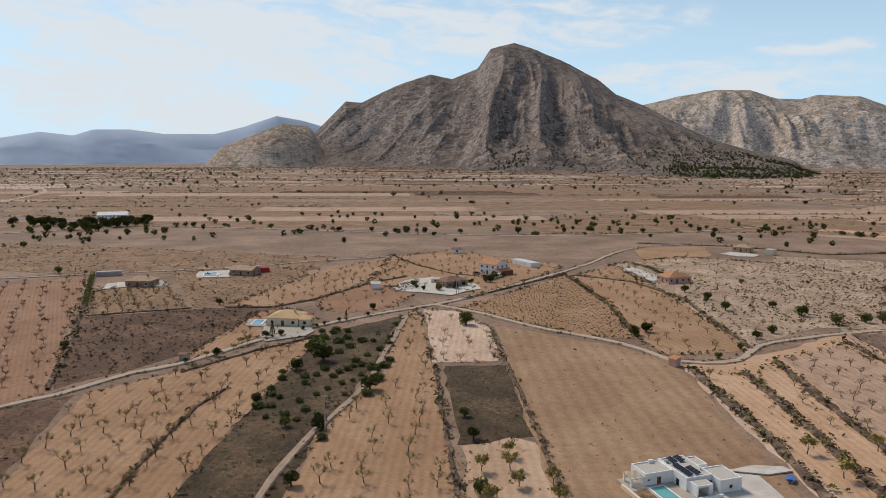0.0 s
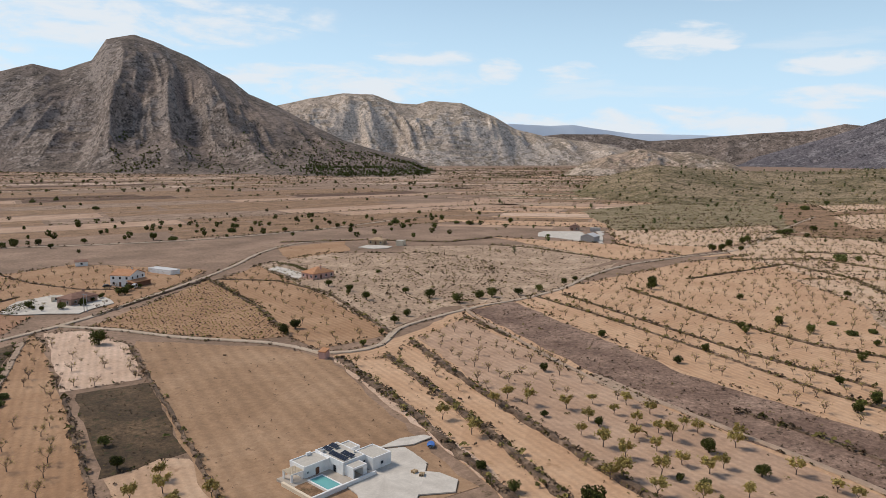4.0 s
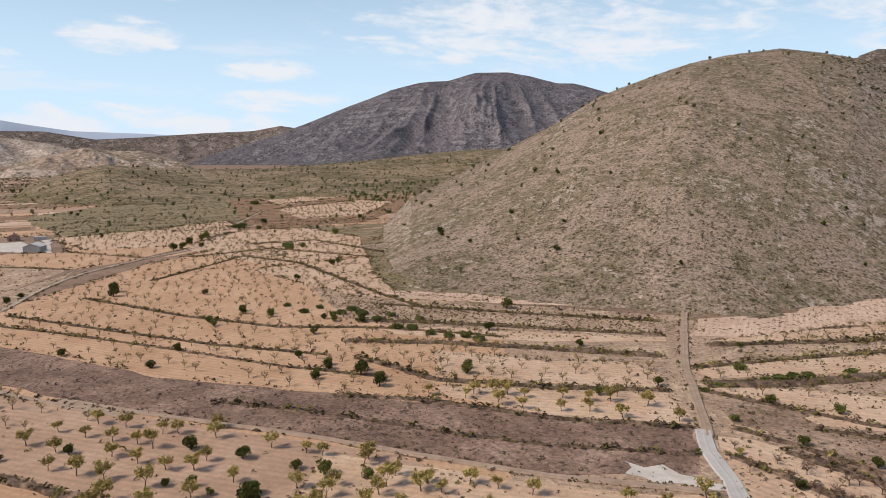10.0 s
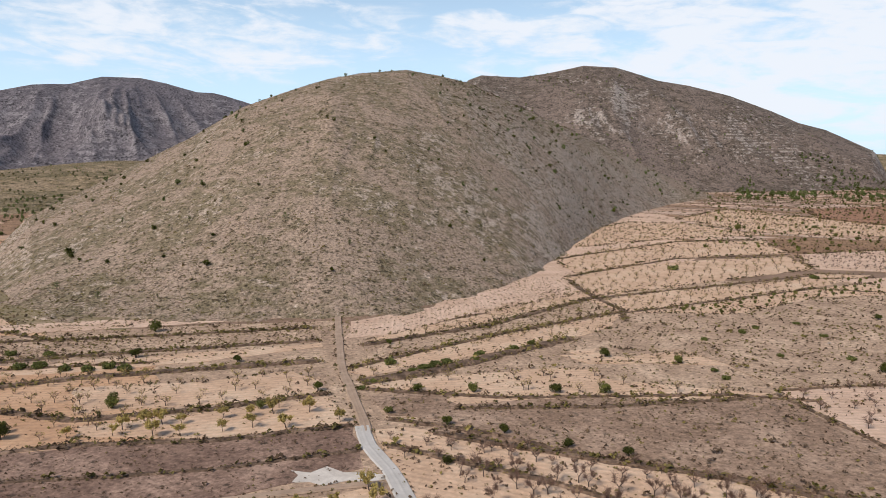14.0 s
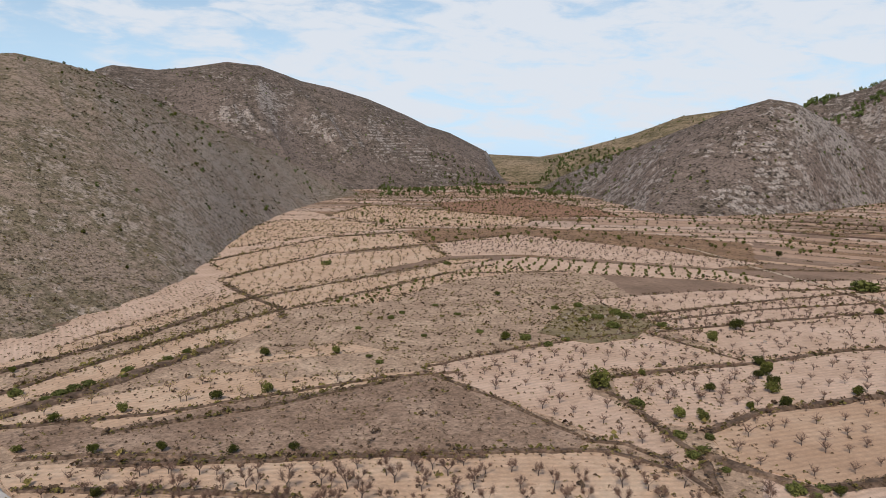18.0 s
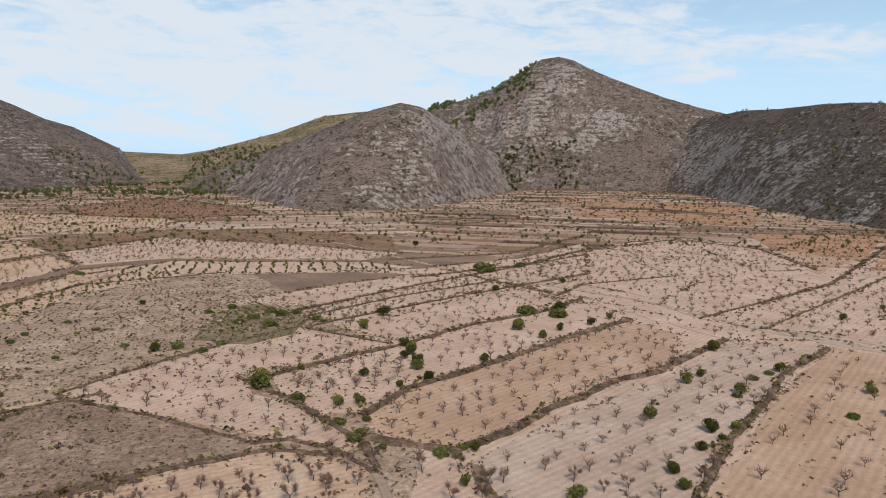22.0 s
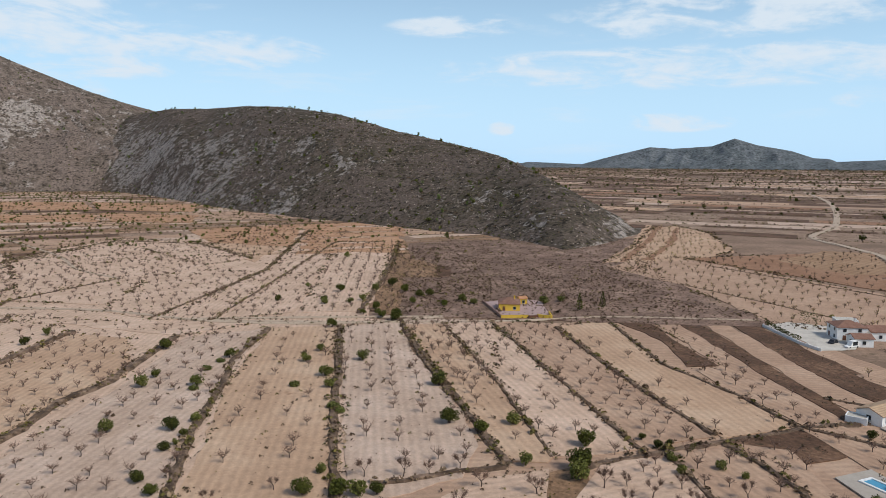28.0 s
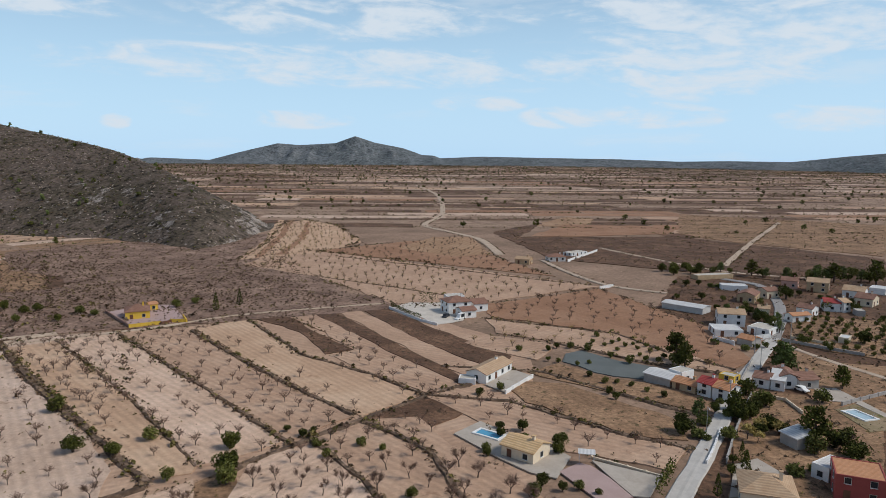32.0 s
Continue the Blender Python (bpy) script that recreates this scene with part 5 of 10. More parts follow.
field("N", [(-43.8, -270.9), (-140.0, -248.3), (-189.3, -208.6), (-183.5, -142.1), (-90.4, -67.0), (-17.3, -92.2)])
field("L", [(286.7, 150.1), (293.6, 4.3), (259.2, -11.8), (137.6, -12.5), (115.0, 66.3), (167.2, 95.3)])
field("L", [(260.3, -4.5), (334.7, -120.2), (175.4, -137.3), (98.6, -79.2), (108.9, -6.7)])
field("T", [(74.6, 215.1), (110.5, 228.9), (151.3, 259.9), (336.3, 307.4), (335.8, 172.3), (241.7, 64.9), (107.5, 26.2), (60.3, 69.1), (72.1, 116.9)])
field("P", [(441, -72), (556, -156), (803, -280), (878, -397), (571, -320), (360.5, -170.6), (303.5, -96.0), (295.2, -33.9)])
field("R", [(-262.5, 311.3), (-187.9, 371.4), (-147.6, 279.5), (-107.6, 185.5), (-131.3, 151.6)], rows=("bare", -62, 9.0, 9.0, -170.5, 279.2))
field("D", [(-144.8, 277.5), (-107.4, 292.6), (-87.8, 298.4), (-60.4, 294.3), (-74.2, 266.1), (-83.3, 225.1), (-94.9, 209.6), (-108.4, 189.2)])
field("M", [(-168.0, 336.9), (-135.5, 347.8), (-107.4, 295.9), (-144.5, 281.5)], rows=("leafy", 118, 6.0, 5.5, -141.9, 295.4))
field("M", [(-148.8, 386.7), (-99.6, 395.2), (-73, 408), (-81.1, 320.4), (-92.6, 298.3), (-106.2, 295.9)])
field("A", [(-91.2, 301.8), (-69.8, 388.1), (-34, 447), (-21, 424), (-41.4, 357.2), (-57.2, 316.9), (-72.5, 295.2)], rows=("leafy", 70, 8.0, 8.0, -88.0, 307.8))
field("R", [(-56.8, 314.3), (-38.0, 352.5), (-11.6, 328.1), (-22.5, 297.0), (-40.2, 286.0), (-50.7, 293.3)], rows=("leafy", 49, 11.0, 11.0, -48.9, 296.7))
field("A", [(-82.4, 222.5), (-75.6, 288.7), (-62.6, 293.2), (-48.7, 274.8), (-68.1, 243.7), (-77.5, 216.3)], rows=("leafy", 85, 7.0, 8.0, -80.3, 227.1))
field("A", [(-82.9, 112.2), (-97.4, 186.9), (-78.7, 207.5), (-42.4, 250.2), (-44.9, 230.8), (-49.7, 170.5), (-51.6, 127.4), (-53.5, 112.4)], rows=("pale", 89, 8.2, 8.5, -70.4, 132.9))
field("D", [(-116.6, 148.6), (-112.9, 174.7), (-99.7, 185.6), (-88.5, 135.2), (-90.6, 117.7)])
field("E", [(-51.6, 127.4), (-49.7, 170.5), (-44.6, 229.5), (-38.7, 259.5), (-16.3, 281.2), (-21.4, 212.1), (-29.4, 158.8), (-29.7, 127.5), (-29.8, 112.5), (-52.6, 112.4)])
field("A", [(-29.7, 127.5), (-29.1, 158.8), (-21.7, 190.9), (-15.1, 276.2), (-11.6, 293.9), (-8.6, 281.3), (-2.7, 212.2), (0.5, 162.4), (3.1, 127.8), (3.1, 112.7), (-29.8, 112.5)], rows=("pale", 88, 8.5, 8.0, -15.9, 133.2))
field("P", [(-8.5, 293.9), (3.9, 291.9), (17.9, 261.0), (18.7, 218.5), (-2.4, 217.0)], rows=("leafy", 86, 8.0, 8.0, -0.6, 221.4))
field("E", [(0.3, 213.4), (18.6, 213.6), (21.3, 158.5), (4.1, 152.5)])
field("O", [(4.7, 151.9), (15.3, 157.8), (21.4, 154.2), (23.9, 127.9), (21.7, 112.8), (4.5, 112.7)], rows=("leafy", 91, 7.0, 7.0, 8.6, 133.4))
field("B", [(21.7, 112.8), (20.6, 206.8), (20.3, 265.5), (62.3, 234.1), (73.1, 211.8), (68.9, 126.8), (68.6, 113.0)])
field("A", [(8.7, 297.5), (66.2, 381.2), (72.3, 304.1), (69.6, 246.8), (54.1, 249.8), (26.1, 276.8)], rows=("vine", 56, 2.6, 1.6, 13.6, 297.5))
field("A", [(69.0, 375.9), (100, 415), (105.4, 329.9), (103.6, 232.5), (73.0, 225.4), (69.5, 242.9), (72.8, 304.1)], rows=("leafy", -83, 8.0, 9.0, 74.4, 376.0))
field("L", [(101, 420), (150, 451), (213, 418), (228.2, 361.6), (180.3, 283.8), (128.0, 255.5), (105.1, 236.0), (105.4, 329.9)], rows=("leafy", -47, 18.0, 16.0, 110.9, 376.6))
field("A", [(132, 492), (188, 506), (172, 452), (124, 434)])
field("M", [(-321, 513), (-66, 447), (-71.2, 395.8), (-191.1, 374.9), (-244.8, 388.7)])
field("A", [(-34, 447), (6, 475), (72, 415), (42.6, 361.8), (17.6, 328.5), (4.5, 342.5), (-11.8, 335.0), (-38.1, 354.0)], rows=("leafy", 62, 10.0, 10.0, -24.1, 357.5))
field("T", [(76.6, 210.2), (89.3, 204.9), (86.4, 139.5), (80.8, 98.2), (76.5, 81.9), (69.5, 88.3), (73.1, 118.6), (75.0, 157.1)], rows=("leafy", -88, 23.0, 20.0, 77.7, 206.3))
field("T", [(92.8, 206.5), (104.8, 217.4), (96.8, 135.8), (94.6, 85.7), (90.6, 69.1), (78.6, 80.0), (81.1, 98.6), (86.0, 139.0)], rows=("leafy", -91, 15.0, 14.0, 97.7, 195.7))
field("N", [(109.5, 222.7), (138.9, 241.0), (133.8, 169.3), (134.2, 103.4), (135.1, 62.4), (125.7, 37.2), (91.3, 68.5), (95.3, 85.6), (98.1, 137.6)], rows=("leafy", -89, 7.5, 8.0, 117.8, 222.3))
field("V", [(148.8, 252.1), (174.8, 258.9), (160.8, 146.4), (165.9, 76.0), (170.7, 44.4), (153.6, 39.5), (137.6, 63.6), (135.1, 104.0), (135.5, 145.2)])
field("T", [(177.9, 261.1), (227.2, 277.4), (332.5, 303.9), (441, 312), (362.7, 221.1), (315.3, 166.8), (261.5, 119.8), (240.4, 64.6), (173.4, 45.2), (167.4, 76.8), (162.6, 148.1)], rows=("leafy", -95, 8.0, 8.5, 190.3, 265.4))
field("T", [(346.0, 316.3), (398.1, 320.4), (514, 353), (470, 264), (384.5, 174.7), (338.9, 159.2), (329.5, 178.1), (441, 312)])
field("L", [(215.0, 355.2), (243.8, 307.5), (298.3, 325.0), (213.1, 273.4), (182.6, 263.5), (157.8, 261.6), (123.1, 264.4), (142.0, 348.3), (176.8, 363.1)])
field("L", [(214, 455), (300, 418), (300.6, 332.9), (243.8, 307.5), (195.2, 346.4), (181.1, 385.9)])
field("T", [(299, 476), (353.8, 391.8), (349.3, 324.5), (303.3, 330.5), (300, 418)], rows=("leafy", -55, 10.0, 10.0, 291.4, 448.5))
field("T", [(470, 537), (547, 560), (416, 335), (353.5, 328.4), (353.8, 391.8)], rows=("leafy", 28, 12.0, 12.0, 369.0, 402.1))
field("M", [(563, 576), (625, 520), (587, 391), (523, 377), (419, 337)])
field("G", [(526, 645), (778, 725), (880, 662), (538, 380), (411, 352), (419, 466)])
field("Y", [(409, 467), (483, 438), (575, 433), (515, 369), (403, 345), (366.9, 391.1)], rows=("leafy", -15, 10.0, 10.0, 391.1, 434.4))
field("M", [(880, 662), (1260, 747), (1352, 536), (743, 322), (606, 298), (526, 347), (582, 418)])
field("Y", [(894, 630), (1129, 646), (955, 497), (762, 493)], rows=("leafy", -6, 9.0, 9.0, 842.4, 583.8))
field("Y", [(714, 463), (881, 441), (869, 385), (673, 331), (612, 370)], rows=("leafy", -13, 9.0, 9.0, 656.0, 417.9))
field("Y", [(393.3, 336.4), (507, 364), (538, 320), (490, 245), (408, 201), (349.2, 230.9)], rows=("leafy", -48, 9.0, 9.0, 401.8, 333.2))
field("Y", [(334.6, 236.8), (363.6, 216.2), (400, 194), (339.4, 161.6), (294.5, 125.9), (283.7, 142.1), (302.7, 180.1)], rows=("leafy", -73, 9.0, 9.0, 329.1, 225.3))
field("L", [(302.7, 180.1), (283.7, 139.3), (276.3, 84.3), (282.3, 12.7), (250.2, 9.2), (235.3, 71.6), (244.7, 130.2)])
field("Y", [(275.9, 135.5), (266.6, 85.9), (269.3, 42.9), (264.0, 42.1), (252.1, 85.6), (260.6, 130.6)])
field("G", [(428, 210), (472, 187), (392.8, 117.1), (323.7, 72.2), (288.8, 88.2), (296.3, 128.1), (346.9, 166.9)])
field("P", [(74.0, 213.4), (77.9, 212.1), (75.5, 158.2), (75.7, 131.9), (75.4, 113.9), (72.1, 116.9), (72.3, 138.2), (72.7, 168.0)])
field("Y", [(214.8, 80.1), (214.7, 42.1), (222.1, 18.3), (212.2, 9.9), (200.5, 6.9), (196.9, 14.5), (192.9, 37.8), (191.5, 71.5)], rows=("leafy", -84, 7.5, 9.0, 201.0, 71.2))
field("Y", [(180.9, 67.6), (187.1, 36.7), (195.3, 6.0), (174.5, 1.1), (169.0, 33.1), (173.0, 64.6)], rows=("leafy", -83, 7.5, 8.0, 176.4, 62.6))
field("Y", [(230.2, 116.4), (243.5, 90.6), (249.0, 49.0), (255.5, 10.3), (250.2, 9.1), (238.2, 46.8), (229.7, 85.5)])
field("L", [(288.0, 145.2), (280.6, 104.3), (293.4, 57.8), (289.1, 13.0), (258.0, 10.4), (245.1, 91.2), (248.0, 125.3)])
field("P", [(302.9, 140.8), (307.7, 97.7), (311.5, 36.0), (302.3, 25.4), (292.5, 82.6), (286.4, 127.8)])
field("V", [(162.9, 86.2), (166.6, 62.3), (171.8, -0.3), (147.1, -2.8), (136.0, 26.5), (134.7, 50.5), (135.9, 75.1)])
field("S", [(147.6, 13.2), (146.6, 8.8), (148.0, 5.1), (145.2, 1.8), (144.6, -3.2), (142.6, -6.5), (140.2, -7.6), (139.3, -2.4), (140.6, 1.0), (139.6, 5.5), (141.9, 8.0), (142.4, 12.6), (145.0, 11.4)])
field("Y", [(130.6, 75.0), (130.6, 49.0), (132.7, 14.7), (137.4, -5.4), (120.1, -9.5), (98.0, 67.5)], rows=("leafy", -86, 7.5, 8.0, 123.7, 71.1))
field("P", [(261.1, 1.3), (289.3, -1.7), (312.9, -36.0), (353.6, -81.7), (408, -129), (368.6, -119.5), (308.2, -66.1), (265.4, -17.5)])
field("Y", [(258.2, -6.5), (300.2, -61.8), (341.1, -119.5), (326.3, -116.1), (279.0, -55.1), (253.7, -14.6)], rows=("leafy", -56, 6.0, 9.0, 261.4, -8.7))
field("L", [(230.1, -2.0), (252.0, -14.5), (276.0, -54.6), (320.6, -115.2), (292.0, -115.3), (260.7, -60.3), (238.1, -19.5)])
field("Y", [(218.8, 0.3), (236.6, -19.3), (258.9, -59.9), (287.3, -114.7), (274.2, -113.7), (255.8, -92.2), (226.7, -33.5), (212.1, -5.2)], rows=("leafy", -61, 9.0, 9.0, 220.1, -3.6))
field("Y", [(204.5, -3.3), (209.8, -24.0), (212.4, -67.5), (209.2, -76.6), (192.4, -74.0), (186.0, -99.4), (183.0, -106.3), (186.0, -59.3), (196.4, -22.4)], rows=("leafy", -92, 14.0, 12.0, 205.3, -5.0))
field("Y", [(232.1, -73.7), (234.0, -91.7), (218.5, -116.2), (210.3, -112.0), (218.3, -80.8)], rows=("leafy", -107, 9.0, 9.0, 229.7, -74.9))
field("U", [(195.0, -4.7), (194.4, -22.2), (184.1, -58.7), (180.2, -104.7), (167.0, -130.9), (126.8, -100.5), (136.5, -79.3), (150.2, -61.5), (169.0, -32.0), (178.3, -10.0)])
field("Y", [(168.1, -6.3), (168.6, -13.6), (148.4, -47.5), (129.9, -75.6), (117.9, -93.8), (104.9, -84.0), (114.8, -14.9), (150.1, -8.3)], rows=("bare", -120, 7.5, 7.5, 161.1, -10.3))
field("Y", [(187.6, -25.6), (195.3, -31.5), (208.1, -61.6), (195.1, -84.2), (179.5, -116.9), (176.5, -97.7), (183.4, -68.1), (184.1, -29.5)], rows=("leafy", -88, 11.0, 11.0, 192.4, -35.7))
field("Y", [(227.7, -70.3), (225.1, -112.0), (208.0, -119.9), (213.3, -98.1), (215.7, -77.2)])
field("U", [(178.5, -22.1), (179.7, -28.6), (175.1, -64.9), (174.4, -117.5), (140.4, -119.8), (110.7, -119.0), (109.0, -113.4), (127.6, -84.1), (144.3, -52.9), (165.0, -20.1)])
field("Y", [(162.1, -19.6), (143.2, -52.5), (128.2, -78.6), (112.8, -104.5), (102.9, -118.2), (86.9, -121.9), (78.0, -119.6), (73.6, -110.8), (71.2, -92.3), (140.3, -16.3)], rows=("bare", -125, 6.5, 7.0, 155.4, -24.2))
field("P", [(180.8, -119.8), (181.6, -142.7), (177.1, -186.9), (171.4, -214.2), (127.0, -208.6), (139.5, -178.9), (149.8, -155.6), (132.6, -145.9), (119.9, -144.3), (87.5, -130.0), (87.8, -125.2), (104.4, -126.0), (114.9, -123.5), (140.4, -121.8)], rows=("bare", -100, 8.0, 8.0, 174.7, -124.0))
field("P", [(140.5, -159.6), (121.1, -199.1), (104.5, -176.7), (100.1, -147.2), (107.4, -141.6), (122.0, -146.8)], rows=("bare", -115, 8.0, 8.0, 135.8, -158.1))
field("L", [(287.4, -115.6), (336.2, -239.8), (287.2, -293.0), (250.7, -281.6), (181.1, -231.7), (177.2, -193.1), (183.7, -144.4), (183.4, -121.5), (208.7, -120.2), (227.9, -113.4), (220.7, -91.8), (229.4, -82.3)])
field("Y", [(289.5, -116.5), (291.2, -140.2), (329.5, -234.9), (339.2, -276.1), (308.4, -285.8), (307.8, -219.4), (279.7, -161.8)], rows=("olive_row", -83, 7.0, 7.0, 291.7, -122.3))
field("Y", [(315.8, -113.3), (333.5, -154.9), (352.4, -234.9), (374.5, -267.2), (362.8, -295.4), (332.8, -237.3), (289.5, -116.5)], rows=("leafy", -75, 8.0, 8.0, 319.5, -118.5))
field("Y", [(380.8, -120.0), (421, -171), (439, -238), (445, -297), (389.9, -278.3), (344.1, -159.9), (327.7, -119.0)], rows=("leafy", -75, 8.0, 8.0, 383.0, -125.0))
field("Y", [(452, -137), (508, -194), (543, -264), (537, -335), (463, -309), (452, -211), (389.9, -130.2)], rows=("leafy", -69, 9.0, 9.0, 448.6, -140.4))
field("Y", [(568, -154), (613, -189), (727, -297), (701, -354), (582, -363), (561, -262), (522, -179)], rows=("leafy", -80, 9.0, 9.0, 561.9, -160.7))
field("Y", [(759, -369), (902, -508), (779, -521), (600, -539), (536, -481), (596, -372)], rows=("leafy", -140, 8.0, 9.0, 750.0, -378.9))
field("M", [(558, -349), (514, -461), (398, -506), (314, -510), (230.3, -394.1), (322.8, -350.9), (402, -287)])
field("P", [(454, -308), (469, -408), (330, -421), (244, -417), (252.0, -377.7), (364.5, -327.1), (389.9, -278.3)], rows=("bare", -147, 8.0, 8.0, 424.9, -308.5))
field("P", [(355.8, -258.1), (353.7, -317.4), (310.0, -337.0), (246.5, -369.6), (209.6, -368.1), (207.7, -349.9), (305.2, -282.8), (335.5, -273.1)], rows=("olive_row", -141, 7.5, 6.0, 340.2, -268.0))
field("R", [(890, -616), (929, -808), (642, -697), (546, -632), (606, -544), (734, -525)], rows=("bare", -162, 10.0, 10.0, 824.4, -589.7))
field("P", [(230.3, -235.1), (218.9, -279.6), (195.8, -341.3), (167.9, -342.0), (193.2, -247.0)], rows=("bare", -116, 8.0, 8.0, 226.7, -239.0))
field("P", [(190.5, -237.8), (173.2, -307.5), (145.7, -383.0), (125, -445), (104.1, -372.5), (140.0, -296.3), (150.5, -238.4), (169.7, -224.4)], rows=("bare", -111, 7.5, 7.5, 182.4, -233.4))
field("P", [(258.7, -330.1), (203.3, -360.2), (165, -432), (152, -536), (127, -449), (167.1, -352.4), (193.7, -343.5)], rows=("bare", -122, 9.0, 9.0, 235.3, -325.5))
field("Q", [(62.2, -130.3), (53.8, -161.7), (44.3, -188.6), (32.8, -216.1), (21.4, -265.0), (-6.8, -271.9), (6.7, -206.6), (12.1, -174.5), (16.1, -130.8), (16.7, -114.1), (40.6, -106.8), (55.7, -121.6)], rows=("bare", -113, 7.5, 8.0, 57.6, -131.7))
field("P", [(148.6, -343.1), (106.0, -327.8), (45.4, -296.6), (-2.8, -281.8), (23.9, -268.8), (65.5, -298.7), (121.9, -322.8)], rows=("bare", 157, 8.0, 8.0, 132.9, -335.7))
field("O", [(15.0, -131.1), (10.2, -158.7), (5.9, -206.8), (-9.8, -272.9), (-33.7, -270.0), (-23.9, -205.7), (-15.9, -140.6), (-14.2, -123.5), (15.8, -114.4)], rows=("bare", -101, 10.0, 13.0, 7.2, -141.6))
field("Q", [(-19.3, -141.7), (-33.8, -257.4), (-37.7, -268.7), (-59.5, -271.5), (-54.2, -224.3), (-54.0, -181.1), (-50.2, -146.9), (-42.3, -132.1), (-17.4, -124.5)], rows=("bare", -100, 9.0, 7.0, -25.0, -146.3))
field("P", [(170.7, -394.4), (133, -491), (90, -582), (23, -441), (47.7, -389.8), (57.0, -335.4), (102.0, -354.1)], rows=("bare", -157, 8.0, 8.0, 157.7, -398.5))
field("P", [(50, -410), (19, -424), (-9, -408), (23.6, -318.1), (36.5, -301.7), (57.1, -320.9)], rows=("bare", -126, 8.0, 8.0, 51.8, -337.0))
field("P", [(36.3, -299.4), (-12, -409), (-57, -629), (-68, -539), (-20.1, -297.2), (12.6, -292.3)], rows=("bare", -107, 8.0, 7.0, 26.7, -298.9))
field("P", [(-22.7, -298.0), (-69, -539), (-116, -533), (-73.4, -376.2), (-46.4, -293.4)], rows=("bare", -103, 8.0, 7.0, -28.7, -299.8))
field("O", [(24, -526), (-13, -689), (-60, -693), (-25, -510), (-6, -450)], rows=("bare", -115, 9.0, 9.0, 17.1, -545.6))
field("P", [(141, -489), (121, -551), (94, -604), (30, -560), (-6, -470), (23, -441), (90, -582)], rows=("bare", -166, 9.0, 9.0, 131.0, -498.8))
field("M", [(-50.9, -296.7), (-77.6, -385.2), (-105, -481), (-135, -491), (-79.7, -283.4), (-58.0, -282.6)], rows=("bare", -113, 8.0, 8.0, -56.9, -308.6))
field("Q", [(-60.4, -271.8), (-76.3, -270.5), (-95.2, -262.2), (-72.0, -194.6), (-56.7, -182.6), (-56.1, -225.9)], rows=("bare", 106, 7.0, 7.0, -61.8, -266.0))
field("P", [(184.1, -228.7), (185.2, -274.2), (169.8, -332.8), (149.3, -344.7), (101.1, -321.6), (100.2, -286.7), (116.7, -249.6), (126.9, -213.8), (147.3, -217.2)], rows=("bare", -135, 7.5, 7.5, 180.9, -229.7))
field("P", [(138.1, -159.7), (130.4, -188.5), (122.8, -206.7), (114.4, -244.5), (97.6, -279.2), (89.7, -312.2), (62.4, -290.1), (73.5, -256.2), (83.3, -221.9), (92.0, -191.0), (98.6, -171.4), (99.0, -147.0), (109.3, -146.7), (122.2, -153.5)], rows=("bare", -108, 7.5, 7.5, 135.8, -161.5))
field("O", [(96.2, -145.2), (96.7, -168.0), (90.1, -187.0), (81.3, -216.6), (71.6, -249.4), (60.6, -281.7), (40.2, -270.4), (33.7, -222.3), (48.6, -204.4), (53.2, -185.4), (58.0, -171.9), (60.4, -155.4), (66.5, -141.0), (79.4, -137.4), (87.7, -136.5)], rows=("bare", -108, 7.5, 7.5, 93.6, -143.6))
field("O", [(-58.8, -264.0), (-74.0, -262.9), (-70.1, -192.3), (-63.3, -135.9), (-60.6, -134.0), (-53.7, -137.3), (-54.0, -156.4), (-55.9, -201.1)], rows=("bare", 89, 8.0, 8.0, -61.4, -260.2))
field("P", [(-75.1, -262.6), (-93.6, -260.5), (-88.2, -190.3), (-85.2, -150.9), (-83.8, -134.8), (-76.1, -133.4), (-64.1, -135.6), (-70.9, -192.0)], rows=("bare", 90, 8.5, 9.0, -77.2, -245.8))
field("N", [(-94.9, -260.1), (-116.2, -252.0), (-107.7, -191.7), (-105.4, -159.5), (-104.2, -137.1), (-84.5, -134.2), (-86.1, -151.5), (-89.1, -190.6)], rows=("bare", 91, 6.5, 6.5, -96.3, -248.7))
field("O", [(-116.7, -247.8), (-138.7, -248.7), (-125.7, -191.0), (-128.7, -159.5), (-128.0, -136.4), (-105.4, -134.5), (-107.2, -161.3), (-109.9, -194.3)], rows=("bare", 84, 14.0, 14.0, -121.0, -240.5))
field("D", [(-141.0, -250.1), (-153.4, -243.9), (-142.0, -184.2), (-132.5, -187.3), (-143.3, -216.8)])
field("N", [(-155.2, -245.4), (-164.9, -241.1), (-149.8, -176.4), (-142.0, -135.0), (-130.3, -136.1), (-130.6, -165.2), (-133.7, -183.0), (-143.6, -185.0)], rows=("bare", 94, 7.0, 7.0, -134.7, -181.5))
field("D", [(-164.9, -240.1), (-172.6, -237.5), (-156.1, -171.1), (-146.3, -135.7), (-142.0, -135.0), (-149.8, -176.4)])
field("N", [(-173.0, -237.4), (-182.4, -234.3), (-165.0, -171.3), (-155.4, -137.0), (-147.7, -135.2), (-156.1, -171.1)])
field("D", [(-183.5, -233.9), (-192.5, -224.8), (-180.1, -172.8), (-176.1, -144.6), (-160.1, -137.7), (-165.0, -171.3)])
field("N", [(-190.9, -222.3), (-195.6, -215.8), (-188.1, -145.8), (-179.0, -138.5), (-176.1, -144.6), (-180.1, -172.8)])
field("D", [(-103.7, -134.3), (-129.5, -135.1), (-128.8, -118.8), (-122.7, -117.6), (-108.6, -119.2)])
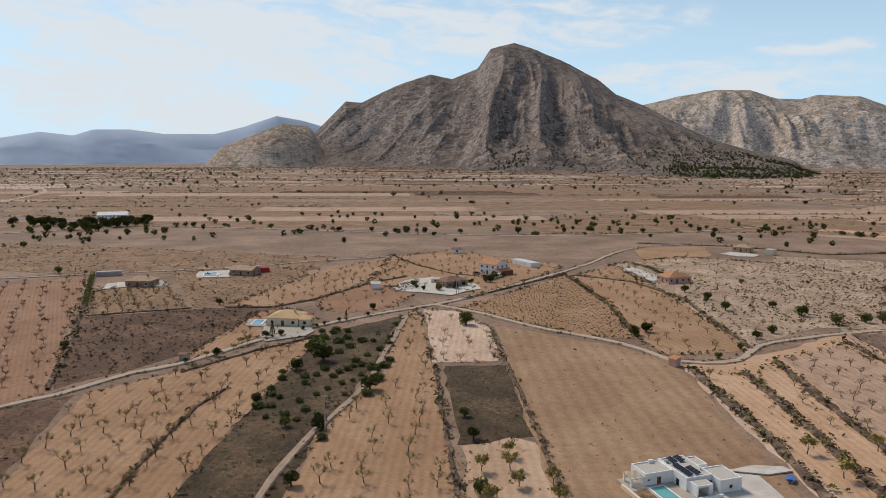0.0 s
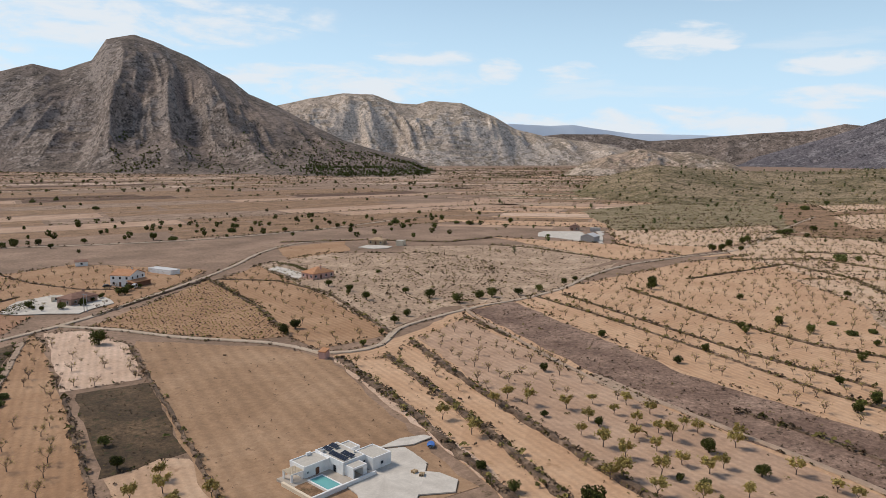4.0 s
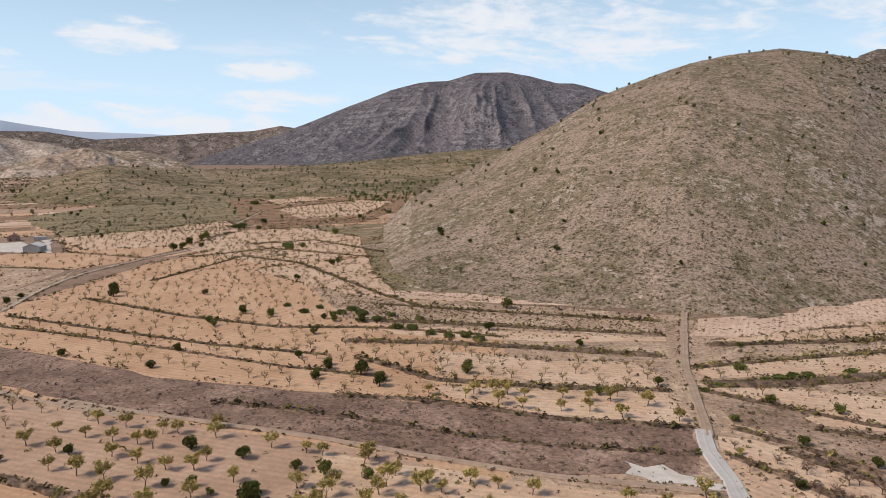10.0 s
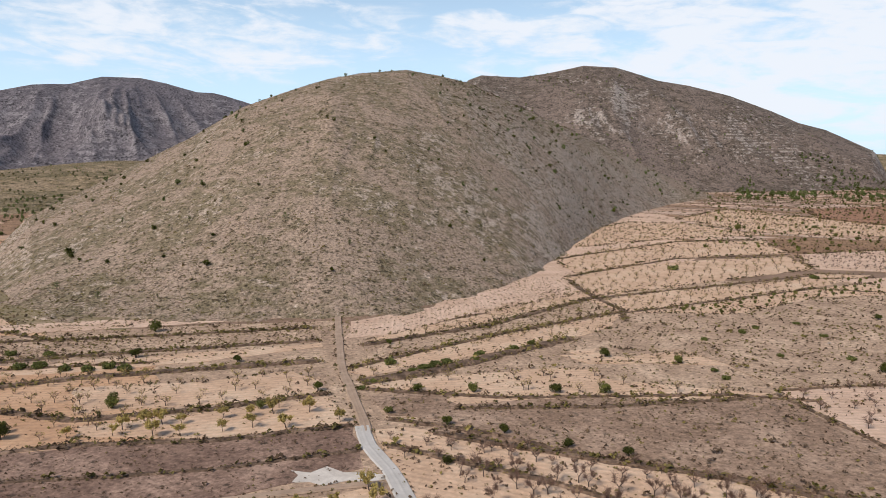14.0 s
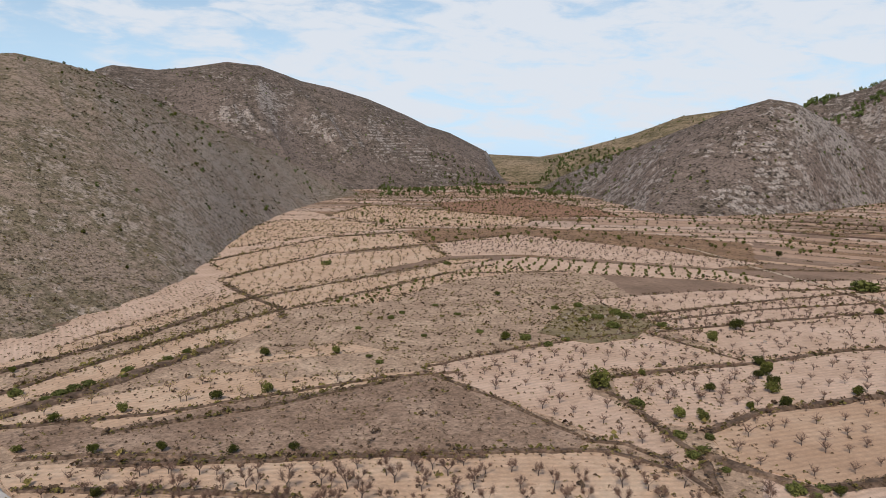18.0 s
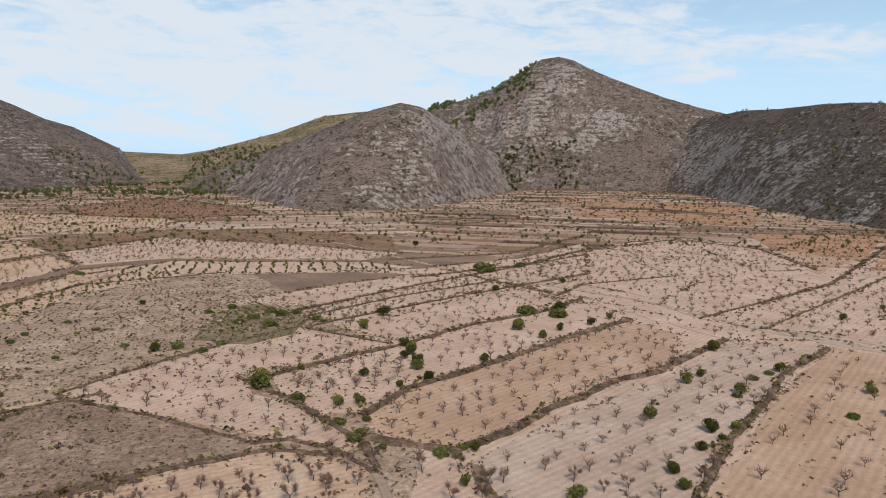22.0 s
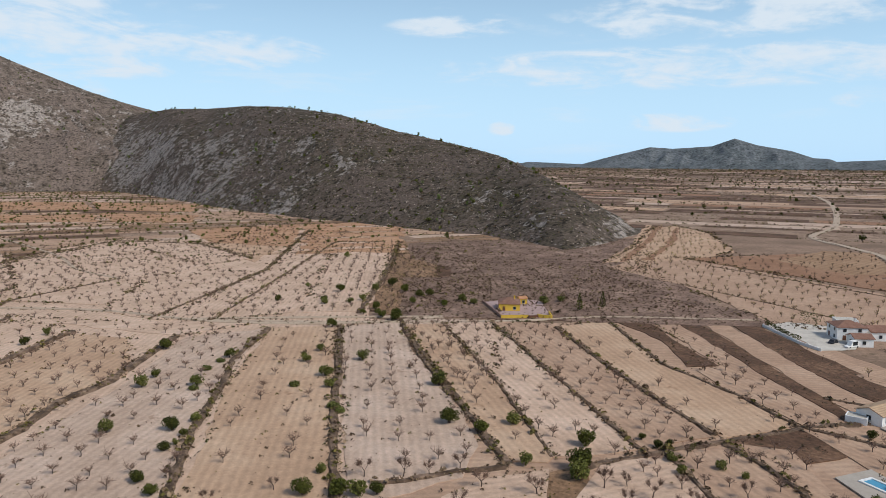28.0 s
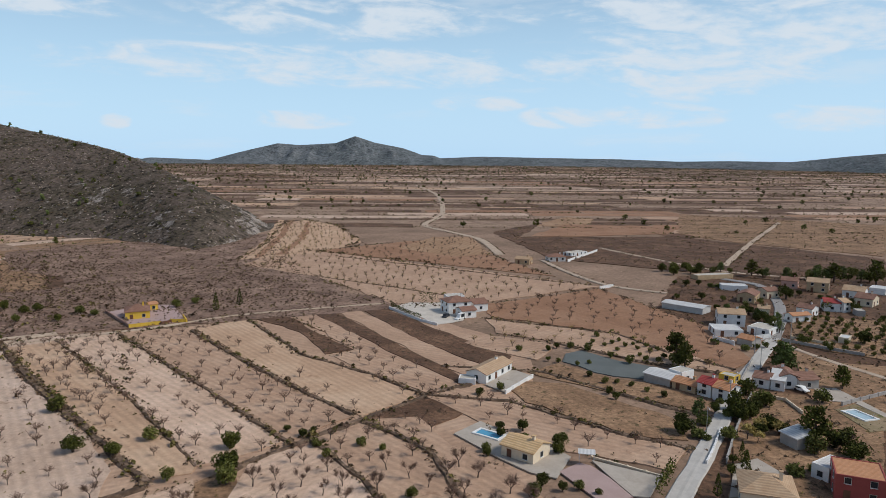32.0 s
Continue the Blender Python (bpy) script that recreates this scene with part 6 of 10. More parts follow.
field("P", [(-34.6, -124.3), (-42.8, -128.8), (-60.0, -131.2), (-54.0, -117.7), (-48.6, -103.4), (-30.4, -109.6)], rows=("bare", -177, 7.0, 7.0, -37.5, -126.7))
field("M", [(-59.3, -129.5), (-68.9, -130.3), (-62.7, -114.7), (-55.9, -100.9), (-48.6, -103.4)])
field("V", [(-119, -518), (-157, -530), (-304, -505), (-266, -418), (-231.7, -357.8), (-178.3, -356.2), (-117.7, -397.3), (-104, -437)])
field("Z", [(-54, -671), (-143, -633), (-139, -608), (-52, -645)])
field("Z", [(-52, -621), (-133, -587), (-129, -566), (-50, -599)])
field("Z", [(-50, -578), (-123, -547), (-121, -528), (-48, -559)])
field("Z", [(-48, -541), (-115, -512), (-113, -496), (-46, -524)])
field("Z", [(-46, -508), (-108, -481), (-106, -467), (-45, -493)])
field("P", [(-61.1, -118.9), (-74.2, -132.4), (-85.6, -129.0), (-91.4, -120.1), (-84.3, -96.8), (-77.1, -82.7), (-52.4, -106.4)], rows=("bare", -171, 6.5, 6.0, -66.6, -118.1))
field("N", [(-89.7, -134.0), (-101.8, -129.2), (-109.1, -121.3), (-95.9, -85.6), (-88.1, -72.1), (-78.5, -81.4), (-86.2, -113.3)], rows=("bare", 89, 6.5, 6.5, -91.5, -128.6))
field("N", [(-105.2, -132.5), (-116.6, -125.4), (-109.8, -106.8), (-109.2, -91.3), (-104.5, -77.4), (-95.1, -65.4), (-86.0, -74.1), (-101.8, -102.3)], rows=("bare", 84, 6.5, 6.5, -106.6, -128.7))
field("N", [(-128.1, -136.6), (-138.3, -134.8), (-142.0, -117.3), (-143.5, -83.9), (-147.8, -69.9), (-133.8, -66.0), (-125.8, -87.4), (-124.6, -111.6)], rows=("bare", 102, 6.8, 6.5, -129.3, -132.3))
field("M", [(-153.8, -131.4), (-164.9, -115.4), (-161.8, -79.1), (-151.5, -71.7), (-144.1, -84.3), (-144.7, -113.6)])
field("N", [(-175.7, -166.0), (-190.6, -166.1), (-198.5, -142.9), (-177.0, -134.9), (-176.4, -146.1)], rows=("leafy", 109, 9.0, 9.0, -178.8, -166.2))
field("W", [(-191.1, -133.4), (-197.7, -131.9), (-197.0, -116.4), (-198.9, -104.6), (-197.0, -98.5), (-188.0, -98.7), (-183.7, -102.7), (-181.2, -108.7), (-180.1, -115.8), (-183.1, -128.4)], label="dry reservoir basin lined with dark sheet")
field("R", [(-229.6, -203.6), (-299.1, -191.0), (-264.3, -122.0), (-229.2, -86.3), (-214.7, -87.5), (-215.2, -106.4), (-227.8, -137.5), (-213.2, -185.9)], rows=("bare", 124, 8.0, 8.0, -228.8, -196.4))
field("N", [(-209.3, -185.5), (-225.6, -137.3), (-214.7, -87.5), (-209.4, -86.9), (-199.6, -113.9), (-199.7, -143.8), (-195.3, -167.4)], rows=("leafy", 99, 9.0, 8.0, -205.4, -176.1))
field("M", [(-165.0, -129.9), (-179.1, -128.8), (-179.0, -109.3), (-182.8, -98.5), (-191.2, -83.9), (-170.7, -75.9), (-168.2, -98.9)])
field("V", [(-207.0, -373.0), (-242.9, -387.8), (-201.3, -263.5), (-214.4, -209.5), (-192.5, -224.8), (-112.1, -258.0), (-77.6, -273.5), (-61.4, -279.9), (-82.6, -370.4), (-159.1, -363.7)])
field("V", [(-133, -438), (-209.9, -384.9), (-198.2, -306.3), (-197.0, -249.6), (-161.1, -258.0), (-124.3, -269.9), (-93.5, -327.0)])
field("N", [(-207.0, -373.0), (-265, -423), (-274.2, -395.8), (-291.2, -284.9), (-302.1, -213.5), (-304.3, -194.4), (-234.1, -207.6), (-200.3, -230.1), (-216.4, -312.7)], rows=("pale", 110, 8.0, 7.5, -217.5, -378.4))
field("O", [(-213.3, -391.1), (-273, -458), (-366, -578), (-396, -590), (-388, -525), (-326, -413), (-269.4, -389.0)], rows=("pale", -149, 9.0, 9.0, -236.2, -410.6))
field("R", [(-274.2, -395.8), (-345.0, -396.5), (-414, -386), (-350.5, -311.7), (-311.9, -227.9), (-298.8, -292.4)], rows=("bare", 104, 9.0, 9.0, -285.6, -386.0))
field("B", [(-324.0, -372.3), (-393, -404), (-414, -386), (-353.4, -309.2), (-324.1, -317.2)])
field("B", [(-526, -412), (-628, -446), (-635, -415), (-577, -384), (-534, -392)])
field("R", [(-459, -359), (-560, -398), (-630, -313), (-558, -292), (-474, -336)])
field("D", [(-453, -397), (-557, -422), (-445, -360), (-546, -275), (-529, -122), (-475, -109), (-392.2, -133.1), (-381.7, -191.5), (-363.7, -266.2)])
field("M", [(-763, -386), (-801, -187), (-544, -126), (-544, -228), (-566, -286)])
field("M", [(-251.7, -83.8), (-242.9, -53.3), (-181.8, -38.6), (-180.7, -48.7), (-210.1, -66.1)])
field("B", [(-242.8, -73.7), (-253.0, -55.7), (-249.8, -35.8), (-226.4, -31.9), (-241.0, -52.8), (-240.7, -71.4)])
field("M", [(-195.9, -79.5), (-204.9, -64.4), (-185.5, -39.5), (-134.8, -27.3), (-115.3, -46.0), (-153.3, -61.3)])
field("M", [(-306.8, -103.2), (-324.9, -73.0), (-314.3, -46.5), (-263.3, -38.1), (-260.3, -57.5), (-259.5, -86.5)], rows=("olive_row", 48, 6.0, 5.0, -303.1, -99.7))
field("O", [(-376, -607), (-379, -600), (-286, -471), (-221, -394), (-215, -394), (-281, -473)], label="narrow orange terrace curving round the foot of the ridge")
field("R", [(-380, -596), (-383, -590), (-294, -469), (-231, -394), (-225, -394), (-289, -471)], label="narrow orange terrace curving round the foot of the ridge")
field("O", [(-384, -586), (-386, -580), (-302, -466), (-241, -394), (-234, -394), (-297, -468)], label="narrow orange terrace curving round the foot of the ridge")
field("R", [(-388, -576), (-390, -570), (-311, -463), (-251, -395), (-244, -395), (-305, -465)], label="narrow orange terrace curving round the foot of the ridge")
field("O", [(-392, -567), (-394, -560), (-319, -460), (-262, -395), (-255, -395), (-314, -462)], label="narrow orange terrace curving round the foot of the ridge")
field("Z", [(44, -661), (-54, -691), (-35, -520), (24, -562)], label="orange terrace of bare soil below the ridge")
field("Z", [(201, -1090), (56, -1003), (54, -874), (165, -939)], label="orange terrace of bare soil below the ridge")
field("Z", [(155, -878), (45, -822), (47, -732), (122, -764)], label="orange terrace of bare soil below the ridge")
field("Z", [(366, -1126), (209, -1088), (173, -938), (305, -964)], label="orange terrace of bare soil below the ridge")
field("Z", [(271, -880), (158, -858), (134, -762), (227, -779)], label="orange terrace of bare soil below the ridge")
field("Z", [(-59, -692), (-157, -700), (-150, -669), (-56, -661)], label="narrow orange terrace between dark banks")
field("Z", [(-54, -641), (-144, -648), (-138, -622), (-51, -614)], label="narrow orange terrace between dark banks")
field("Z", [(-48, -596), (-133, -604), (-128, -581), (-46, -573)], label="narrow orange terrace between dark banks")
field("Z", [(-44, -558), (-124, -565), (-119, -544), (-42, -537)], label="narrow orange terrace between dark banks")
field("Z", [(-40, -524), (-115, -530), (-111, -512), (-38, -506)], label="narrow orange terrace between dark banks")
field("Z", [(-37, -493), (-108, -500), (-104, -484), (-35, -477)], label="narrow orange terrace between dark banks")
field("G", [(219, -219), (217, -240), (178, -228), (168, -204), (172, -184), (194, -181)], label="weedy green knoll among the terraces")
road("dirt_road", "pale compacted dirt road between the fields", DIRT_ROAD, [(-119.6, 159.8), (-113.6, 175.9), (-104.3, 185.5), (-92.7, 204.6), (-81.2, 214.4), (-65.4, 240.7), (-47.9, 263.7), (-21.9, 288.3), (-3.4, 303.0), (11.9, 319.2), (42.2, 358.6), (68.1, 392.5), (89, 424), (115, 469), (148, 505), (191, 512)], 2.6)
road("dirt_road", "winding pale dirt road between the orchards", DIRT_ROAD, [(-3.4, 303.0), (15.4, 286.7), (35.5, 263.0), (61.8, 239.9), (72.8, 219.0), (72.6, 220.0), (81.7, 216.6), (94.1, 219.8), (107.8, 236.6), (123.2, 245.3), (154.8, 256.7), (181.2, 261.4), (213.1, 273.4), (250.6, 296.1), (292.8, 314.0), (347.3, 322.6), (411, 331), (556, 404), (687, 465)], 2.4)
road("farm_track", "rutted farm track through dark scrub", TRACK, [(-35.1, 118.0), (-34.6, 131.9), (-31.0, 157.1), (-22.5, 190.9), (-18.1, 238.2), (-14.5, 281.2)], 1.7)
road("farm_track", "straight rutted farm track between orchard and fallow", TRACK, [(150.4, 260.7), (144.7, 242.2), (140.5, 210.2), (134.6, 170.2), (132.6, 130.8), (136.5, 159.3), (136.1, 132.3), (136.6, 108.2), (137.1, 85.8), (136.0, 51.0), (135.7, 26.4), (138.2, 4.2), (138.9, -5.4)], 1.7)
road("dirt_path", "pale dirt path climbing to the hill", TRACK, [(325.8, 5.4), (261.5, 3.8), (224.2, 2.6), (195.6, -0.7), (173.2, -3.3), (167.4, -3.6)], 2.7)
road("concrete_lane", "pale concrete lane ending at a dirt path", CONCRETE, [(170.9, -2.6), (158.6, -3.9), (145.1, -8.0), (131.3, -10.4), (119.1, -11.4), (108.3, -11.2)], 3.8)
road("farm_track", "short pale track between field banks", TRACK, [(62.1, -102.4), (74.4, -116.8), (81.1, -120.8), (94.2, -123.5)], 2.2)
road("farm_track", "narrow track across the orchards", DIRT_ROAD, [(-77.1, -273.8), (-37.8, -272.9), (12.4, -290.2), (66.3, -326.6), (154.3, -356.3), (232.6, -394.8), (303, -437), (356, -456)], 2.3)
road("dirt_road", "narrow pale lane past the yellow house", DIRT_ROAD, [(-65.3, -274.1), (-77.4, -274.7), (20.3, -296.1), (-31.6, -276.9), (-96.1, -260.7), (-144.0, -255.6), (-197.9, -234.6)], 2.2)
road("farm_track", "pale track climbing to the terraces", DIRT_ROAD, [(63, -406), (91, -445), (118, -514), (181, -627), (251, -735), (319, -848)], 2.3)
road("village_street", "pale concrete street through the village", CONCRETE, [(-99.3, -52.0), (-122.1, -58.8), (-163.5, -69.8), (-194.9, -79.0), (-229.2, -86.3), (-262.8, -94.0)], 4.8)
road("village_street", "grey asphalt village street", ASPHALT, [(-259.2, -93.0), (-292.6, -102.5), (-326.7, -115.4), (-351.1, -128.6), (-369.9, -142.0), (-373.4, -161.3)], 5.0)
road("dirt_road", "pale lane leaving the village", DIRT_ROAD, [(-259.3, -91.9), (-247.7, -73.6), (-238.4, -52.2), (-229.1, -32.4)], 2.5)
road("dirt_road", "pale lane across the plain", DIRT_ROAD, [(-313.5, -162.4), (-310.0, -191.4), (-326.7, -227.2), (-354.4, -267.9)], 3.2)
road("dirt_road", "far winding pale road on the plain", DIRT_ROAD, [(-1038, -1128), (-817, -837), (-561, -565), (-456, -483), (-427, -418), (-407, -368), (-353.6, -302.0)], 6.5)
road("dirt_road", "far pale farm road", DIRT_ROAD, [(-419, -181), (-554, -219), (-746, -269)], 4.3)
road("dirt_road", "far pale farm road", DIRT_ROAD, [(-434, -278), (-406, -204), (-399.2, -163.0), (-413, -126)], 3.6)
road("dirt_road", "far pale road on the plain", DIRT_ROAD, [(-1837, 2760), (-1226, 1980), (-863, 1486), (-682, 1223), (-611, 1036), (-582, 868)], 6.5)
road("farm_track", "pale track across the open plain", DIRT_ROAD, [(-374, 555), (-316, 598), (-269, 632), (-180, 620), (-87, 595), (7, 572), (98, 567), (197, 594), (290, 643)], 3.6)
road("farm_track", "pale track along the fields", DIRT_ROAD, [(-243.6, 358.7), (-192.0, 376.7), (-151.8, 390.4), (-115, 403), (-77, 427), (-30, 448)], 2.5)
bank([(-62.8, 123.9), (-63.6, 143.2), (-63.7, 176.4), (-60.0, 190.6)], 1.4, 0.5, 0.20, 0.8)
bank([(-78.1, 205.8), (-62.4, 229.3), (-43.5, 250.2)], 1.1, 0.4, 0.40, 0.6)
bank([(-2.3, 212.2), (0.9, 162.4), (3.4, 124.3)], 1.4, 0.5, 0.30, 0.8)
bank([(17.9, 261.0), (20.6, 206.8), (22.5, 157.5), (23.8, 124.4)], 1.4, 0.5, 0.15, 0.6)
bank([(-186.4, 371.5), (-154.2, 300.9), (-124.5, 230.0), (-109.1, 190.1)], 2.2, 0.6, 0.50, 0.8)
bank([(-91.9, 296.1), (-72.8, 296.4), (-56.8, 314.3), (-38.0, 352.5), (-19.2, 374.4)], 1.8, 0.6, 0.30, 0.8)
bank([(-143.5, 279.5), (-105.8, 294.8)], 1.1, 0.4, 0.30, 0.5)
bank([(9.2, 315.3), (41.6, 353.8), (66.5, 383.1)], 1.8, 0.6, 0.30, 0.8)
bank([(66.2, 381.2), (72.3, 304.1), (70.1, 245.2)], 1.4, 0.5, 0.30, 0.6)
bank([(-35, 460), (-15, 413), (5.0, 383.8), (19.9, 375.0)], 1.4, 0.5, 0.40, 0.6)
bank([(72.0, 379.5), (97.3, 359.5), (109.0, 316.8), (104.2, 233.9)], 1.4, 0.5, 0.40, 0.5)
bank([(76.0, 211.6), (75.5, 158.2), (73.1, 118.6), (72.0, 101.5), (70.4, 80.7)], 2.2, 0.8, 0.25, 1.0)
bank([(90.7, 206.0), (89.0, 175.4), (86.0, 139.0), (80.8, 98.2), (75.1, 76.4)], 2.2, 0.7, 0.25, 1.1)
bank([(105.4, 218.7), (101.2, 181.3), (97.4, 136.7), (95.3, 85.6), (88.5, 66.4)], 2.2, 0.8, 0.20, 1.0)
bank([(141.4, 245.2), (139.1, 208.2)], 1.4, 0.5, 0.20, 0.8)
bank([(204.2, 262.0), (198.4, 196.1), (195.7, 151.6), (197.5, 113.1)], 1.4, 0.5, 0.40, 0.9)
bank([(241.0, 258.4), (227.1, 191.1), (224.3, 147.5), (236.1, 109.8), (238.5, 64.0)], 1.6, 0.5, 0.50, 1.0)
bank([(287.5, 262.6), (376.7, 270.7), (362.7, 221.1), (294.3, 137.7), (271.2, 104.9)], 1.6, 0.5, 0.50, 0.8)
bank([(190.3, 265.4), (190.1, 224.7), (186.8, 170.3), (182.0, 119.2), (182.7, 84.1)], 1.3, 0.4, 0.30, 0.6)
bank([(362.7, 301.2), (413, 274), (399.1, 188.1)], 1.4, 0.5, 0.60, 1.0)
bank([(427, 303), (464, 270), (417, 186)], 1.4, 0.5, 0.60, 0.8)
bank([(143, 520), (206, 503), (252, 462), (295, 469)], 1.4, 0.5, 0.60, 0.8)
bank([(273, 434), (289, 403), (300.6, 332.9)], 1.4, 0.5, 0.50, 0.8)
bank([(215.1, 113.2), (223.4, 83.2), (228.2, 44.8), (232.3, 10.1)], 3.4, 0.8, 0.40, 1.8)
bank([(198.9, 100.9), (185.6, 69.3), (189.5, 37.1), (198.0, 6.8)], 2.5, 0.6, 0.40, 1.4)
bank([(164.8, 90.6), (168.9, 63.1), (166.7, 32.6), (172.0, 0.4)], 2.0, 0.5, 0.10, 0.9)
bank([(243.7, 123.1), (250.1, 93.1), (254.7, 50.1), (259.4, 11.5)], 2.8, 0.6, 0.50, 1.5)
bank([(274.2, 127.7), (275.5, 77.8), (280.5, 14.7)], 2.2, 0.5, 0.50, 1.4)
bank([(149.5, 118.0), (151.2, 83.3), (149.6, 56.0), (150.5, 29.4), (156.0, -1.0)], 1.3, 0.4, 0.00, 0.7)
bank([(250.3, -4.3), (273.1, -54.0), (323.4, -116.2)], 2.8, 0.7, 0.30, 1.7)
bank([(222.5, -0.1), (240.6, -27.6), (262.4, -60.7), (291.6, -117.7)], 2.2, 0.5, 0.50, 1.4)
bank([(206.7, -3.3), (216.4, -28.3), (232.9, -53.9), (248.6, -81.0)], 4.5, 0.9, 0.30, 2.1)
bank([(200.3, -3.2), (186.8, -43.4), (180.2, -104.7), (171.4, -125.9)], 1.8, 0.5, 0.15, 0.9)
bank([(175.4, -9.8), (163.4, -31.0), (149.0, -47.7), (130.4, -75.9), (117.5, -93.5)], 1.7, 0.5, 0.20, 0.9)
bank([(157.9, -8.8), (148.1, -21.8), (135.7, -38.8), (124.1, -51.1)], 2.2, 0.5, 0.30, 1.1)
bank([(368.6, -119.5), (335.1, -117.5), (293.9, -118.6), (272.3, -112.4)], 3.4, 0.6, 0.20, 1.1)
bank([(180.5, -28.8), (175.9, -65.2), (176.6, -115.0)], 1.8, 0.5, 0.20, 1.0)
bank([(178.4, -118.2), (141.4, -120.7), (110.7, -119.0), (103.8, -125.2), (86.7, -123.7)], 1.8, 0.4, 0.20, 0.9)
bank([(163.9, -19.9), (143.8, -52.7), (129.4, -79.4), (113.3, -104.9), (103.1, -118.4)], 2.2, 0.6, 0.10, 1.0)
bank([(103.1, -118.4), (87.2, -122.3), (76.2, -118.5)], 2.8, 0.5, 0.20, 1.4)
bank([(181.8, -120.5), (182.2, -163.4), (172.7, -214.1), (127.0, -208.6)], 1.7, 0.4, 0.30, 0.9)
bank([(287.4, -115.6), (329.5, -234.9), (293.2, -299.1)], 1.7, 0.4, 0.20, 0.9)
bank([(322.1, -115.6), (368.2, -262.7)], 1.8, 0.5, 0.40, 1.1)
bank([(386.0, -121.7), (447, -217), (454, -303)], 1.8, 0.5, 0.50, 1.4)
bank([(459, -139), (543, -264), (550, -343)], 1.8, 0.5, 0.50, 1.4)
bank([(146.6, -154.7), (122.0, -146.8), (87.4, -131.0), (77.6, -120.7)], 2.8, 0.5, 0.30, 1.4)
bank([(191.9, -239.6), (176.9, -314.1), (132, -468)], 2.2, 0.5, 0.40, 1.4)
bank([(169.8, -217.3), (142.8, -302.0), (108.7, -388.4)], 2.5, 0.6, 0.40, 1.5)
bank([(189.3, -335.6), (153, -401), (139, -493)], 2.8, 0.7, 0.50, 1.8)
bank([(237.4, -386.4), (179, -450), (167, -587)], 2.8, 0.7, 0.50, 1.8)
bank([(140.6, -161.5), (131.9, -190.6), (123.9, -208.6), (115.5, -247.0), (98.7, -282.3), (91.2, -317.4)], 2.5, 0.6, 0.30, 1.4)
bank([(97.9, -145.4), (97.7, -169.7), (91.1, -189.0), (82.3, -219.2), (72.8, -253.6), (61.5, -285.8)], 3.4, 0.9, 0.15, 1.6)
bank([(65.9, -139.9), (59.9, -154.0), (57.4, -170.3), (52.6, -183.6), (48.1, -202.2), (38.4, -217.6), (28.5, -254.0), (23.9, -268.8)], 3.4, 0.8, 0.20, 1.7)
bank([(59.9, -131.0), (53.5, -122.3), (41.9, -110.2)], 3.4, 0.6, 0.30, 1.4)
bank([(15.8, -114.4), (15.5, -144.6), (12.3, -176.5), (6.7, -206.6), (4.2, -231.4), (-8.8, -272.6)], 2.8, 0.7, 0.40, 1.8)
bank([(-14.6, -123.7), (-21.3, -179.0), (-27.8, -217.2), (-35.2, -269.6)], 2.8, 0.7, 0.50, 1.7)
bank([(-59.5, -271.5), (-55.3, -225.7), (-53.6, -179.9)], 2.5, 0.7, 0.30, 1.6)
bank([(89.2, -134.4), (77.9, -134.6), (65.2, -136.9)], 3.9, 0.7, 0.30, 1.7)
bank([(36.5, -301.7), (-12, -413), (-58, -638)], 2.0, 0.5, 0.30, 1.1)
bank([(12.6, -292.3), (-27, -413), (-68, -539)], 1.7, 0.4, 0.20, 0.8)
bank([(-46.0, -290.5), (-73.4, -376.2), (-114, -523)], 2.8, 0.6, 0.30, 1.5)
bank([(147.2, -339.9), (169.1, -286.0), (180.9, -229.7)], 2.2, 0.5, 0.40, 1.4)
bank([(186.9, -366.6), (103.7, -320.8), (102.0, -354.1), (63, -406)], 2.0, 0.4, 0.40, 1.1)
bank([(141, -489), (92, -590), (30, -553), (-6, -463)], 2.0, 0.5, 0.30, 1.1)
bank([(-51.7, -134.1), (-40.7, -134.6), (-30.0, -133.1), (-23.8, -133.4)], 2.5, 0.6, 0.30, 1.4)
bank([(-58.8, -266.0), (-55.6, -201.2), (-53.5, -155.8), (-52.8, -135.8)], 2.5, 0.6, 0.30, 1.4)
bank([(-74.7, -263.7), (-70.4, -192.2), (-63.6, -135.8)], 1.3, 0.3, 0.10, 0.6)
bank([(-93.9, -259.4), (-88.6, -190.1), (-85.5, -150.9), (-84.1, -134.7)], 2.0, 0.5, 0.20, 1.1)
bank([(-114.5, -244.6), (-108.7, -192.7), (-106.2, -160.2), (-105.5, -137.4)], 2.2, 0.6, 0.30, 1.4)
bank([(-139.5, -248.4), (-126.7, -192.0), (-129.7, -160.2), (-128.6, -136.3)], 1.7, 0.4, 0.30, 0.8)
bank([(-67.8, -129.5), (-84.0, -131.7), (-104.5, -133.3), (-129.5, -135.1), (-146.1, -133.6)], 2.8, 0.5, 0.30, 1.1)
bank([(-89.2, -133.1), (-84.6, -107.6), (-77.1, -82.7)], 2.2, 0.6, 0.40, 1.5)
bank([(-104.8, -131.9), (-104.0, -108.1), (-86.0, -74.1)], 2.5, 0.6, 0.20, 1.5)
bank([(-128.1, -136.6), (-141.4, -116.7), (-143.5, -83.9), (-147.0, -69.4)], 2.5, 0.6, 0.25, 1.4)
bank([(-151.6, -150.3), (-168.8, -126.4), (-168.2, -98.9), (-168.8, -75.1)], 2.2, 0.5, 0.20, 1.1)
bank([(-209.3, -185.5), (-226.3, -136.5), (-215.2, -106.4), (-214.1, -87.2)], 2.0, 0.5, 0.30, 1.0)
bank([(-199.7, -143.8), (-200.8, -108.6), (-207.7, -86.2)], 1.7, 0.5, 0.20, 0.9)
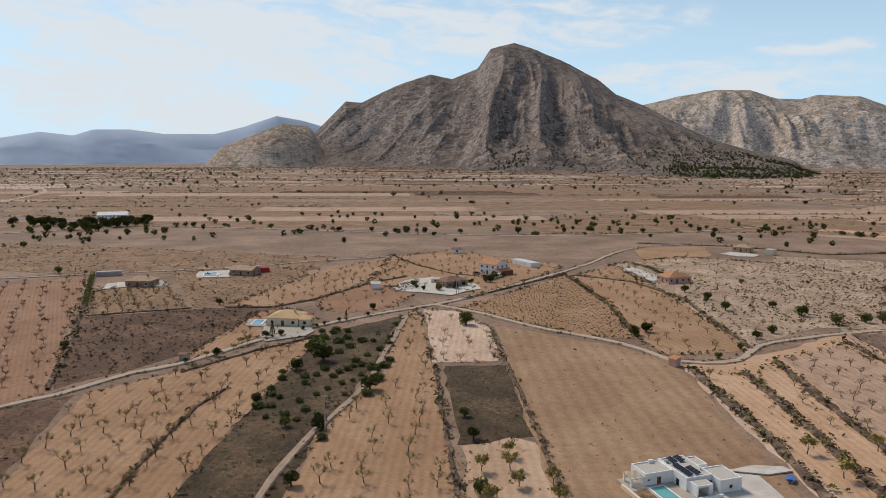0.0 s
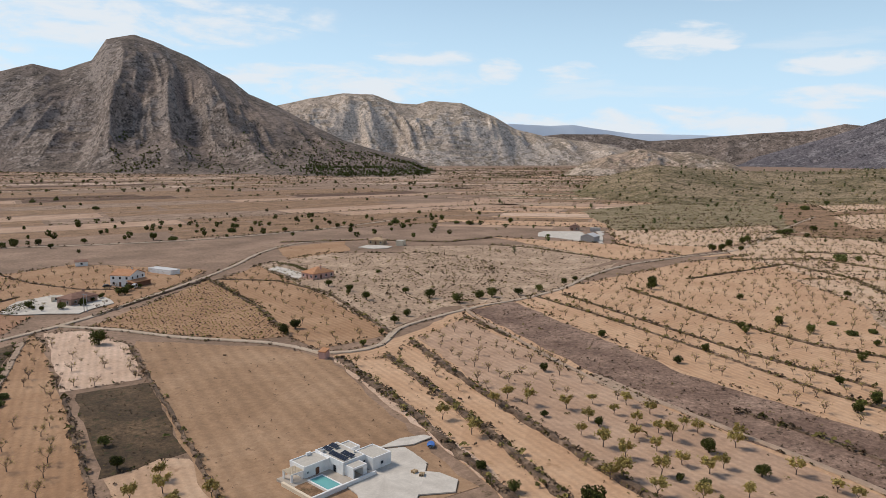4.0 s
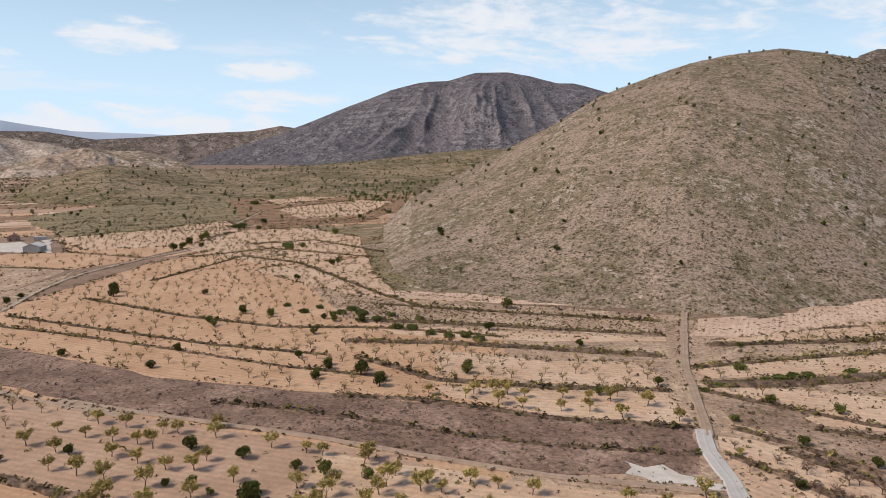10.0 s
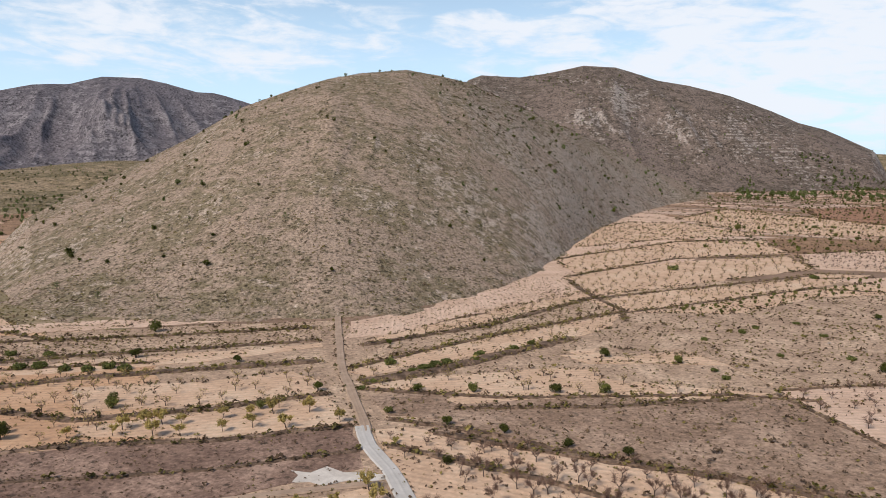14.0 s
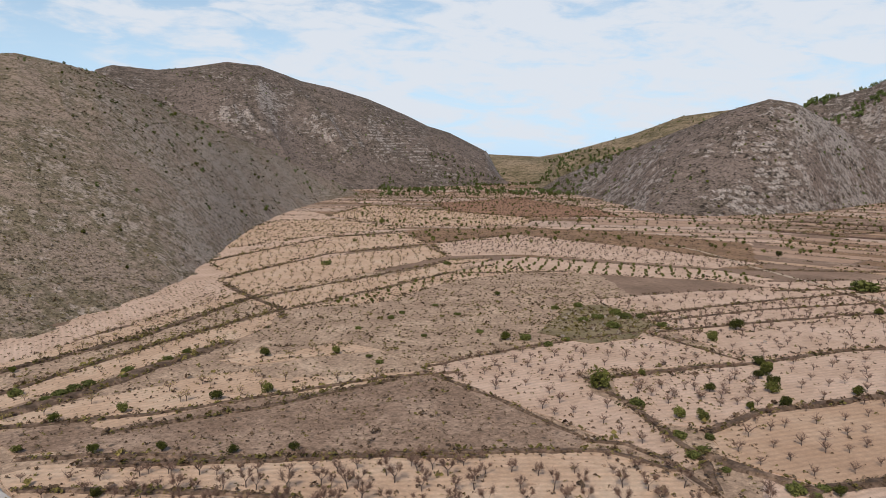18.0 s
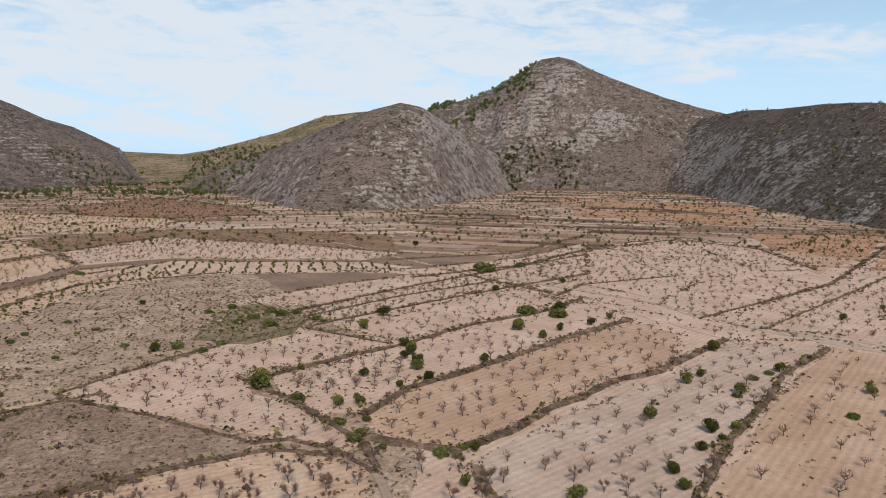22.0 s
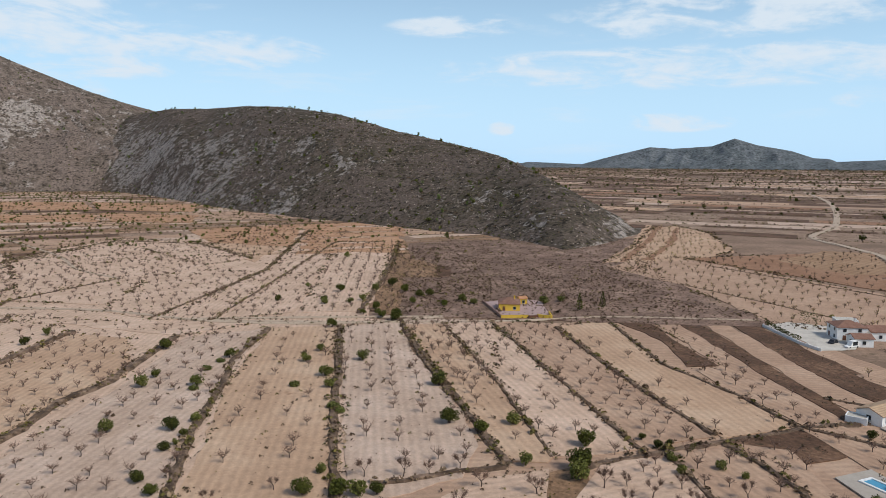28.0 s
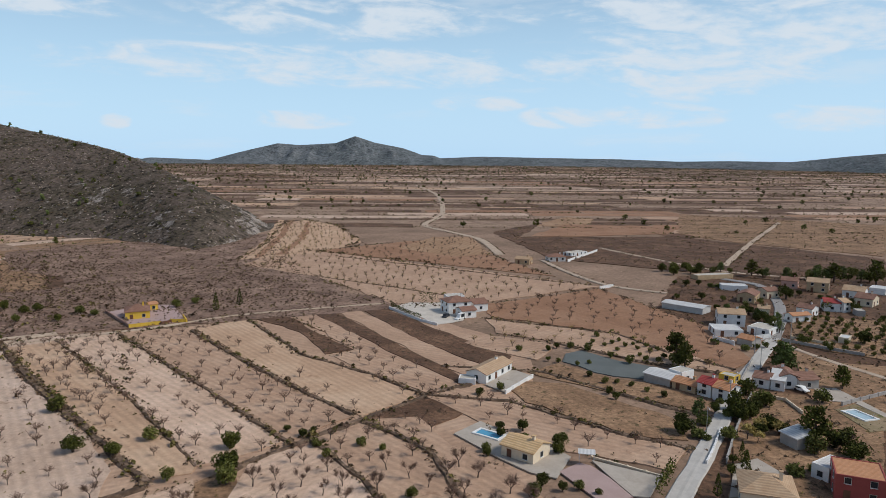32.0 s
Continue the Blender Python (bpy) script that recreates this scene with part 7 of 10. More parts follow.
bank([(-216.4, -312.7), (-226.4, -260.2), (-234.1, -207.6)], 2.0, 0.4, 0.30, 0.9)
bank([(-269.7, -364.5), (-286.8, -280.6), (-299.4, -211.5)], 2.0, 0.4, 0.20, 0.9)
trees("olive", [(7.3, 129.8, 4.6), (7.1, 156.4, 4.0), (5.5, 170.6, 3.8), (9.0, 267.1, 7.4), (24.3, 358.3, 5.2), (-29.8, 133.1, 3.8), (-96.5, 301.7, 4.1), (-208.7, 381.9, 5.6), (-126.3, 232.0, 4.3), (75.1, 256.6, 5.7), (69.6, 251.6, 4.7), (119.8, 316.9, 4.9), (118.8, 293.5, 5.6), (114.9, 332.8, 5.1), (111.9, 247.3, 4.4), (88.7, 222.3, 3.5), (145.6, 283.3, 6.2), (151.9, 268.9, 6.5), (165.0, 271.9, 6.2), (171.7, 271.9, 6.2), (117.0, 310.7, 3.2), (120.9, 255.4, 4.1), (100.3, 233.8, 3.3), (-29.4, 293.6, 3.8), (-29.3, 162.2, 4.8), (-37.6, 217.9, 8.4), (-20.1, 190.9, 6.4), (-37.7, 163.9, 3.7), (-44.2, 208.9, 5.3), (-48.5, 179.4, 4.1)])
trees("olive", [(-220.9, 628.5, 6.4), (-268.1, 723.1, 5.5), (-242.5, 724.0, 5.5), (-190.6, 629.4, 4.7), (-150.5, 620.9, 7.1), (-148.0, 747.3, 5.5), (-87.4, 595.1, 6.7), (-59.9, 595.9, 5.7), (-39.4, 587.8, 5.6), (-29.8, 583.8, 7.5), (-15.1, 588.4, 6.6), (-7.2, 564.0, 5.4), (14.4, 585.0, 5.6), (28.7, 645.9, 5.2), (61.7, 582.1, 8.4), (75.1, 574.2, 10.2), (100.9, 591.6, 5.7), (126.4, 610.0, 10.9), (137.4, 649.1, 9.5), (158.2, 660.2, 5.4), (167.0, 593.4, 5.9), (168.7, 650.0, 5.3), (232.6, 720.4, 6.0), (220.3, 631.5, 5.3), (217.9, 603.5, 6.1), (228.2, 595.0, 6.1), (279.5, 614.2, 10.8), (268.4, 571.2, 5.0), (347.3, 699.7, 6.2), (329.4, 585.0, 8.6), (336.4, 572.9, 10.6), (397.9, 656.8, 6.1), (38.0, 945.0, 10.5), (-78.5, 1135.9, 12.7), (-243.8, 1211.3, 11.8), (-127.6, 1182.6, 9.4), (-32.3, 1122.7, 10.7), (-3.9, 1155.8, 11.0), (478.9, 942.3, 8.4), (94.4, 674.6, 4.3)])
trees("olive", [(83.1, 96.1, 6.8), (104.7, 76.5, 6.0), (121.9, 103.6, 4.4), (121.8, 90.0, 4.2), (125.5, 168.9, 3.5), (110.9, 127.0, 3.2), (74.1, 108.6, 3.5), (73.4, 119.7, 3.2), (103.1, 138.3, 2.6), (92.5, 87.6, 4.1), (249.4, 250.8, 6.3), (185.2, 270.0, 5.3), (198.7, 272.6, 4.9), (221.4, 282.6, 4.1), (232.8, 288.0, 3.6), (141.2, 299.4, 4.3), (151.7, 357.0, 3.7), (519.5, 380.3, 11.3), (394.1, 332.7, 5.8), (384.7, 332.6, 6.5), (448.7, 355.6, 7.3), (219.9, 129.5, 4.2), (184.2, 103.8, 4.2), (174.2, 102.6, 4.0), (182.3, 92.0, 5.4), (174.8, 82.4, 4.5), (194.3, 63.1, 4.8), (245.4, 71.2, 5.4), (191.5, 118.5, 3.3), (218.1, 171.6, 4.1), (238.9, 173.1, 4.3), (238.2, 160.0, 4.2), (239.2, 131.7, 4.0), (241.8, 137.7, 3.2), (185.4, 160.9, 3.6), (417.0, 263.2, 8.7), (370.3, 200.5, 4.7), (403.2, 324.5, 5.0), (121.0, 69.8, 4.2), (107.4, 91.7, 3.0), (105.9, 96.7, 2.5), (105.9, 86.1, 2.2), (121.1, 76.5, 3.2), (122.3, 60.5, 3.6), (531.5, 382.9, 10.4)])
trees("olive", [(766.4, 531.3, 14.8), (874.1, 575.9, 11.6), (425.6, 269.2, 10.5), (502.1, 273.4, 8.2), (702.8, 317.7, 9.8), (935.5, 440.9, 11.5), (965.2, 473.8, 12.0), (422.1, 255.4, 5.5), (880.1, 661.6, 8.7), (556.7, 376.8, 7.5), (414.9, 344.0, 6.9), (438.6, 352.4, 7.2), (363.8, 200.9, 5.3), (314.1, 193.8, 4.2), (630.2, 315.6, 6.7), (283.4, 74.5, 6.2), (247.7, 124.1, 4.5), (244.5, 135.2, 4.1), (242.5, 162.5, 3.8), (242.9, 176.5, 4.4), (221.9, 176.7, 4.2), (266.5, 213.8, 4.4), (257.5, 258.6, 7.1), (188.0, 106.1, 3.9), (178.0, 104.3, 3.4), (186.3, 93.8, 4.5), (179.0, 84.3, 4.0), (198.9, 64.5, 3.8)])
trees("olive", [(201.0, 9.1, 3.7), (188.1, 23.7, 3.5), (235.2, 36.5, 3.5), (250.4, -14.2, 2.9), (196.2, -18.9, 3.9), (193.3, -34.4, 3.9), (189.4, -57.6, 4.6), (186.7, -71.3, 4.7), (223.1, -84.7, 4.3), (212.0, -105.3, 4.3), (179.4, -9.8, 3.0), (169.1, -23.6, 3.5), (161.5, -36.5, 3.1), (151.4, -49.2, 3.3), (144.3, -60.8, 3.2), (145.8, -20.3, 2.8), (401.8, -193.9, 8.6)])
trees("olive", [(32.2, -176.3, 4.8), (17.6, -174.1, 5.0), (12.3, -178.6, 3.6), (18.1, -161.7, 3.6), (14.7, -169.8, 2.6), (15.9, -164.6, 2.3), (21.7, -146.9, 4.1), (18.5, -140.3, 3.7), (-18.3, -223.9, 4.5), (-24.2, -235.0, 3.9), (-36.1, -220.9, 5.2), (-32.0, -267.8, 4.8), (-51.7, -315.5, 4.1), (-45.0, -339.5, 6.1), (-72.3, -348.0, 6.3), (-62.0, -338.4, 5.0), (-14.7, -323.7, 4.2), (-31.0, -355.5, 4.0), (-34.2, -312.2, 4.6), (-54.3, -295.9, 4.9), (-53.8, -279.5, 4.6), (-74.7, -330.5, 6.0), (-52.8, -189.8, 5.9), (-57.9, -272.6, 6.8)])
trees("olive", [(241.5, 120.9, 4.4), (167.3, 155.7, 3.8), (168.2, 192.4, 3.8), (108.7, 78.8, 4.3)])
trees("olive", [(193.0, -163.4, 5.0), (135.1, -149.3, 8.4), (107.2, -148.5, 4.9), (102.7, -151.6, 4.3), (104.5, -185.9, 5.3), (114.0, -194.8, 4.8), (117.5, -204.9, 5.1), (96.4, -178.4, 4.7), (115.2, -172.6, 3.8), (100.6, -168.9, 3.3), (89.5, -203.2, 4.0), (153.5, -245.1, 6.6), (148.6, -223.1, 5.2), (103.1, -276.6, 10.5), (89.2, -276.9, 10.9), (95.1, -247.7, 6.5), (83.1, -240.6, 4.2), (81.1, -254.6, 3.5), (163.8, -370.9, 18.2), (151.7, -397.0, 10.2), (260.0, -215.0, 3.8), (633.0, -368.8, 8.2), (632.5, -448.4, 8.6), (136.8, -169.9, 2.9)])
trees("olive", [(121.7, -207.8, 5.1), (114.6, -200.0, 4.9), (106.5, -189.6, 5.4), (97.5, -253.6, 5.3), (91.3, -284.6, 7.3), (83.9, -243.8, 3.4), (82.8, -261.1, 2.7), (73.1, -269.2, 4.5), (69.3, -282.3, 3.8), (151.1, -226.6, 4.9), (134.2, -317.4, 4.4), (112.1, -354.5, 4.2), (258.6, -458.3, 5.9), (36.2, -126.4, 5.3), (57.8, -122.2, 3.3), (62.9, -138.6, 2.9)])
trees("olive", [(28.6, -210.0, 4.9), (25.7, -218.9, 3.6), (13.8, -207.6, 4.8), (26.0, -251.3, 5.0), (5.1, -234.8, 4.3), (-22.5, -207.1, 5.2), (-22.4, -196.3, 4.3), (-14.1, -141.2, 3.0), (-53.0, -153.0, 4.7), (-56.4, -133.9, 3.8), (-45.6, -311.8, 4.1), (-34.7, -319.3, 4.2), (-47.3, -287.5, 3.3), (-53.2, -285.5, 3.8), (-72.2, -303.1, 4.5), (-83.9, -318.2, 4.8), (-78.7, -317.1, 4.8), (-84.2, -294.1, 4.0), (-94.6, -301.0, 5.1), (-97.9, -294.7, 4.5), (-65.1, -457.9, 5.2), (-128.2, -287.3, 5.6), (-137.6, -289.6, 4.7), (-63.9, -124.3, 5.9), (-69.2, -132.0, 4.1), (-87.4, -139.1, 2.5), (-88.5, -134.2, 3.0), (-87.3, -127.1, 3.2), (-85.6, -121.1, 3.1), (-96.7, -115.5, 2.3), (-9.6, -132.8, 5.2), (-16.2, -130.6, 5.4), (-19.8, -129.4, 5.3), (-23.5, -129.1, 3.9)])
trees("pine", [(-221.4, -75.6, 9.6), (-165.4, -75.6, 5.2)])
trees("olive", [(-154.2, -73.8, 5.8), (-201.6, -58.3, 6.3), (-171.7, -46.0, 6.9), (-165.1, -48.0, 6.4), (-169.6, -40.8, 5.9), (-177.1, -45.2, 5.5)])
trees("bush", [(-42.3, 232.3, 9.7), (-46.4, 199.7, 3.8), (-47.8, 176.5, 4.3), (-46.4, 186.0, 3.9), (-37.7, 180.8, 3.1), (-34.1, 227.6, 4.2), (-31.2, 234.5, 4.3), (-28.3, 241.8, 4.8), (-41.7, 245.5, 4.9), (-39.9, 253.5, 4.2), (-35.0, 255.2, 3.8), (-18.9, 199.9, 6.0), (-17.9, 212.1, 5.3), (-20.4, 186.3, 4.7), (-16.6, 218.1, 4.3), (-27.5, 212.0, 3.2), (-31.0, 206.3, 3.5), (-37.2, 203.5, 3.4), (-39.1, 195.6, 3.3), (-31.9, 190.8, 2.6), (-27.6, 156.1, 3.5), (-24.3, 241.9, 3.2), (-34.2, 186.1, 2.5), (-18.1, 238.2, 3.5), (-26.5, 186.2, 2.5), (-18.1, 266.8, 3.1), (-23.9, 203.6, 2.7)])
trees("bush", [(-36.0, 241.0, 6.0), (-33.7, 245.6, 4.5), (-27.3, 218.0, 4.4), (-28.8, 209.1, 3.9), (-25.0, 213.2, 3.6), (-40.3, 201.8, 4.4), (-35.7, 209.0, 3.9), (-32.0, 201.9, 3.4), (-28.6, 195.7, 3.0), (-44.3, 177.3, 3.7), (-43.6, 183.8, 3.2), (-39.4, 171.3, 3.6), (-35.8, 167.6, 2.6), (-39.3, 225.5, 6.4), (-45.6, 245.5, 4.1), (-39.5, 257.7, 4.7), (-44.3, 255.1, 3.8), (-21.1, 209.2, 5.9), (-18.8, 247.3, 3.3), (-21.0, 231.1, 3.8), (-35.0, 174.6, 3.6), (-31.6, 171.4, 2.1), (-47.5, 190.7, 3.3), (-25.8, 198.3, 2.3), (-24.4, 224.4, 3.4), (-43.8, 169.4, 2.4), (-47.8, 206.1, 3.2)])
trees("bush", [(219.4, -227.6, 6.1), (221.8, -215.8, 5.0), (197.9, -208.7, 6.1), (197.6, -216.9, 7.1), (183.3, -209.6, 8.2), (358.2, -255.5, 7.1), (236.7, -174.2, 4.3), (257.3, -177.1, 4.0), (252.7, -156.7, 3.9), (207.2, -162.9, 4.3), (189.3, -169.8, 6.2), (178.0, -170.4, 4.8), (214.4, -142.4, 3.4), (246.7, -147.7, 4.2), (238.9, -128.3, 3.5), (202.1, -112.2, 3.4), (194.0, -111.6, 3.7), (179.6, -180.5, 4.6)])
trees("bush", [(199.0, -229.1, 7.4), (191.4, -226.4, 7.2), (188.3, -232.4, 5.8), (173.8, -227.0, 6.0), (120.1, -147.5, 5.7), (99.3, -138.2, 4.3), (91.4, -135.4, 4.2), (90.5, -130.7, 4.6), (94.9, -143.2, 3.5), (82.2, -130.1, 2.9), (68.6, -132.8, 5.2), (65.9, -138.3, 4.0), (65.1, -133.8, 3.3), (56.0, -128.0, 2.9), (-13.0, -199.9, 4.3), (-24.1, -210.8, 4.2), (-21.6, -179.1, 4.6), (-22.5, -175.7, 3.9), (14.5, -204.2, 4.1), (11.6, -222.6, 4.4), (7.7, -230.4, 4.2)])
trees("bush", [(259.0, 134.5, 6.6), (253.5, 127.0, 6.9), (251.4, 135.1, 6.0), (245.9, 116.6, 6.7), (236.8, 104.2, 6.3), (237.5, 98.7, 6.3), (232.8, 89.5, 5.3), (231.6, 82.1, 5.6), (233.6, 76.2, 6.0), (231.2, 70.7, 6.0), (251.5, 100.9, 5.3), (254.5, 114.4, 5.5), (248.5, 150.6, 5.2), (258.1, 148.7, 4.8), (257.1, 163.9, 4.4)])
trees("bush", [(225.1, -12.9, 5.6), (217.2, -23.0, 6.1), (219.8, -27.0, 6.2), (222.4, -31.0, 5.6), (230.8, -43.7, 5.4), (236.2, -56.7, 4.8), (242.8, -64.5, 4.5), (200.3, -3.2, 3.3), (206.2, -6.7, 3.4), (214.7, -19.2, 4.3), (224.3, -40.6, 4.1)])
trees("cypress", [(-137.8, -271.6, 3.5), (-149.9, -273.8, 3.3)])
trees("olive", [(-178.8, -72.2, 5.5), (-179.2, -68.0, 5.5), (-188.0, -69.3, 6.7), (-173.1, -68.3, 4.7), (-172.6, -61.2, 5.2), (-171.4, -57.5, 4.6), (-158.7, -64.9, 5.2), (-121.5, -102.5, 3.3), (-122.7, -96.8, 3.5), (-111.5, -97.8, 2.6), (-146.8, -124.2, 3.5), (-123.5, -87.6, 3.9), (-109.0, -80.9, 3.6), (-104.1, -79.1, 3.9), (-109.9, -76.7, 2.6), (-112.7, -74.7, 2.9), (-113.5, -70.7, 1.9), (-139.7, -125.7, 3.2), (-47.5, -161.0, 5.7), (-62.3, -156.4, 4.9), (-73.3, -139.4, 5.4), (-66.3, -128.6, 6.3), (-95.1, -120.8, 3.4), (-92.0, -135.0, 2.0), (-94.4, -130.5, 1.9), (-86.4, -94.7, 3.0)])
trees("grey_olive", [(-199.1, -130.6, 3.9), (-217.4, -139.2, 3.0), (-209.1, -135.2, 2.4), (-208.3, -129.9, 2.4), (-212.8, -129.7, 2.5), (-217.2, -129.8, 2.1), (-206.4, -123.8, 2.4), (-197.7, -121.0, 3.2), (-196.1, -113.0, 3.9), (-212.8, -124.7, 2.4), (-216.8, -124.0, 2.0), (-212.8, -119.9, 2.4), (-218.2, -119.7, 2.4), (-212.7, -115.2, 2.4), (-205.9, -115.1, 2.3), (-202.7, -111.0, 2.7), (-216.4, -114.5, 2.4), (-204.5, -107.6, 2.9), (-173.3, -107.5, 2.7), (-175.9, -105.1, 2.2), (-176.6, -100.9, 2.2), (-175.5, -95.3, 2.3)])
trees("olive", [(-182.0, -146.4, 3.3), (-189.3, -139.7, 2.7), (-194.3, -139.9, 2.8), (-197.9, -136.6, 3.4), (-179.7, -132.5, 2.2), (-180.5, -129.1, 2.4), (-182.4, -123.2, 2.4), (-186.6, -121.8, 2.2), (-175.4, -114.1, 2.8), (-210.0, -108.6, 2.7), (-205.7, -101.5, 7.9), (-166.5, -101.8, 2.9), (-163.9, -98.0, 3.0), (-174.6, -89.7, 2.6), (-184.2, -83.9, 3.4)])
trees("dark_pine", [(-225.5, -77.3, 9.1), (-155.4, -75.1, 5.5), (-218.3, -58.3, 6.1), (-409.2, -117.7, 11.2), (-416.9, -99.8, 12.0), (-169.6, -50.1, 9.0), (-209.6, -104.5, 9.2), (-205.0, -99.0, 7.4), (-394.2, -154.7, 9.1), (-174.0, -70.1, 6.4)])
trees("olive", [(-385.3, -188.2, 8.0), (-379.0, -193.0, 7.5), (-390.0, -183.0, 7.0), (-373.0, -197.0, 6.5), (-342.3, -118.1, 8.2), (-193.4, -75.3, 6.6), (-125.3, -105.9, 2.9), (-127.4, -90.1, 4.7), (-127.9, -101.1, 4.1), (-113.1, -99.5, 2.9), (-188.2, -67.9, 5.6), (-278.8, -68.6, 6.8), (-262.4, -83.8, 5.2)])

# ---------------------------------------------------------------- orchards
def plant():
    near = {"bare": [], "leafy": [], "pale": [], "olive_row": []}
    vines = []
    for poly, (kind, ang, da, db, px, py), top in ORCHARDS:
        a = radians(ang)
        u, w = Vector((math.cos(a), math.sin(a))), Vector((-math.sin(a), math.cos(a)))
        xs = [p[0] for p in poly]; ys = [p[1] for p in poly]
        reach = math.hypot(max(xs) - min(xs), max(ys) - min(ys)) + math.hypot(px - sum(xs) / len(xs), py - sum(ys) / len(ys))
        na, nb = int(reach / da) + 1, int(reach / db) + 1
        r = random.Random(int(abs(px * 5 + py)))
        for i in range(-na, na + 1):
            for j in range(-nb, nb + 1):
                jit = 0.12 if kind in ("vine", "olive_row") else 0.16
                q = u * (i + r.gauss(0, jit)) * da + w * (j + r.gauss(0, jit * 0.7)) * db
                x, y = px + q.x, py + q.y
                if not inside(poly, x, y) or r.random() < (0.06 if kind == "olive_row" else 0.12):
                    continue
                if any((x - a_) ** 2 + (y - b_) ** 2 < (0.75 * c_ + 1) ** 2 for a_, b_, c_ in DARK_TREES):
                    continue
                if kind == "vine":
                    vines.append((x, y, top, r.uniform(0.6, 1.1), 1 if r.random() < 0.4 else 0))
                else:
                    near[kind].append((math.hypot(x, y), x, y, top, r))
    for kind, lst in near.items():
        lst.sort(key=lambda q: q[0])
        keep = {"bare": 140, "leafy": 95, "pale": 60, "olive_row": 90}[kind]
        k2 = "grey_olive" if kind == "olive_row" else kind
        for d, x, y, z, r in lst[:keep]:
            s = r.uniform(3.0, 4.6) if kind != "olive_row" else r.uniform(1.9, 2.8)
            if kind == "leafy":
                s = r.uniform(2.8, 4.2)
            tree_thing(k2, x, y, s, r.uniform(0, 6.28), z, r.uniform(0.95, 1.2))
        rest = []
        for d, x, y, z, r in lst[keep:]:
            s = r.uniform(3.0, 4.5) if kind != "olive_row" else r.uniform(1.9, 2.8)
            rest.append((k2, x, y, z, s * (1 if d < 240 else 0.85)))
        if rest:
            gz = ground_heights(np.array([q[1] for q in rest]), np.array([q[2] for q in rest]))
            rest = [(k, x, y, max(z, float(hz_)), s_) for (k, x, y, z, s_), hz_ in zip(rest, gz) if hz_ < 3]
        joined_trees({"olive_row": "olive_grove"}.get(kind, "almond_orchard"), {"bare": "rows of bare almond trees in the farther orchards", "leafy": "rows of sparse yellow-green almond trees farther off",
                     "pale": "rows of pale almond trees on the plain", "olive_row": "rows of small round olive trees"}[kind], rest, "orchard")
    scatter("vineyard", "rows of low autumn vines in orange soil", vines, [ALMOND_LEAF, SCRUB], category="vines")


plant()


def orchard_edges():
    """Scrub on the uncut margins of every orchard, in ragged runs."""
    r = random.Random(41)
    out = []
    for poly, rows, top in ORCHARDS:
        for (x0, y0), (x1, y1) in zip(poly, poly[1:] + poly[:1]):
            ln, d = math.hypot(x1 - x0, y1 - y0), math.hypot(x0 + x1, y0 + y1) / 2
            if d > 1100 or r.random() < (0.12 if x0 > 40 else 0.5):
                continue
            east = x0 > 40
            size = 0.45 + d / 420
            phase = r.uniform(0, 50)
            for k in range(int(ln / (size * (0.55 if d > 220 else 1.0)))):
                f = r.random()
                if math.sin(f * ln / 9.0 + phase) + math.sin(f * ln / 3.7 + phase * 2) < r.uniform(-1.3, 0.9):
                    continue
                px, py = x0 + (x1 - x0) * f + r.gauss(0, 0.7 + d / 700), y0 + (y1 - y0) * f + r.gauss(0, 0.7 + d / 700)
                q = r.random()
                out.append((px, py, top - 0.05, size * r.choice((0.5, 0.7, 0.9, 1.3)), 0 if q < 0.55 else (1 if q < (0.85 if east else 0.72) else 2)))
    hz = ground_heights(np.array([q[0] for q in out]), np.array([q[1] for q in out]))
    scatter("margin_scrub", "ragged dark scrub along the margins of the orchards", [q for q, z in zip(out, hz) if z < 0.6], [SCRUB, OCHRE_SCRUB, DARK_LEAF],
            templates=[blob_template(k + 130, 6) for k in range(8)])


orchard_edges()

# ---------------------------------------------------------------- houses
def window_part(parent, x, y, ang, z, w, h, mat=None, door=False):
    """A window on a wall at x, y facing ang: frame, pane and sill, or a door leaf."""
    m = Matrix.Translation((x, y, z)) @ Matrix.Rotation(ang, 4, "Z")
    bm = bmesh.new()
    t = 0.09
    for d in ((-w / 2 - t, -0.03, -t, -w / 2, 0.06, h + t), (w / 2, -0.03, -t, w / 2 + t, 0.06, h + t), (-w / 2, -0.03, h, w / 2, 0.06, h + t), (-w / 2, -0.03, -t, w / 2, 0.06, 0)):
        add_box(bm, *d)
    fr = part("door" if door else "window", bm, METAL if not door else WOOD, parent)
    fr.matrix_local = m
    box("door_leaf" if door else "pane", (-w / 2, -0.02, 0, w / 2, 0.02, h), mat or (WOOD if door else GLASS_DARK), fr)
    if not door:
        box("sill", (-w / 2 - 0.12, -0.02, -0.16, w / 2 + 0.12, 0.14, -t), WHITE, fr)
    return fr


def wall_openings(parent, w, d, h, storeys, spacing, base=0.0):
    for ang, ln, off in ((0, w, d / 2), (math.pi, w, d / 2), (math.pi / 2, d, w / 2), (-math.pi / 2, d, w / 2)):
        n = max(1, int(ln / spacing))
        nx, ny = -math.sin(ang), math.cos(ang)
        for s in range(storeys):
            for i in range(n):
                u = (i + 0.5) / n * ln - ln / 2
                cx, cy = nx * off + math.cos(ang) * u, ny * off + math.sin(ang) * u
                if s == 0 and i == n // 2 and n > 1:
                    window_part(parent, cx, cy, ang, base + 0.05, 1.0, 2.1, door=True)
                else:
                    window_part(parent, cx, cy, ang, base + 1.0 + s * (h / storeys), 1.1, 1.15)


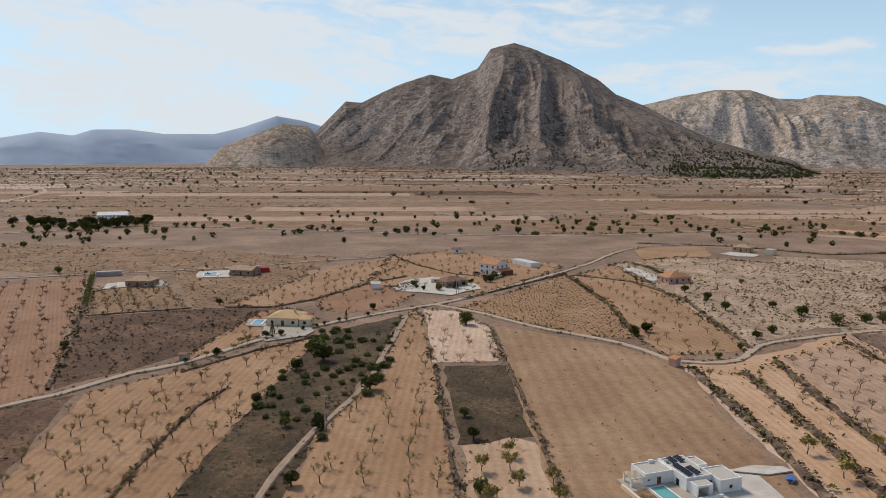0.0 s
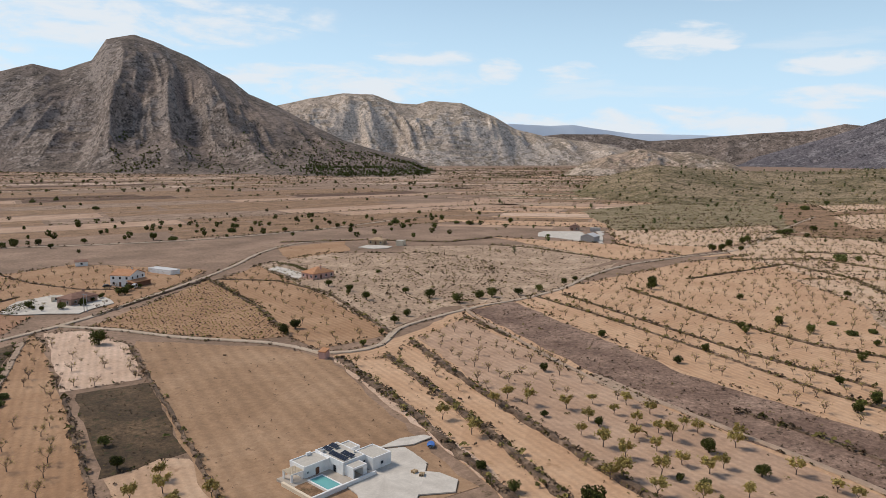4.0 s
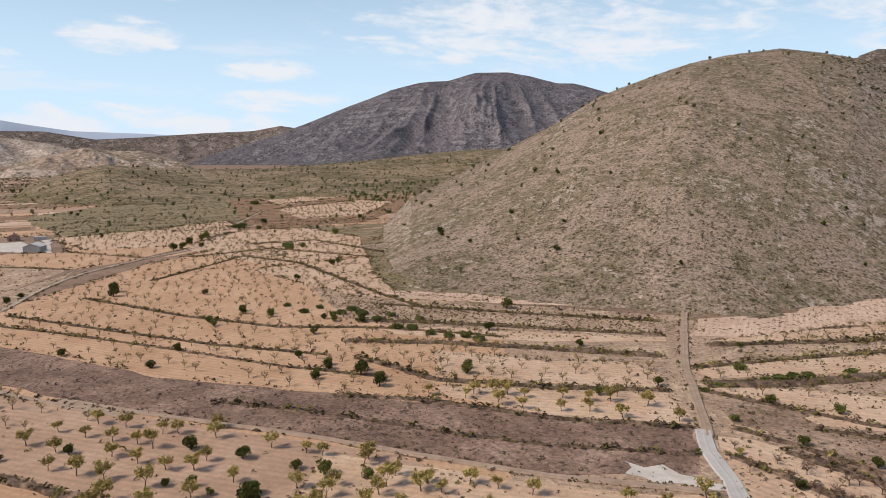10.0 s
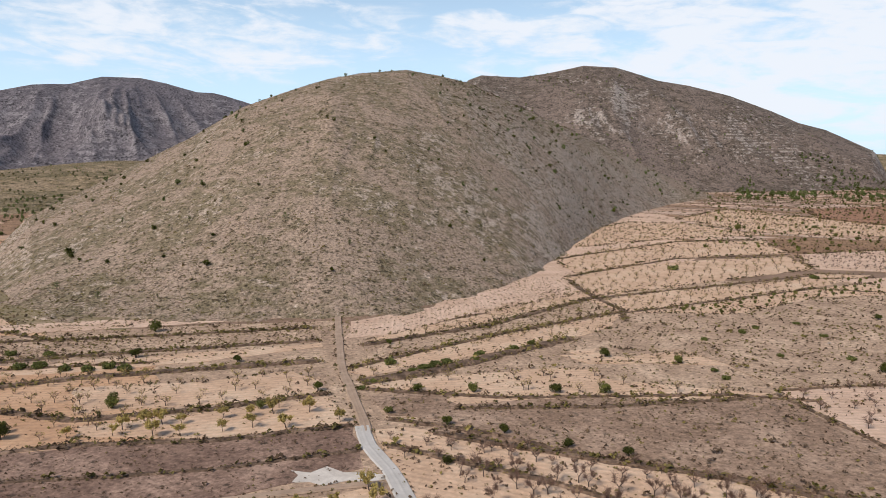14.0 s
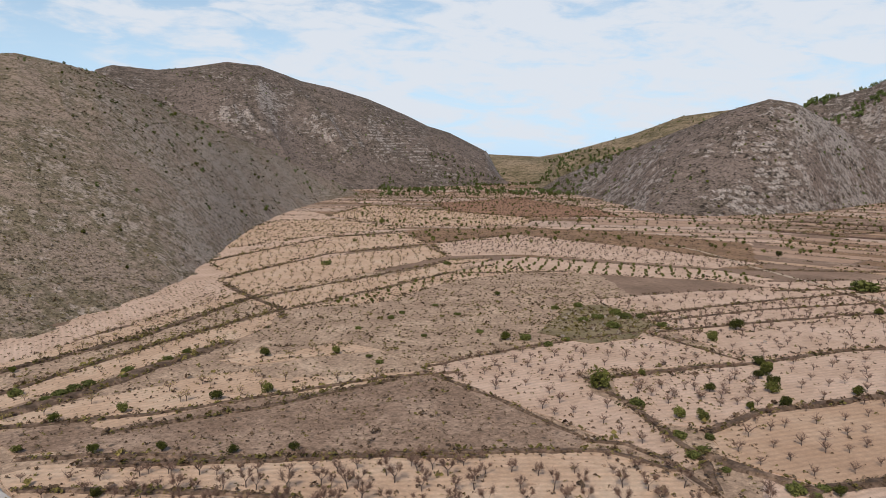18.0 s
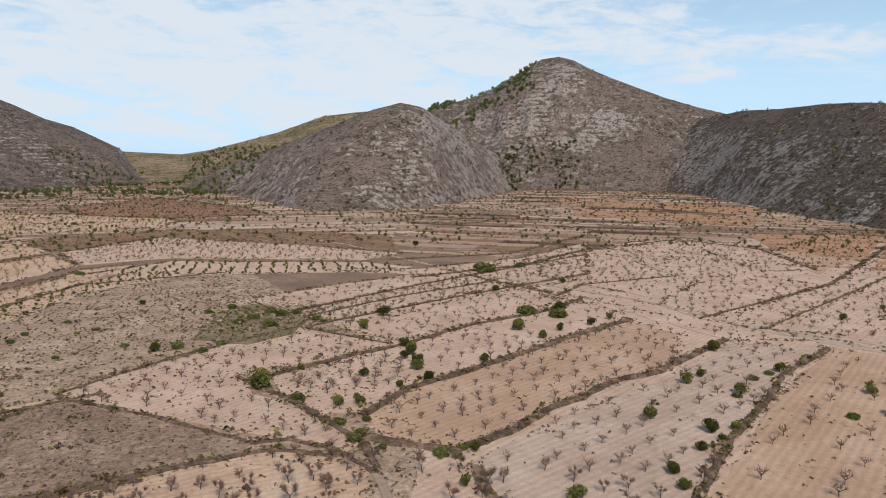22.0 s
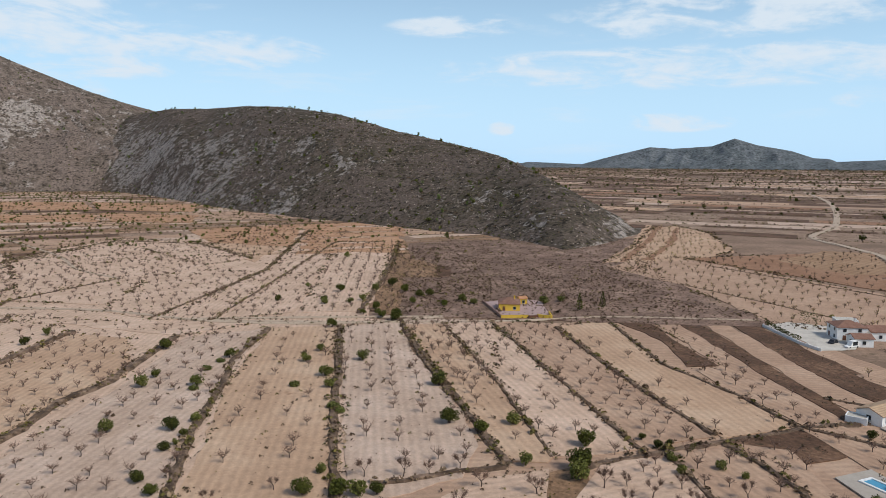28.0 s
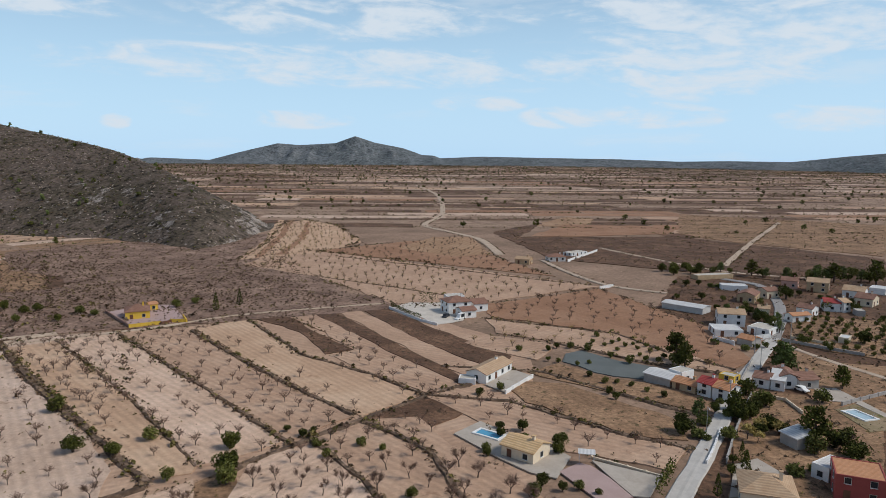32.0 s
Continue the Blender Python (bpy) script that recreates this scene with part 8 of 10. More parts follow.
def roof_bm(kind, w, d, h, rise, over):
    """Roof with thickness over a box w by d: 'gable' (ridge along w), 'hip' or 'flat'."""
    bm = bmesh.new()
    W, D = w / 2 + over, d / 2 + over
    t = 0.22
    if kind == "gable":
        prof = [(-D, h), (0, h + rise), (D, h)]
        a = [[bm.verts.new((x, y, z + dz)) for y, z in prof] for x, dz in ((-W, 0), (W, 0), (-W, t), (W, t))]
        lo0, lo1, hi0, hi1 = a
        for i in range(2):
            bm.faces.new((hi0[i], hi1[i], hi1[i + 1], hi0[i + 1]))
            bm.faces.new((lo0[i + 1], lo1[i + 1], lo1[i], lo0[i]))
        for lo, hi in ((lo0, hi0), (lo1, hi1)):
            for i in range(2):
                bm.faces.new((lo[i], lo[i + 1], hi[i + 1], hi[i]))
        for i in (0, 2):
            bm.faces.new((lo0[i], lo1[i], hi1[i], hi0[i]))
    elif kind == "hip":
        r = max(0.3, W - D)
        base = [(-W, -D), (W, -D), (W, D), (-W, D)]
        lo = [bm.verts.new((x, y, h)) for x, y in base]
        hi = [bm.verts.new((x, y, h + t)) for x, y in base]
        r0, r1 = bm.verts.new((-r, 0, h + rise + t)), bm.verts.new((r, 0, h + rise + t))
        bm.faces.new(lo[::-1])
        for i in range(4):
            bm.faces.new((lo[i], lo[(i + 1) % 4], hi[(i + 1) % 4], hi[i]))
        bm.faces.new((hi[0], hi[1], r1, r0)); bm.faces.new((hi[1], hi[2], r1))
        bm.faces.new((hi[2], hi[3], r0, r1)); bm.faces.new((hi[3], hi[0], r0))
    elif kind == "shed":
        a = [(-W, -D, h), (W, -D, h), (W, D, h + rise), (-W, D, h + rise)]
        lo = [bm.verts.new(p) for p in a]
        hi = [bm.verts.new((x, y, z + t)) for x, y, z in a]
        bm.faces.new(lo[::-1]); bm.faces.new(hi)
        for i in range(4):
            bm.faces.new((lo[i], lo[(i + 1) % 4], hi[(i + 1) % 4], hi[i]))
    else:
        add_box(bm, -w / 2 + 0.25, -d / 2 + 0.25, h - 0.3, w / 2 - 0.25, d / 2 - 0.25, h - 0.12)
    bmesh.ops.recalc_face_normals(bm, faces=bm.faces)
    return bm


def house(x, y, rot, w, d, h, roof="gable", wall=None, tiles=None, label="white rendered house with a tiled roof", name="house", rise=None,
          storeys=1, spacing=3.4, chimney=True, over=0.35, windows=True, z=0.0, category="house"):
    wall, tiles = wall or WHITE, tiles or TILE_TAN
    rise = rise if rise is not None else d * 0.2
    root = new(name, None)
    root.matrix_world = Matrix.Translation((x, y, z)) @ Matrix.Rotation(radians(rot), 4, "Z")
    bm = bmesh.new()
    if roof == "flat":
        t = 0.25
        add_box(bm, -w / 2, -d / 2, -0.3, w / 2, -d / 2 + t, h)
        add_box(bm, -w / 2, d / 2 - t, -0.3, w / 2, d / 2, h)
        add_box(bm, -w / 2, -d / 2 + t, -0.3, -w / 2 + t, d / 2 - t, h)
        add_box(bm, w / 2 - t, -d / 2 + t, -0.3, w / 2, d / 2 - t, h)
    else:
        add_box(bm, -w / 2, -d / 2, -0.3, w / 2, d / 2, h)
        if roof == "gable":
            for s in (-1, 1):
                a = [bm.verts.new((s * w / 2, yy, zz)) for yy, zz in ((-d / 2, h), (d / 2, h), (0, h + rise * d / (d + 2 * over)))]
                b = [bm.verts.new((s * (w / 2 - 0.3), yy, zz)) for yy, zz in ((-d / 2, h), (d / 2, h), (0, h + rise * d / (d + 2 * over)))]
                bm.faces.new(a); bm.faces.new(b[::-1])
    bmesh.ops.recalc_face_normals(bm, faces=bm.faces)
    part("wall", bm, wall, root)
    part("roof", roof_bm(roof, w, d, h, rise, over), tiles, root)
    if windows:
        wall_openings(root, w, d, h, storeys, spacing)
    if chimney and roof != "flat":
        ch = box("chimney", (w * 0.25 - 0.3, -0.3, h + rise * 0.3, w * 0.25 + 0.3, 0.3, h + rise + 1.0), wall, root)
        box("chimney_cap", (w * 0.25 - 0.4, -0.4, h + rise + 1.0, w * 0.25 + 0.4, 0.4, h + rise + 1.12), tiles, ch)
    tagged(root, label, category)
    return root


def pool(x, y, rot, w, d, water, label, z=0.38):
    root = new("swimming_pool", None)
    root.matrix_world = Matrix.Translation((x, y, z)) @ Matrix.Rotation(radians(rot), 4, "Z")
    bm = bmesh.new()
    c = 0.55
    for q in ((-w / 2 - c, -d / 2 - c, -0.5, w / 2 + c, -d / 2, 0.3), (-w / 2 - c, d / 2, -0.5, w / 2 + c, d / 2 + c, 0.3),
              (-w / 2 - c, -d / 2, -0.5, -w / 2, d / 2, 0.3), (w / 2, -d / 2, -0.5, w / 2 + c, d / 2, 0.3)):
        add_box(bm, *q)
    part("coping", bm, WHITE, root)
    box("water", (-w / 2, -d / 2, -0.4, w / 2, d / 2, 0.12), water, root)
    bm = bmesh.new()
    for s in (0, 0.5):
        add_box(bm, w / 2 - 0.9 + s, d / 2 - 0.1, 0.1, w / 2 - 0.85 + s, d / 2 - 0.04, 1.1)
        add_box(bm, w / 2 - 0.9 + s, d / 2 - 0.1, 1.05, w / 2 - 0.85 + s, d / 2 + 0.4, 1.1)
    part("ladder", bm, METAL, root)
    tagged(root, label, "pool")
    return root


def yard(style, poly, label):
    return field(style, poly, label=label, name="paved_yard", crisp=style != "S")


def garden_wall(pts, h, mat, label, th=0.25, name="garden_wall", piers=True):
    root = new(name, None)
    root.matrix_world = Matrix.Translation((pts[0][0], pts[0][1], 0))
    for (x0, y0), (x1, y1) in zip(pts[:-1], pts[1:]):
        ln = math.hypot(x1 - x0, y1 - y0)
        a = math.atan2(y1 - y0, x1 - x0)
        bm = bmesh.new()
        add_box(bm, 0, -th / 2, 0, ln, th / 2, h)
        add_box(bm, 0, -th / 2 - 0.05, h, ln, th / 2 + 0.05, h + 0.07)
        w = part("wall_panel", bm, mat, root)
        w.matrix_local = Matrix.Translation((x0 - pts[0][0], y0 - pts[0][1], 0)) @ Matrix.Rotation(a, 4, "Z")
        if piers:
            for k in range(int(ln / 4) + 1):
                p = box("pier", (-0.22, -0.22, 0, 0.22, 0.22, h + 0.2), mat, root)
                f = min(1, k * 4 / ln)
                p.location = (x0 + (x1 - x0) * f - pts[0][0], y0 + (y1 - y0) * f - pts[0][1], 0)
    tagged(root, label, "wall")
    return root


def car(x, y, rot, mat, label, l=4.2, h=1.45, name="car", z=0.25):
    root = new(name, None)
    root.matrix_world = Matrix.Translation((x, y, z)) @ Matrix.Rotation(radians(rot), 4, "Z")
    bm = bmesh.new()
    w = 0.88
    prof = [(-l / 2, 0.3), (l / 2, 0.3), (l / 2, 0.7), (l * 0.28, 0.85), (l * 0.12, h), (-l * 0.32, h), (-l * 0.45, 0.9), (-l / 2, 0.8)]
    a = [bm.verts.new((px, -w, pz)) for px, pz in prof]
    b = [bm.verts.new((px, w, pz)) for px, pz in prof]
    bm.faces.new(a); bm.faces.new(b[::-1])
    for i in range(len(prof)):
        j = (i + 1) % len(prof)
        bm.faces.new((a[j], a[i], b[i], b[j]))
    bmesh.ops.recalc_face_normals(bm, faces=bm.faces)
    bmesh.ops.bevel(bm, geom=bm.edges[:], offset=0.06, segments=1, affect="EDGES")
    part("body", bm, mat, root)
    for s in (-1, 1):
        box("window", (-l * 0.30, s * 0.895 - 0.01, 0.92, l * 0.10, s * 0.895 + 0.01, h - 0.12), GLASS_DARK, root)
        for q in (-0.31, 0.31):
            bm = bmesh.new()
            bmesh.ops.create_cone(bm, cap_ends=True, segments=12, radius1=0.32, radius2=0.32, depth=0.2, matrix=Matrix.Translation((q * l, s * 0.82, 0.32)) @ Matrix.Rotation(math.pi / 2, 4, "X"))
            part("wheel", bm, DARK_PAINT, root)
    tagged(root, label, "car" if name == "car" else "vehicle")
    return root


def pole(x, y, h, label="thin grey utility pole", arm=True):
    root = new("utility_pole", None)
    root.location = (x, y, 0)
    bm = bmesh.new()
    bmesh.ops.create_cone(bm, cap_ends=True, segments=8, radius1=0.16, radius2=0.09, depth=h, matrix=Matrix.Translation((0, 0, h / 2)))
    part("post", bm, GREYW, root)
    if arm:
        box("crossarm", (-0.8, -0.06, h - 0.5, 0.8, 0.06, h - 0.38), STEEL, root)
    tagged(root, label, "pole", group="utility poles")


def street_lamp(x, y, rot):
    root = new("street_lamp", None)
    root.matrix_world = Matrix.Translation((x, y, 0)) @ Matrix.Rotation(radians(rot), 4, "Z")
    bm = bmesh.new()
    bmesh.ops.create_cone(bm, cap_ends=True, segments=8, radius1=0.1, radius2=0.06, depth=7, matrix=Matrix.Translation((0, 0, 3.5)))
    part("post", bm, STEEL, root)
    box("arm", (0, -0.04, 6.9, 1.4, 0.04, 6.98), STEEL, root)
    box("lamp_head", (1.1, -0.14, 6.78, 1.8, 0.14, 6.92), WHITE, root)
    tagged(root, "galvanised street lamp with a short arm", "lamp", group="street lamps")


def white_villa(x, y, rot):
    """The new flat-roofed villa: stepped white blocks, solar panels, pergola, porch, pool in a walled terrace."""
    root = new("modern_villa", None)
    root.matrix_world = Matrix.Translation((x, y, 0)) @ Matrix.Rotation(radians(rot), 4, "Z") @ Matrix.Scale(0.84, 4)
    blocks = [(-9.0, 2.0, -1.5, 8.0, 3.6), (-1.5, -3.2, 5.5, 8.0, 3.9), (5.5, 2.5, 8.6, 7.2, 3.6), (5.5, -6.0, 11.5, 1.0, 3.6), (-1.0, -6.5, 3.2, -3.2, 3.3)]
    for i, (x0, y0, x1, y1, h) in enumerate(blocks):
        bm = bmesh.new()
        t = 0.3
        if i == 4:
            add_box(bm, x0, y0, 0, x0 + t, y1, h - 0.5)
            add_box(bm, x1 - 1.2, y0, 0, x1, y1, h - 0.5)
            add_box(bm, x0, y0, h - 0.5, x1, y1, h)
        else:
            add_box(bm, x0, y0, 0, x1, y0 + t, h)
            add_box(bm, x0, y1 - t, 0, x1, y1, h)
            add_box(bm, x0, y0 + t, 0, x0 + t, y1 - t, h)
            add_box(bm, x1 - t, y0 + t, 0, x1, y1 - t, h)
        part("block", bm, WHITE, root)
        box("roof_deck", (x0 + t, y0 + t, h - 0.35 if i != 4 else h, x1 - t, y1 - t, h - 0.2 if i != 4 else h + 0.02), FLATROOF, root)
    for (bx, by, n, along) in ((-0.6, -2.6, 6, 1), (1.6, -2.4, 4, 1), (0.2, 4.4, 3, 1), (2.4, 4.6, 3, 1)):
        arr = new("solar_array", None)
        arr.parent = root
        for k in range(n):
            bm = bmesh.new()
            add_box(bm, 0, 0, 0, 1.5, 0.98, 0.04)
            p = part("solar_panel", bm, SOLAR, arr)
            p.matrix_local = Matrix.Translation((bx, by + k * 1.05, 3.95)) @ Matrix.Rotation(radians(-12), 4, "Y")
        f = box("mounting_rail", (bx, by, 3.7, bx + 0.06, by + n * 1.05, 3.94), METAL, arr)
    for (cx, cy, a, z0, w, h, door) in ((-5.2, 2.0, math.pi, 0.15, 0.9, 2.2, True), (-1.5, 0.0, math.pi / 2, 0.15, 1.0, 2.2, False), (4.4, -3.2, math.pi, 0.1, 1.9, 2.3, False),
                                        (8.5, -6.0, math.pi, 1.4, 0.7, 0.7, False), (-8.0, 2.0, math.pi, 1.8, 0.35, 0.35, False), (11.5, -2.5, -math.pi / 2, 1.0, 1.2, 1.2, False), (8.6, 5, -math.pi / 2, 1.0, 1.2, 1.2, False)):
        window_part(root, cx, cy, a, z0, w, h, door=door)
    perg = new("pergola", None)
    perg.parent = root
    for px in (-12.4, -9.3):
        for py in (2.4, 5.6):
            box("post", (px, py, 0, px + 0.45, py + 0.45, 2.7), WHITE, perg)
    for k in range(9):
        box("slat", (-12.6, 2.2 + k * 0.45, 2.72, -9.0, 2.34 + k * 0.45, 2.9), CREAM, perg)
    box("beam", (-12.6, 2.1, 2.6, -9.0, 2.2, 2.9), WHITE, perg)
    box("terrace", (-13.5, -7.5, 0.0, 4.2, 2.0, 0.72), SOIL["C"], root)
    box("terrace_wing", (-13.5, 2.0, 0.0, -9.0, 7.0, 0.72), SOIL["C"], root)
    box("garden_bed", (-13.2, -7.2, 0.60, -9.6, 0.4, 0.745), SOIL["M"], root)
    box("boundary_wall", (-13.9, -8.0, 0, 5.0, -7.5, 1.25), WHITE, root)
    box("boundary_wall", (-14.2, -7.5, 0, -13.5, 4.0, 1.0), CREAM, root)
    w = box("pool_water", (-8.6, -6.6, 0.66, -4.9, 0.6, 0.75), POOL_TEAL, root)
    for q in ((-9.0, -7.0, 0.6, -8.6, 1.0, 0.82), (-4.9, -7.0, 0.6, -4.5, 1.0, 0.82), (-8.6, 0.6, 0.6, -4.9, 1.0, 0.82), (-8.6, -7.0, 0.6, -4.9, -6.6, 0.82)):
        box("pool_coping", q, WHITE, root)
    box("roof_unit", (-1.1, 5.4, 3.6, -0.2, 6.1, 4.4), METAL, root)
    box("roof_vent", (4.4, -0.2, 3.6, 4.8, 0.2, 4.5), WHITE, root)
    box("chimney", (-4.5, 7.2, 3.2, -3.2, 7.8, 4.1), WHITE, root)
    tagged(root, "new white flat-roofed villa with solar panels and terrace", "house")


def shade_shelter(x, y, rot):
    """White roof on four slim posts."""
    root = new("shade_shelter", None)
    for px in (-1.2, 1.1):
        for py in (-1.6, 1.5):
            box("post", (px, py, 0, px + 0.1, py + 0.1, 2.4), METAL, root)
    for py in (-1.6, 0.0, 1.5):
        box("rafter", (-1.3, py, 2.4, 1.3, py + 0.08, 2.48), METAL, root)
    box("roof", (-1.4, -1.8, 2.48, 1.4, 1.8, 2.56), SHEET, root)
    root.matrix_world = pose(x, y, 0.3, 0, 0, rot)
    tagged(root, "white sheet-roofed shelter on four thin posts", "shelter")


def covered_boat(x, y, rot):
    root = new("covered_boat", None)
    bm = bmesh.new()
    n = 9
    rings = []
    for i in range(n):
        f = i / (n - 1) * 2 - 1
        w = 0.75 * (1 - max(0, f) ** 2.2) + 0.04
        rings.append([bm.verts.new((f * 1.4, s * w, z)) for s, z in ((-1, 0.5), (-0.55, 0.1), (0.55, 0.1), (1, 0.5))])
    for a, b_ in zip(rings[:-1], rings[1:]):
        for k in range(3):
            bm.faces.new((a[k], a[k + 1], b_[k + 1], b_[k]))
    part("hull", bm, WHITE, root)
    bm = bmesh.new()
    rings = []
    for i in range(n):
        f = i / (n - 1) * 2 - 1
        w = 0.8 * (1 - max(0, f) ** 2.2) + 0.05
        rings.append([bm.verts.new((f * 1.45, s * w, z)) for s, z in ((-1, 0.42), (-0.9, 0.55), (0, 0.62 - 0.1 * f), (0.9, 0.55), (1, 0.42))])
    for a, b_ in zip(rings[:-1], rings[1:]):
        for k in range(4):
            bm.faces.new((a[k], b_[k], b_[k + 1], a[k + 1]))
    part("tarpaulin", bm, TARP, root, "blue tarpaulin")
    root.matrix_world = pose(x, y, 0.2, 0, 0, rot)
    tagged(root, "small boat under a blue tarpaulin on bare soil", "boat")


def pallet_stack(x, y, rot):
    root = new("pallet_stack", None)
    for k in range(4):
        z = k * 0.15
        for q in range(3):
            box("bearer", (-0.6, -0.5 + q * 0.45, z, 0.6, -0.4 + q * 0.45, z + 0.1), SANDW, root)
        for q in range(6):
            box("board", (-0.6 + q * 0.21, -0.5, z + 0.1, -0.46 + q * 0.21, 0.5, z + 0.122), SANDW, root)
    root.matrix_world = pose(x, y, 0.3, 0, 0, rot)
    tagged(root, "low stack of wooden pallets beside the new villa", "pallets")


def hedge(pts, w, h, mat, label, dens=1.0):
    g_ = Geo()
    r = random.Random(int(abs(pts[0][0] * 3 + pts[0][1])))
    for (x0, y0), (x1, y1) in zip(pts[:-1], pts[1:]):
        ln = math.hypot(x1 - x0, y1 - y0)
        for k in range(int(ln * 26 * dens)):
            f = r.random()
            a = r.uniform(0, 6.28)
            hh = r.random() ** 0.6
            g_.leaf((x0 + (x1 - x0) * f + math.cos(a) * w * 0.5 * r.uniform(0.6, 1), y0 + (y1 - y0) * f + math.sin(a) * w * 0.5 * r.uniform(0.6, 1), 0.5 + h * hh), 0.28, r)
    v, f = g_.arrays()
    ob = from_arrays("hedge", v, f, mat)
    tagged(ob, label, "hedge")


def shrub_line(label, pts, step, size, kinds=("olive",), jitter=1.5, seed=1):
    r = random.Random(seed)
    for (x0, y0), (x1, y1) in zip(pts[:-1], pts[1:]):
        ln = math.hypot(x1 - x0, y1 - y0)
        for k in range(max(1, int(ln / step))):
            f = (k + r.random()) / max(1, int(ln / step))
            tree_thing(r.choice(kinds), x0 + (x1 - x0) * f + r.uniform(-jitter, jitter), y0 + (y1 - y0) * f + r.uniform(-jitter, jitter), size * r.uniform(0.7, 1.3), r.uniform(0, 6.28), 0.4)


white_villa(47.4, 133.0, 18)
yard("S", [(56.4, 139.2), (62.6, 137.7), (65.3, 131.9), (64.5, 128.2), (61.0, 125.9), (65.6, 122.1), (66.4, 117.8), (63.2, 113.0), (48.2, 118.9), (59.2, 127.4), (58.5, 134.6)], "pale cement yard beside the new villa")
yard("S", [(53.5, 140.3), (64.0, 137.8), (64.7, 126.7), (55.6, 114.6), (45.9, 116.0), (46.4, 128.3)], "pale cement apron around the new villa")
yard("S", [(59.3, 139.7), (64.8, 142.6), (71.5, 141.8), (72.0, 139.1), (66.7, 137.8)], "pale cement spill on the soil")
house(-59.9, 269.0, -8, 12.2, 11.0, 3.0, "hip", CREAM, TILE_SAND, label="cream villa with a tan hipped tile roof")
house(-52.2, 265.8, 1, 4.3, 6.0, 2.7, "hip", CREAM, TILE_SAND, chimney=False, label="low cream garage wing with tan tiles")
house(-51.8, 267.5, 1, 2.4, 4.0, 2.4, "shed", WHITE, TILE_RED, chimney=False, windows=False, name='carport', category='carport', label="small carport with a dark red roof")
yard("C", [(-67.1, 261.7), (-49.7, 261.9), (-47.2, 255.1), (-49.2, 248.6), (-61.5, 240.7), (-65.6, 249.2)], "pale gravel forecourt of the cream villa")
yard("C", [(-74.8, 263.4), (-76.2, 273.5), (-69.1, 273.6), (-66.6, 261.7)], "white pool terrace of the cream villa")
pool(-70.9, 268.0, 1, 3.4, 7.4, POOL_BLUE, "blue swimming pool with white coping")
house(-81.9, 219.6, -15, 2.6, 2.2, 1.7, "gable", GREYW, TILE_BROWN, chimney=False, windows=False, name='shed', category='shed', label="small dark garden shed")
house(-148.5, 346.8, -6, 12.7, 9.0, 2.9, "hip", BROWNW, TILE_TAN, label="brown house with a tan hipped roof in an orchard")
yard("S", [(-161.7, 335.5), (-167.6, 350.4), (-160.7, 355.2), (-154.6, 341.5)], "white pool yard beside the brown house")
yard("C", [(-143.2, 343.1), (-144.7, 360.3), (-136.4, 347.8), (-136.0, 341.8)], "pale gravel drive beside the brown house")
house(-178.1, 375.3, 18, 12.4, 4.0, 2.4, "flat", GREYW, FLATROOF, windows=False, name='store', category='shed', label="long grey flat-roofed store")
house(-107.0, 380.7, -15, 13.2, 9.0, 2.8, "gable", BROWNW, TILE_TAN, label="brown house with a tan gabled roof and a pool yard")
yard("S", [(-129.4, 367.3), (-134.9, 386.9), (-119.0, 391.0), (-113.0, 371.0)], "white paved pool yard beside the house")
pool(-124.8, 377.5, 17, 6.3, 7.9, POOL_BLUE, "pale blue swimming pool in a white yard")
house(-98.5, 388.0, 22, 5.2, 3.0, 2.6, "flat", RED_PAINT, RED_PAINT, windows=False, name='container', category='shed', label="red metal container shed")
house(4.4, 348.5, 36, 13.2, 9.0, 2.9, "hip", BROWNW, TILE_BROWN, label="brown bungalow with an arched porch and brown tile roof")
house(-3.8, 357.1, 1, 4.3, 5.0, 2.4, "flat", CREAM, FLATROOF, label="low cream annexe with a flat roof")
yard("S", [(-25.6, 339.1), (-20.1, 362.4), (-4.1, 371.1), (14.8, 358.1), (18.1, 339.8), (2.9, 322.9), (-6.3, 328.2), (-17.0, 330.7)], "pale paved garden yard of the bungalow")
house(28.0, 387.0, -40, 11.1, 12.1, 5.4, "gable", WHITE, TILE_ORANGE, storeys=2, label="white two-storey house with an orange tile roof")
house(32.5, 380.2, 39, 11.7, 3.5, 2.5, "shed", WOOD, TILE_ORANGE, chimney=False, windows=False, name='porch', category='porch', label="lean-to porch with orange tiles")
house(-32.6, 341.0, 1, 4.1, 4.0, 2.4, "gable", WHITE, SHEET, chimney=False, windows=False, name='shed', category='shed', label="small white shed beside the garden")
house(48.6, 416.0, -60, 19.6, 6.0, 2.6, "flat", WHITE, SHEET, windows=False, label="low white farm buildings with flat roofs")
house(9.2, 466.4, 1, 6.7, 5.0, 2.6, "gable", WHITE, TILE_BROWN, chimney=False, label="small white hut on the plain")
house(119.0, 361.9, -72, 10.2, 13.6, 2.9, "hip", PINKW, TILE_ORANGE, label="pink bungalow with an orange hipped roof")
yard("S", [(101.3, 398.9), (110, 407), (117.0, 376.7), (108.9, 359.7)], "terraced white garden beside the pink bungalow")
house(71.9, 214.3, -46, 2.4, 3.0, 2.3, "shed", PINKW, TILE_ORANGE, chimney=False, windows=False, name='field_hut', category='hut', over=0.15, rise=0.5, label="small brick field hut beside the road")
house(203.3, 478.5, -42, 11.3, 9.0, 3.0, "hip", SANDW, TILE_TAN, label="sand-coloured stone house on the plain")
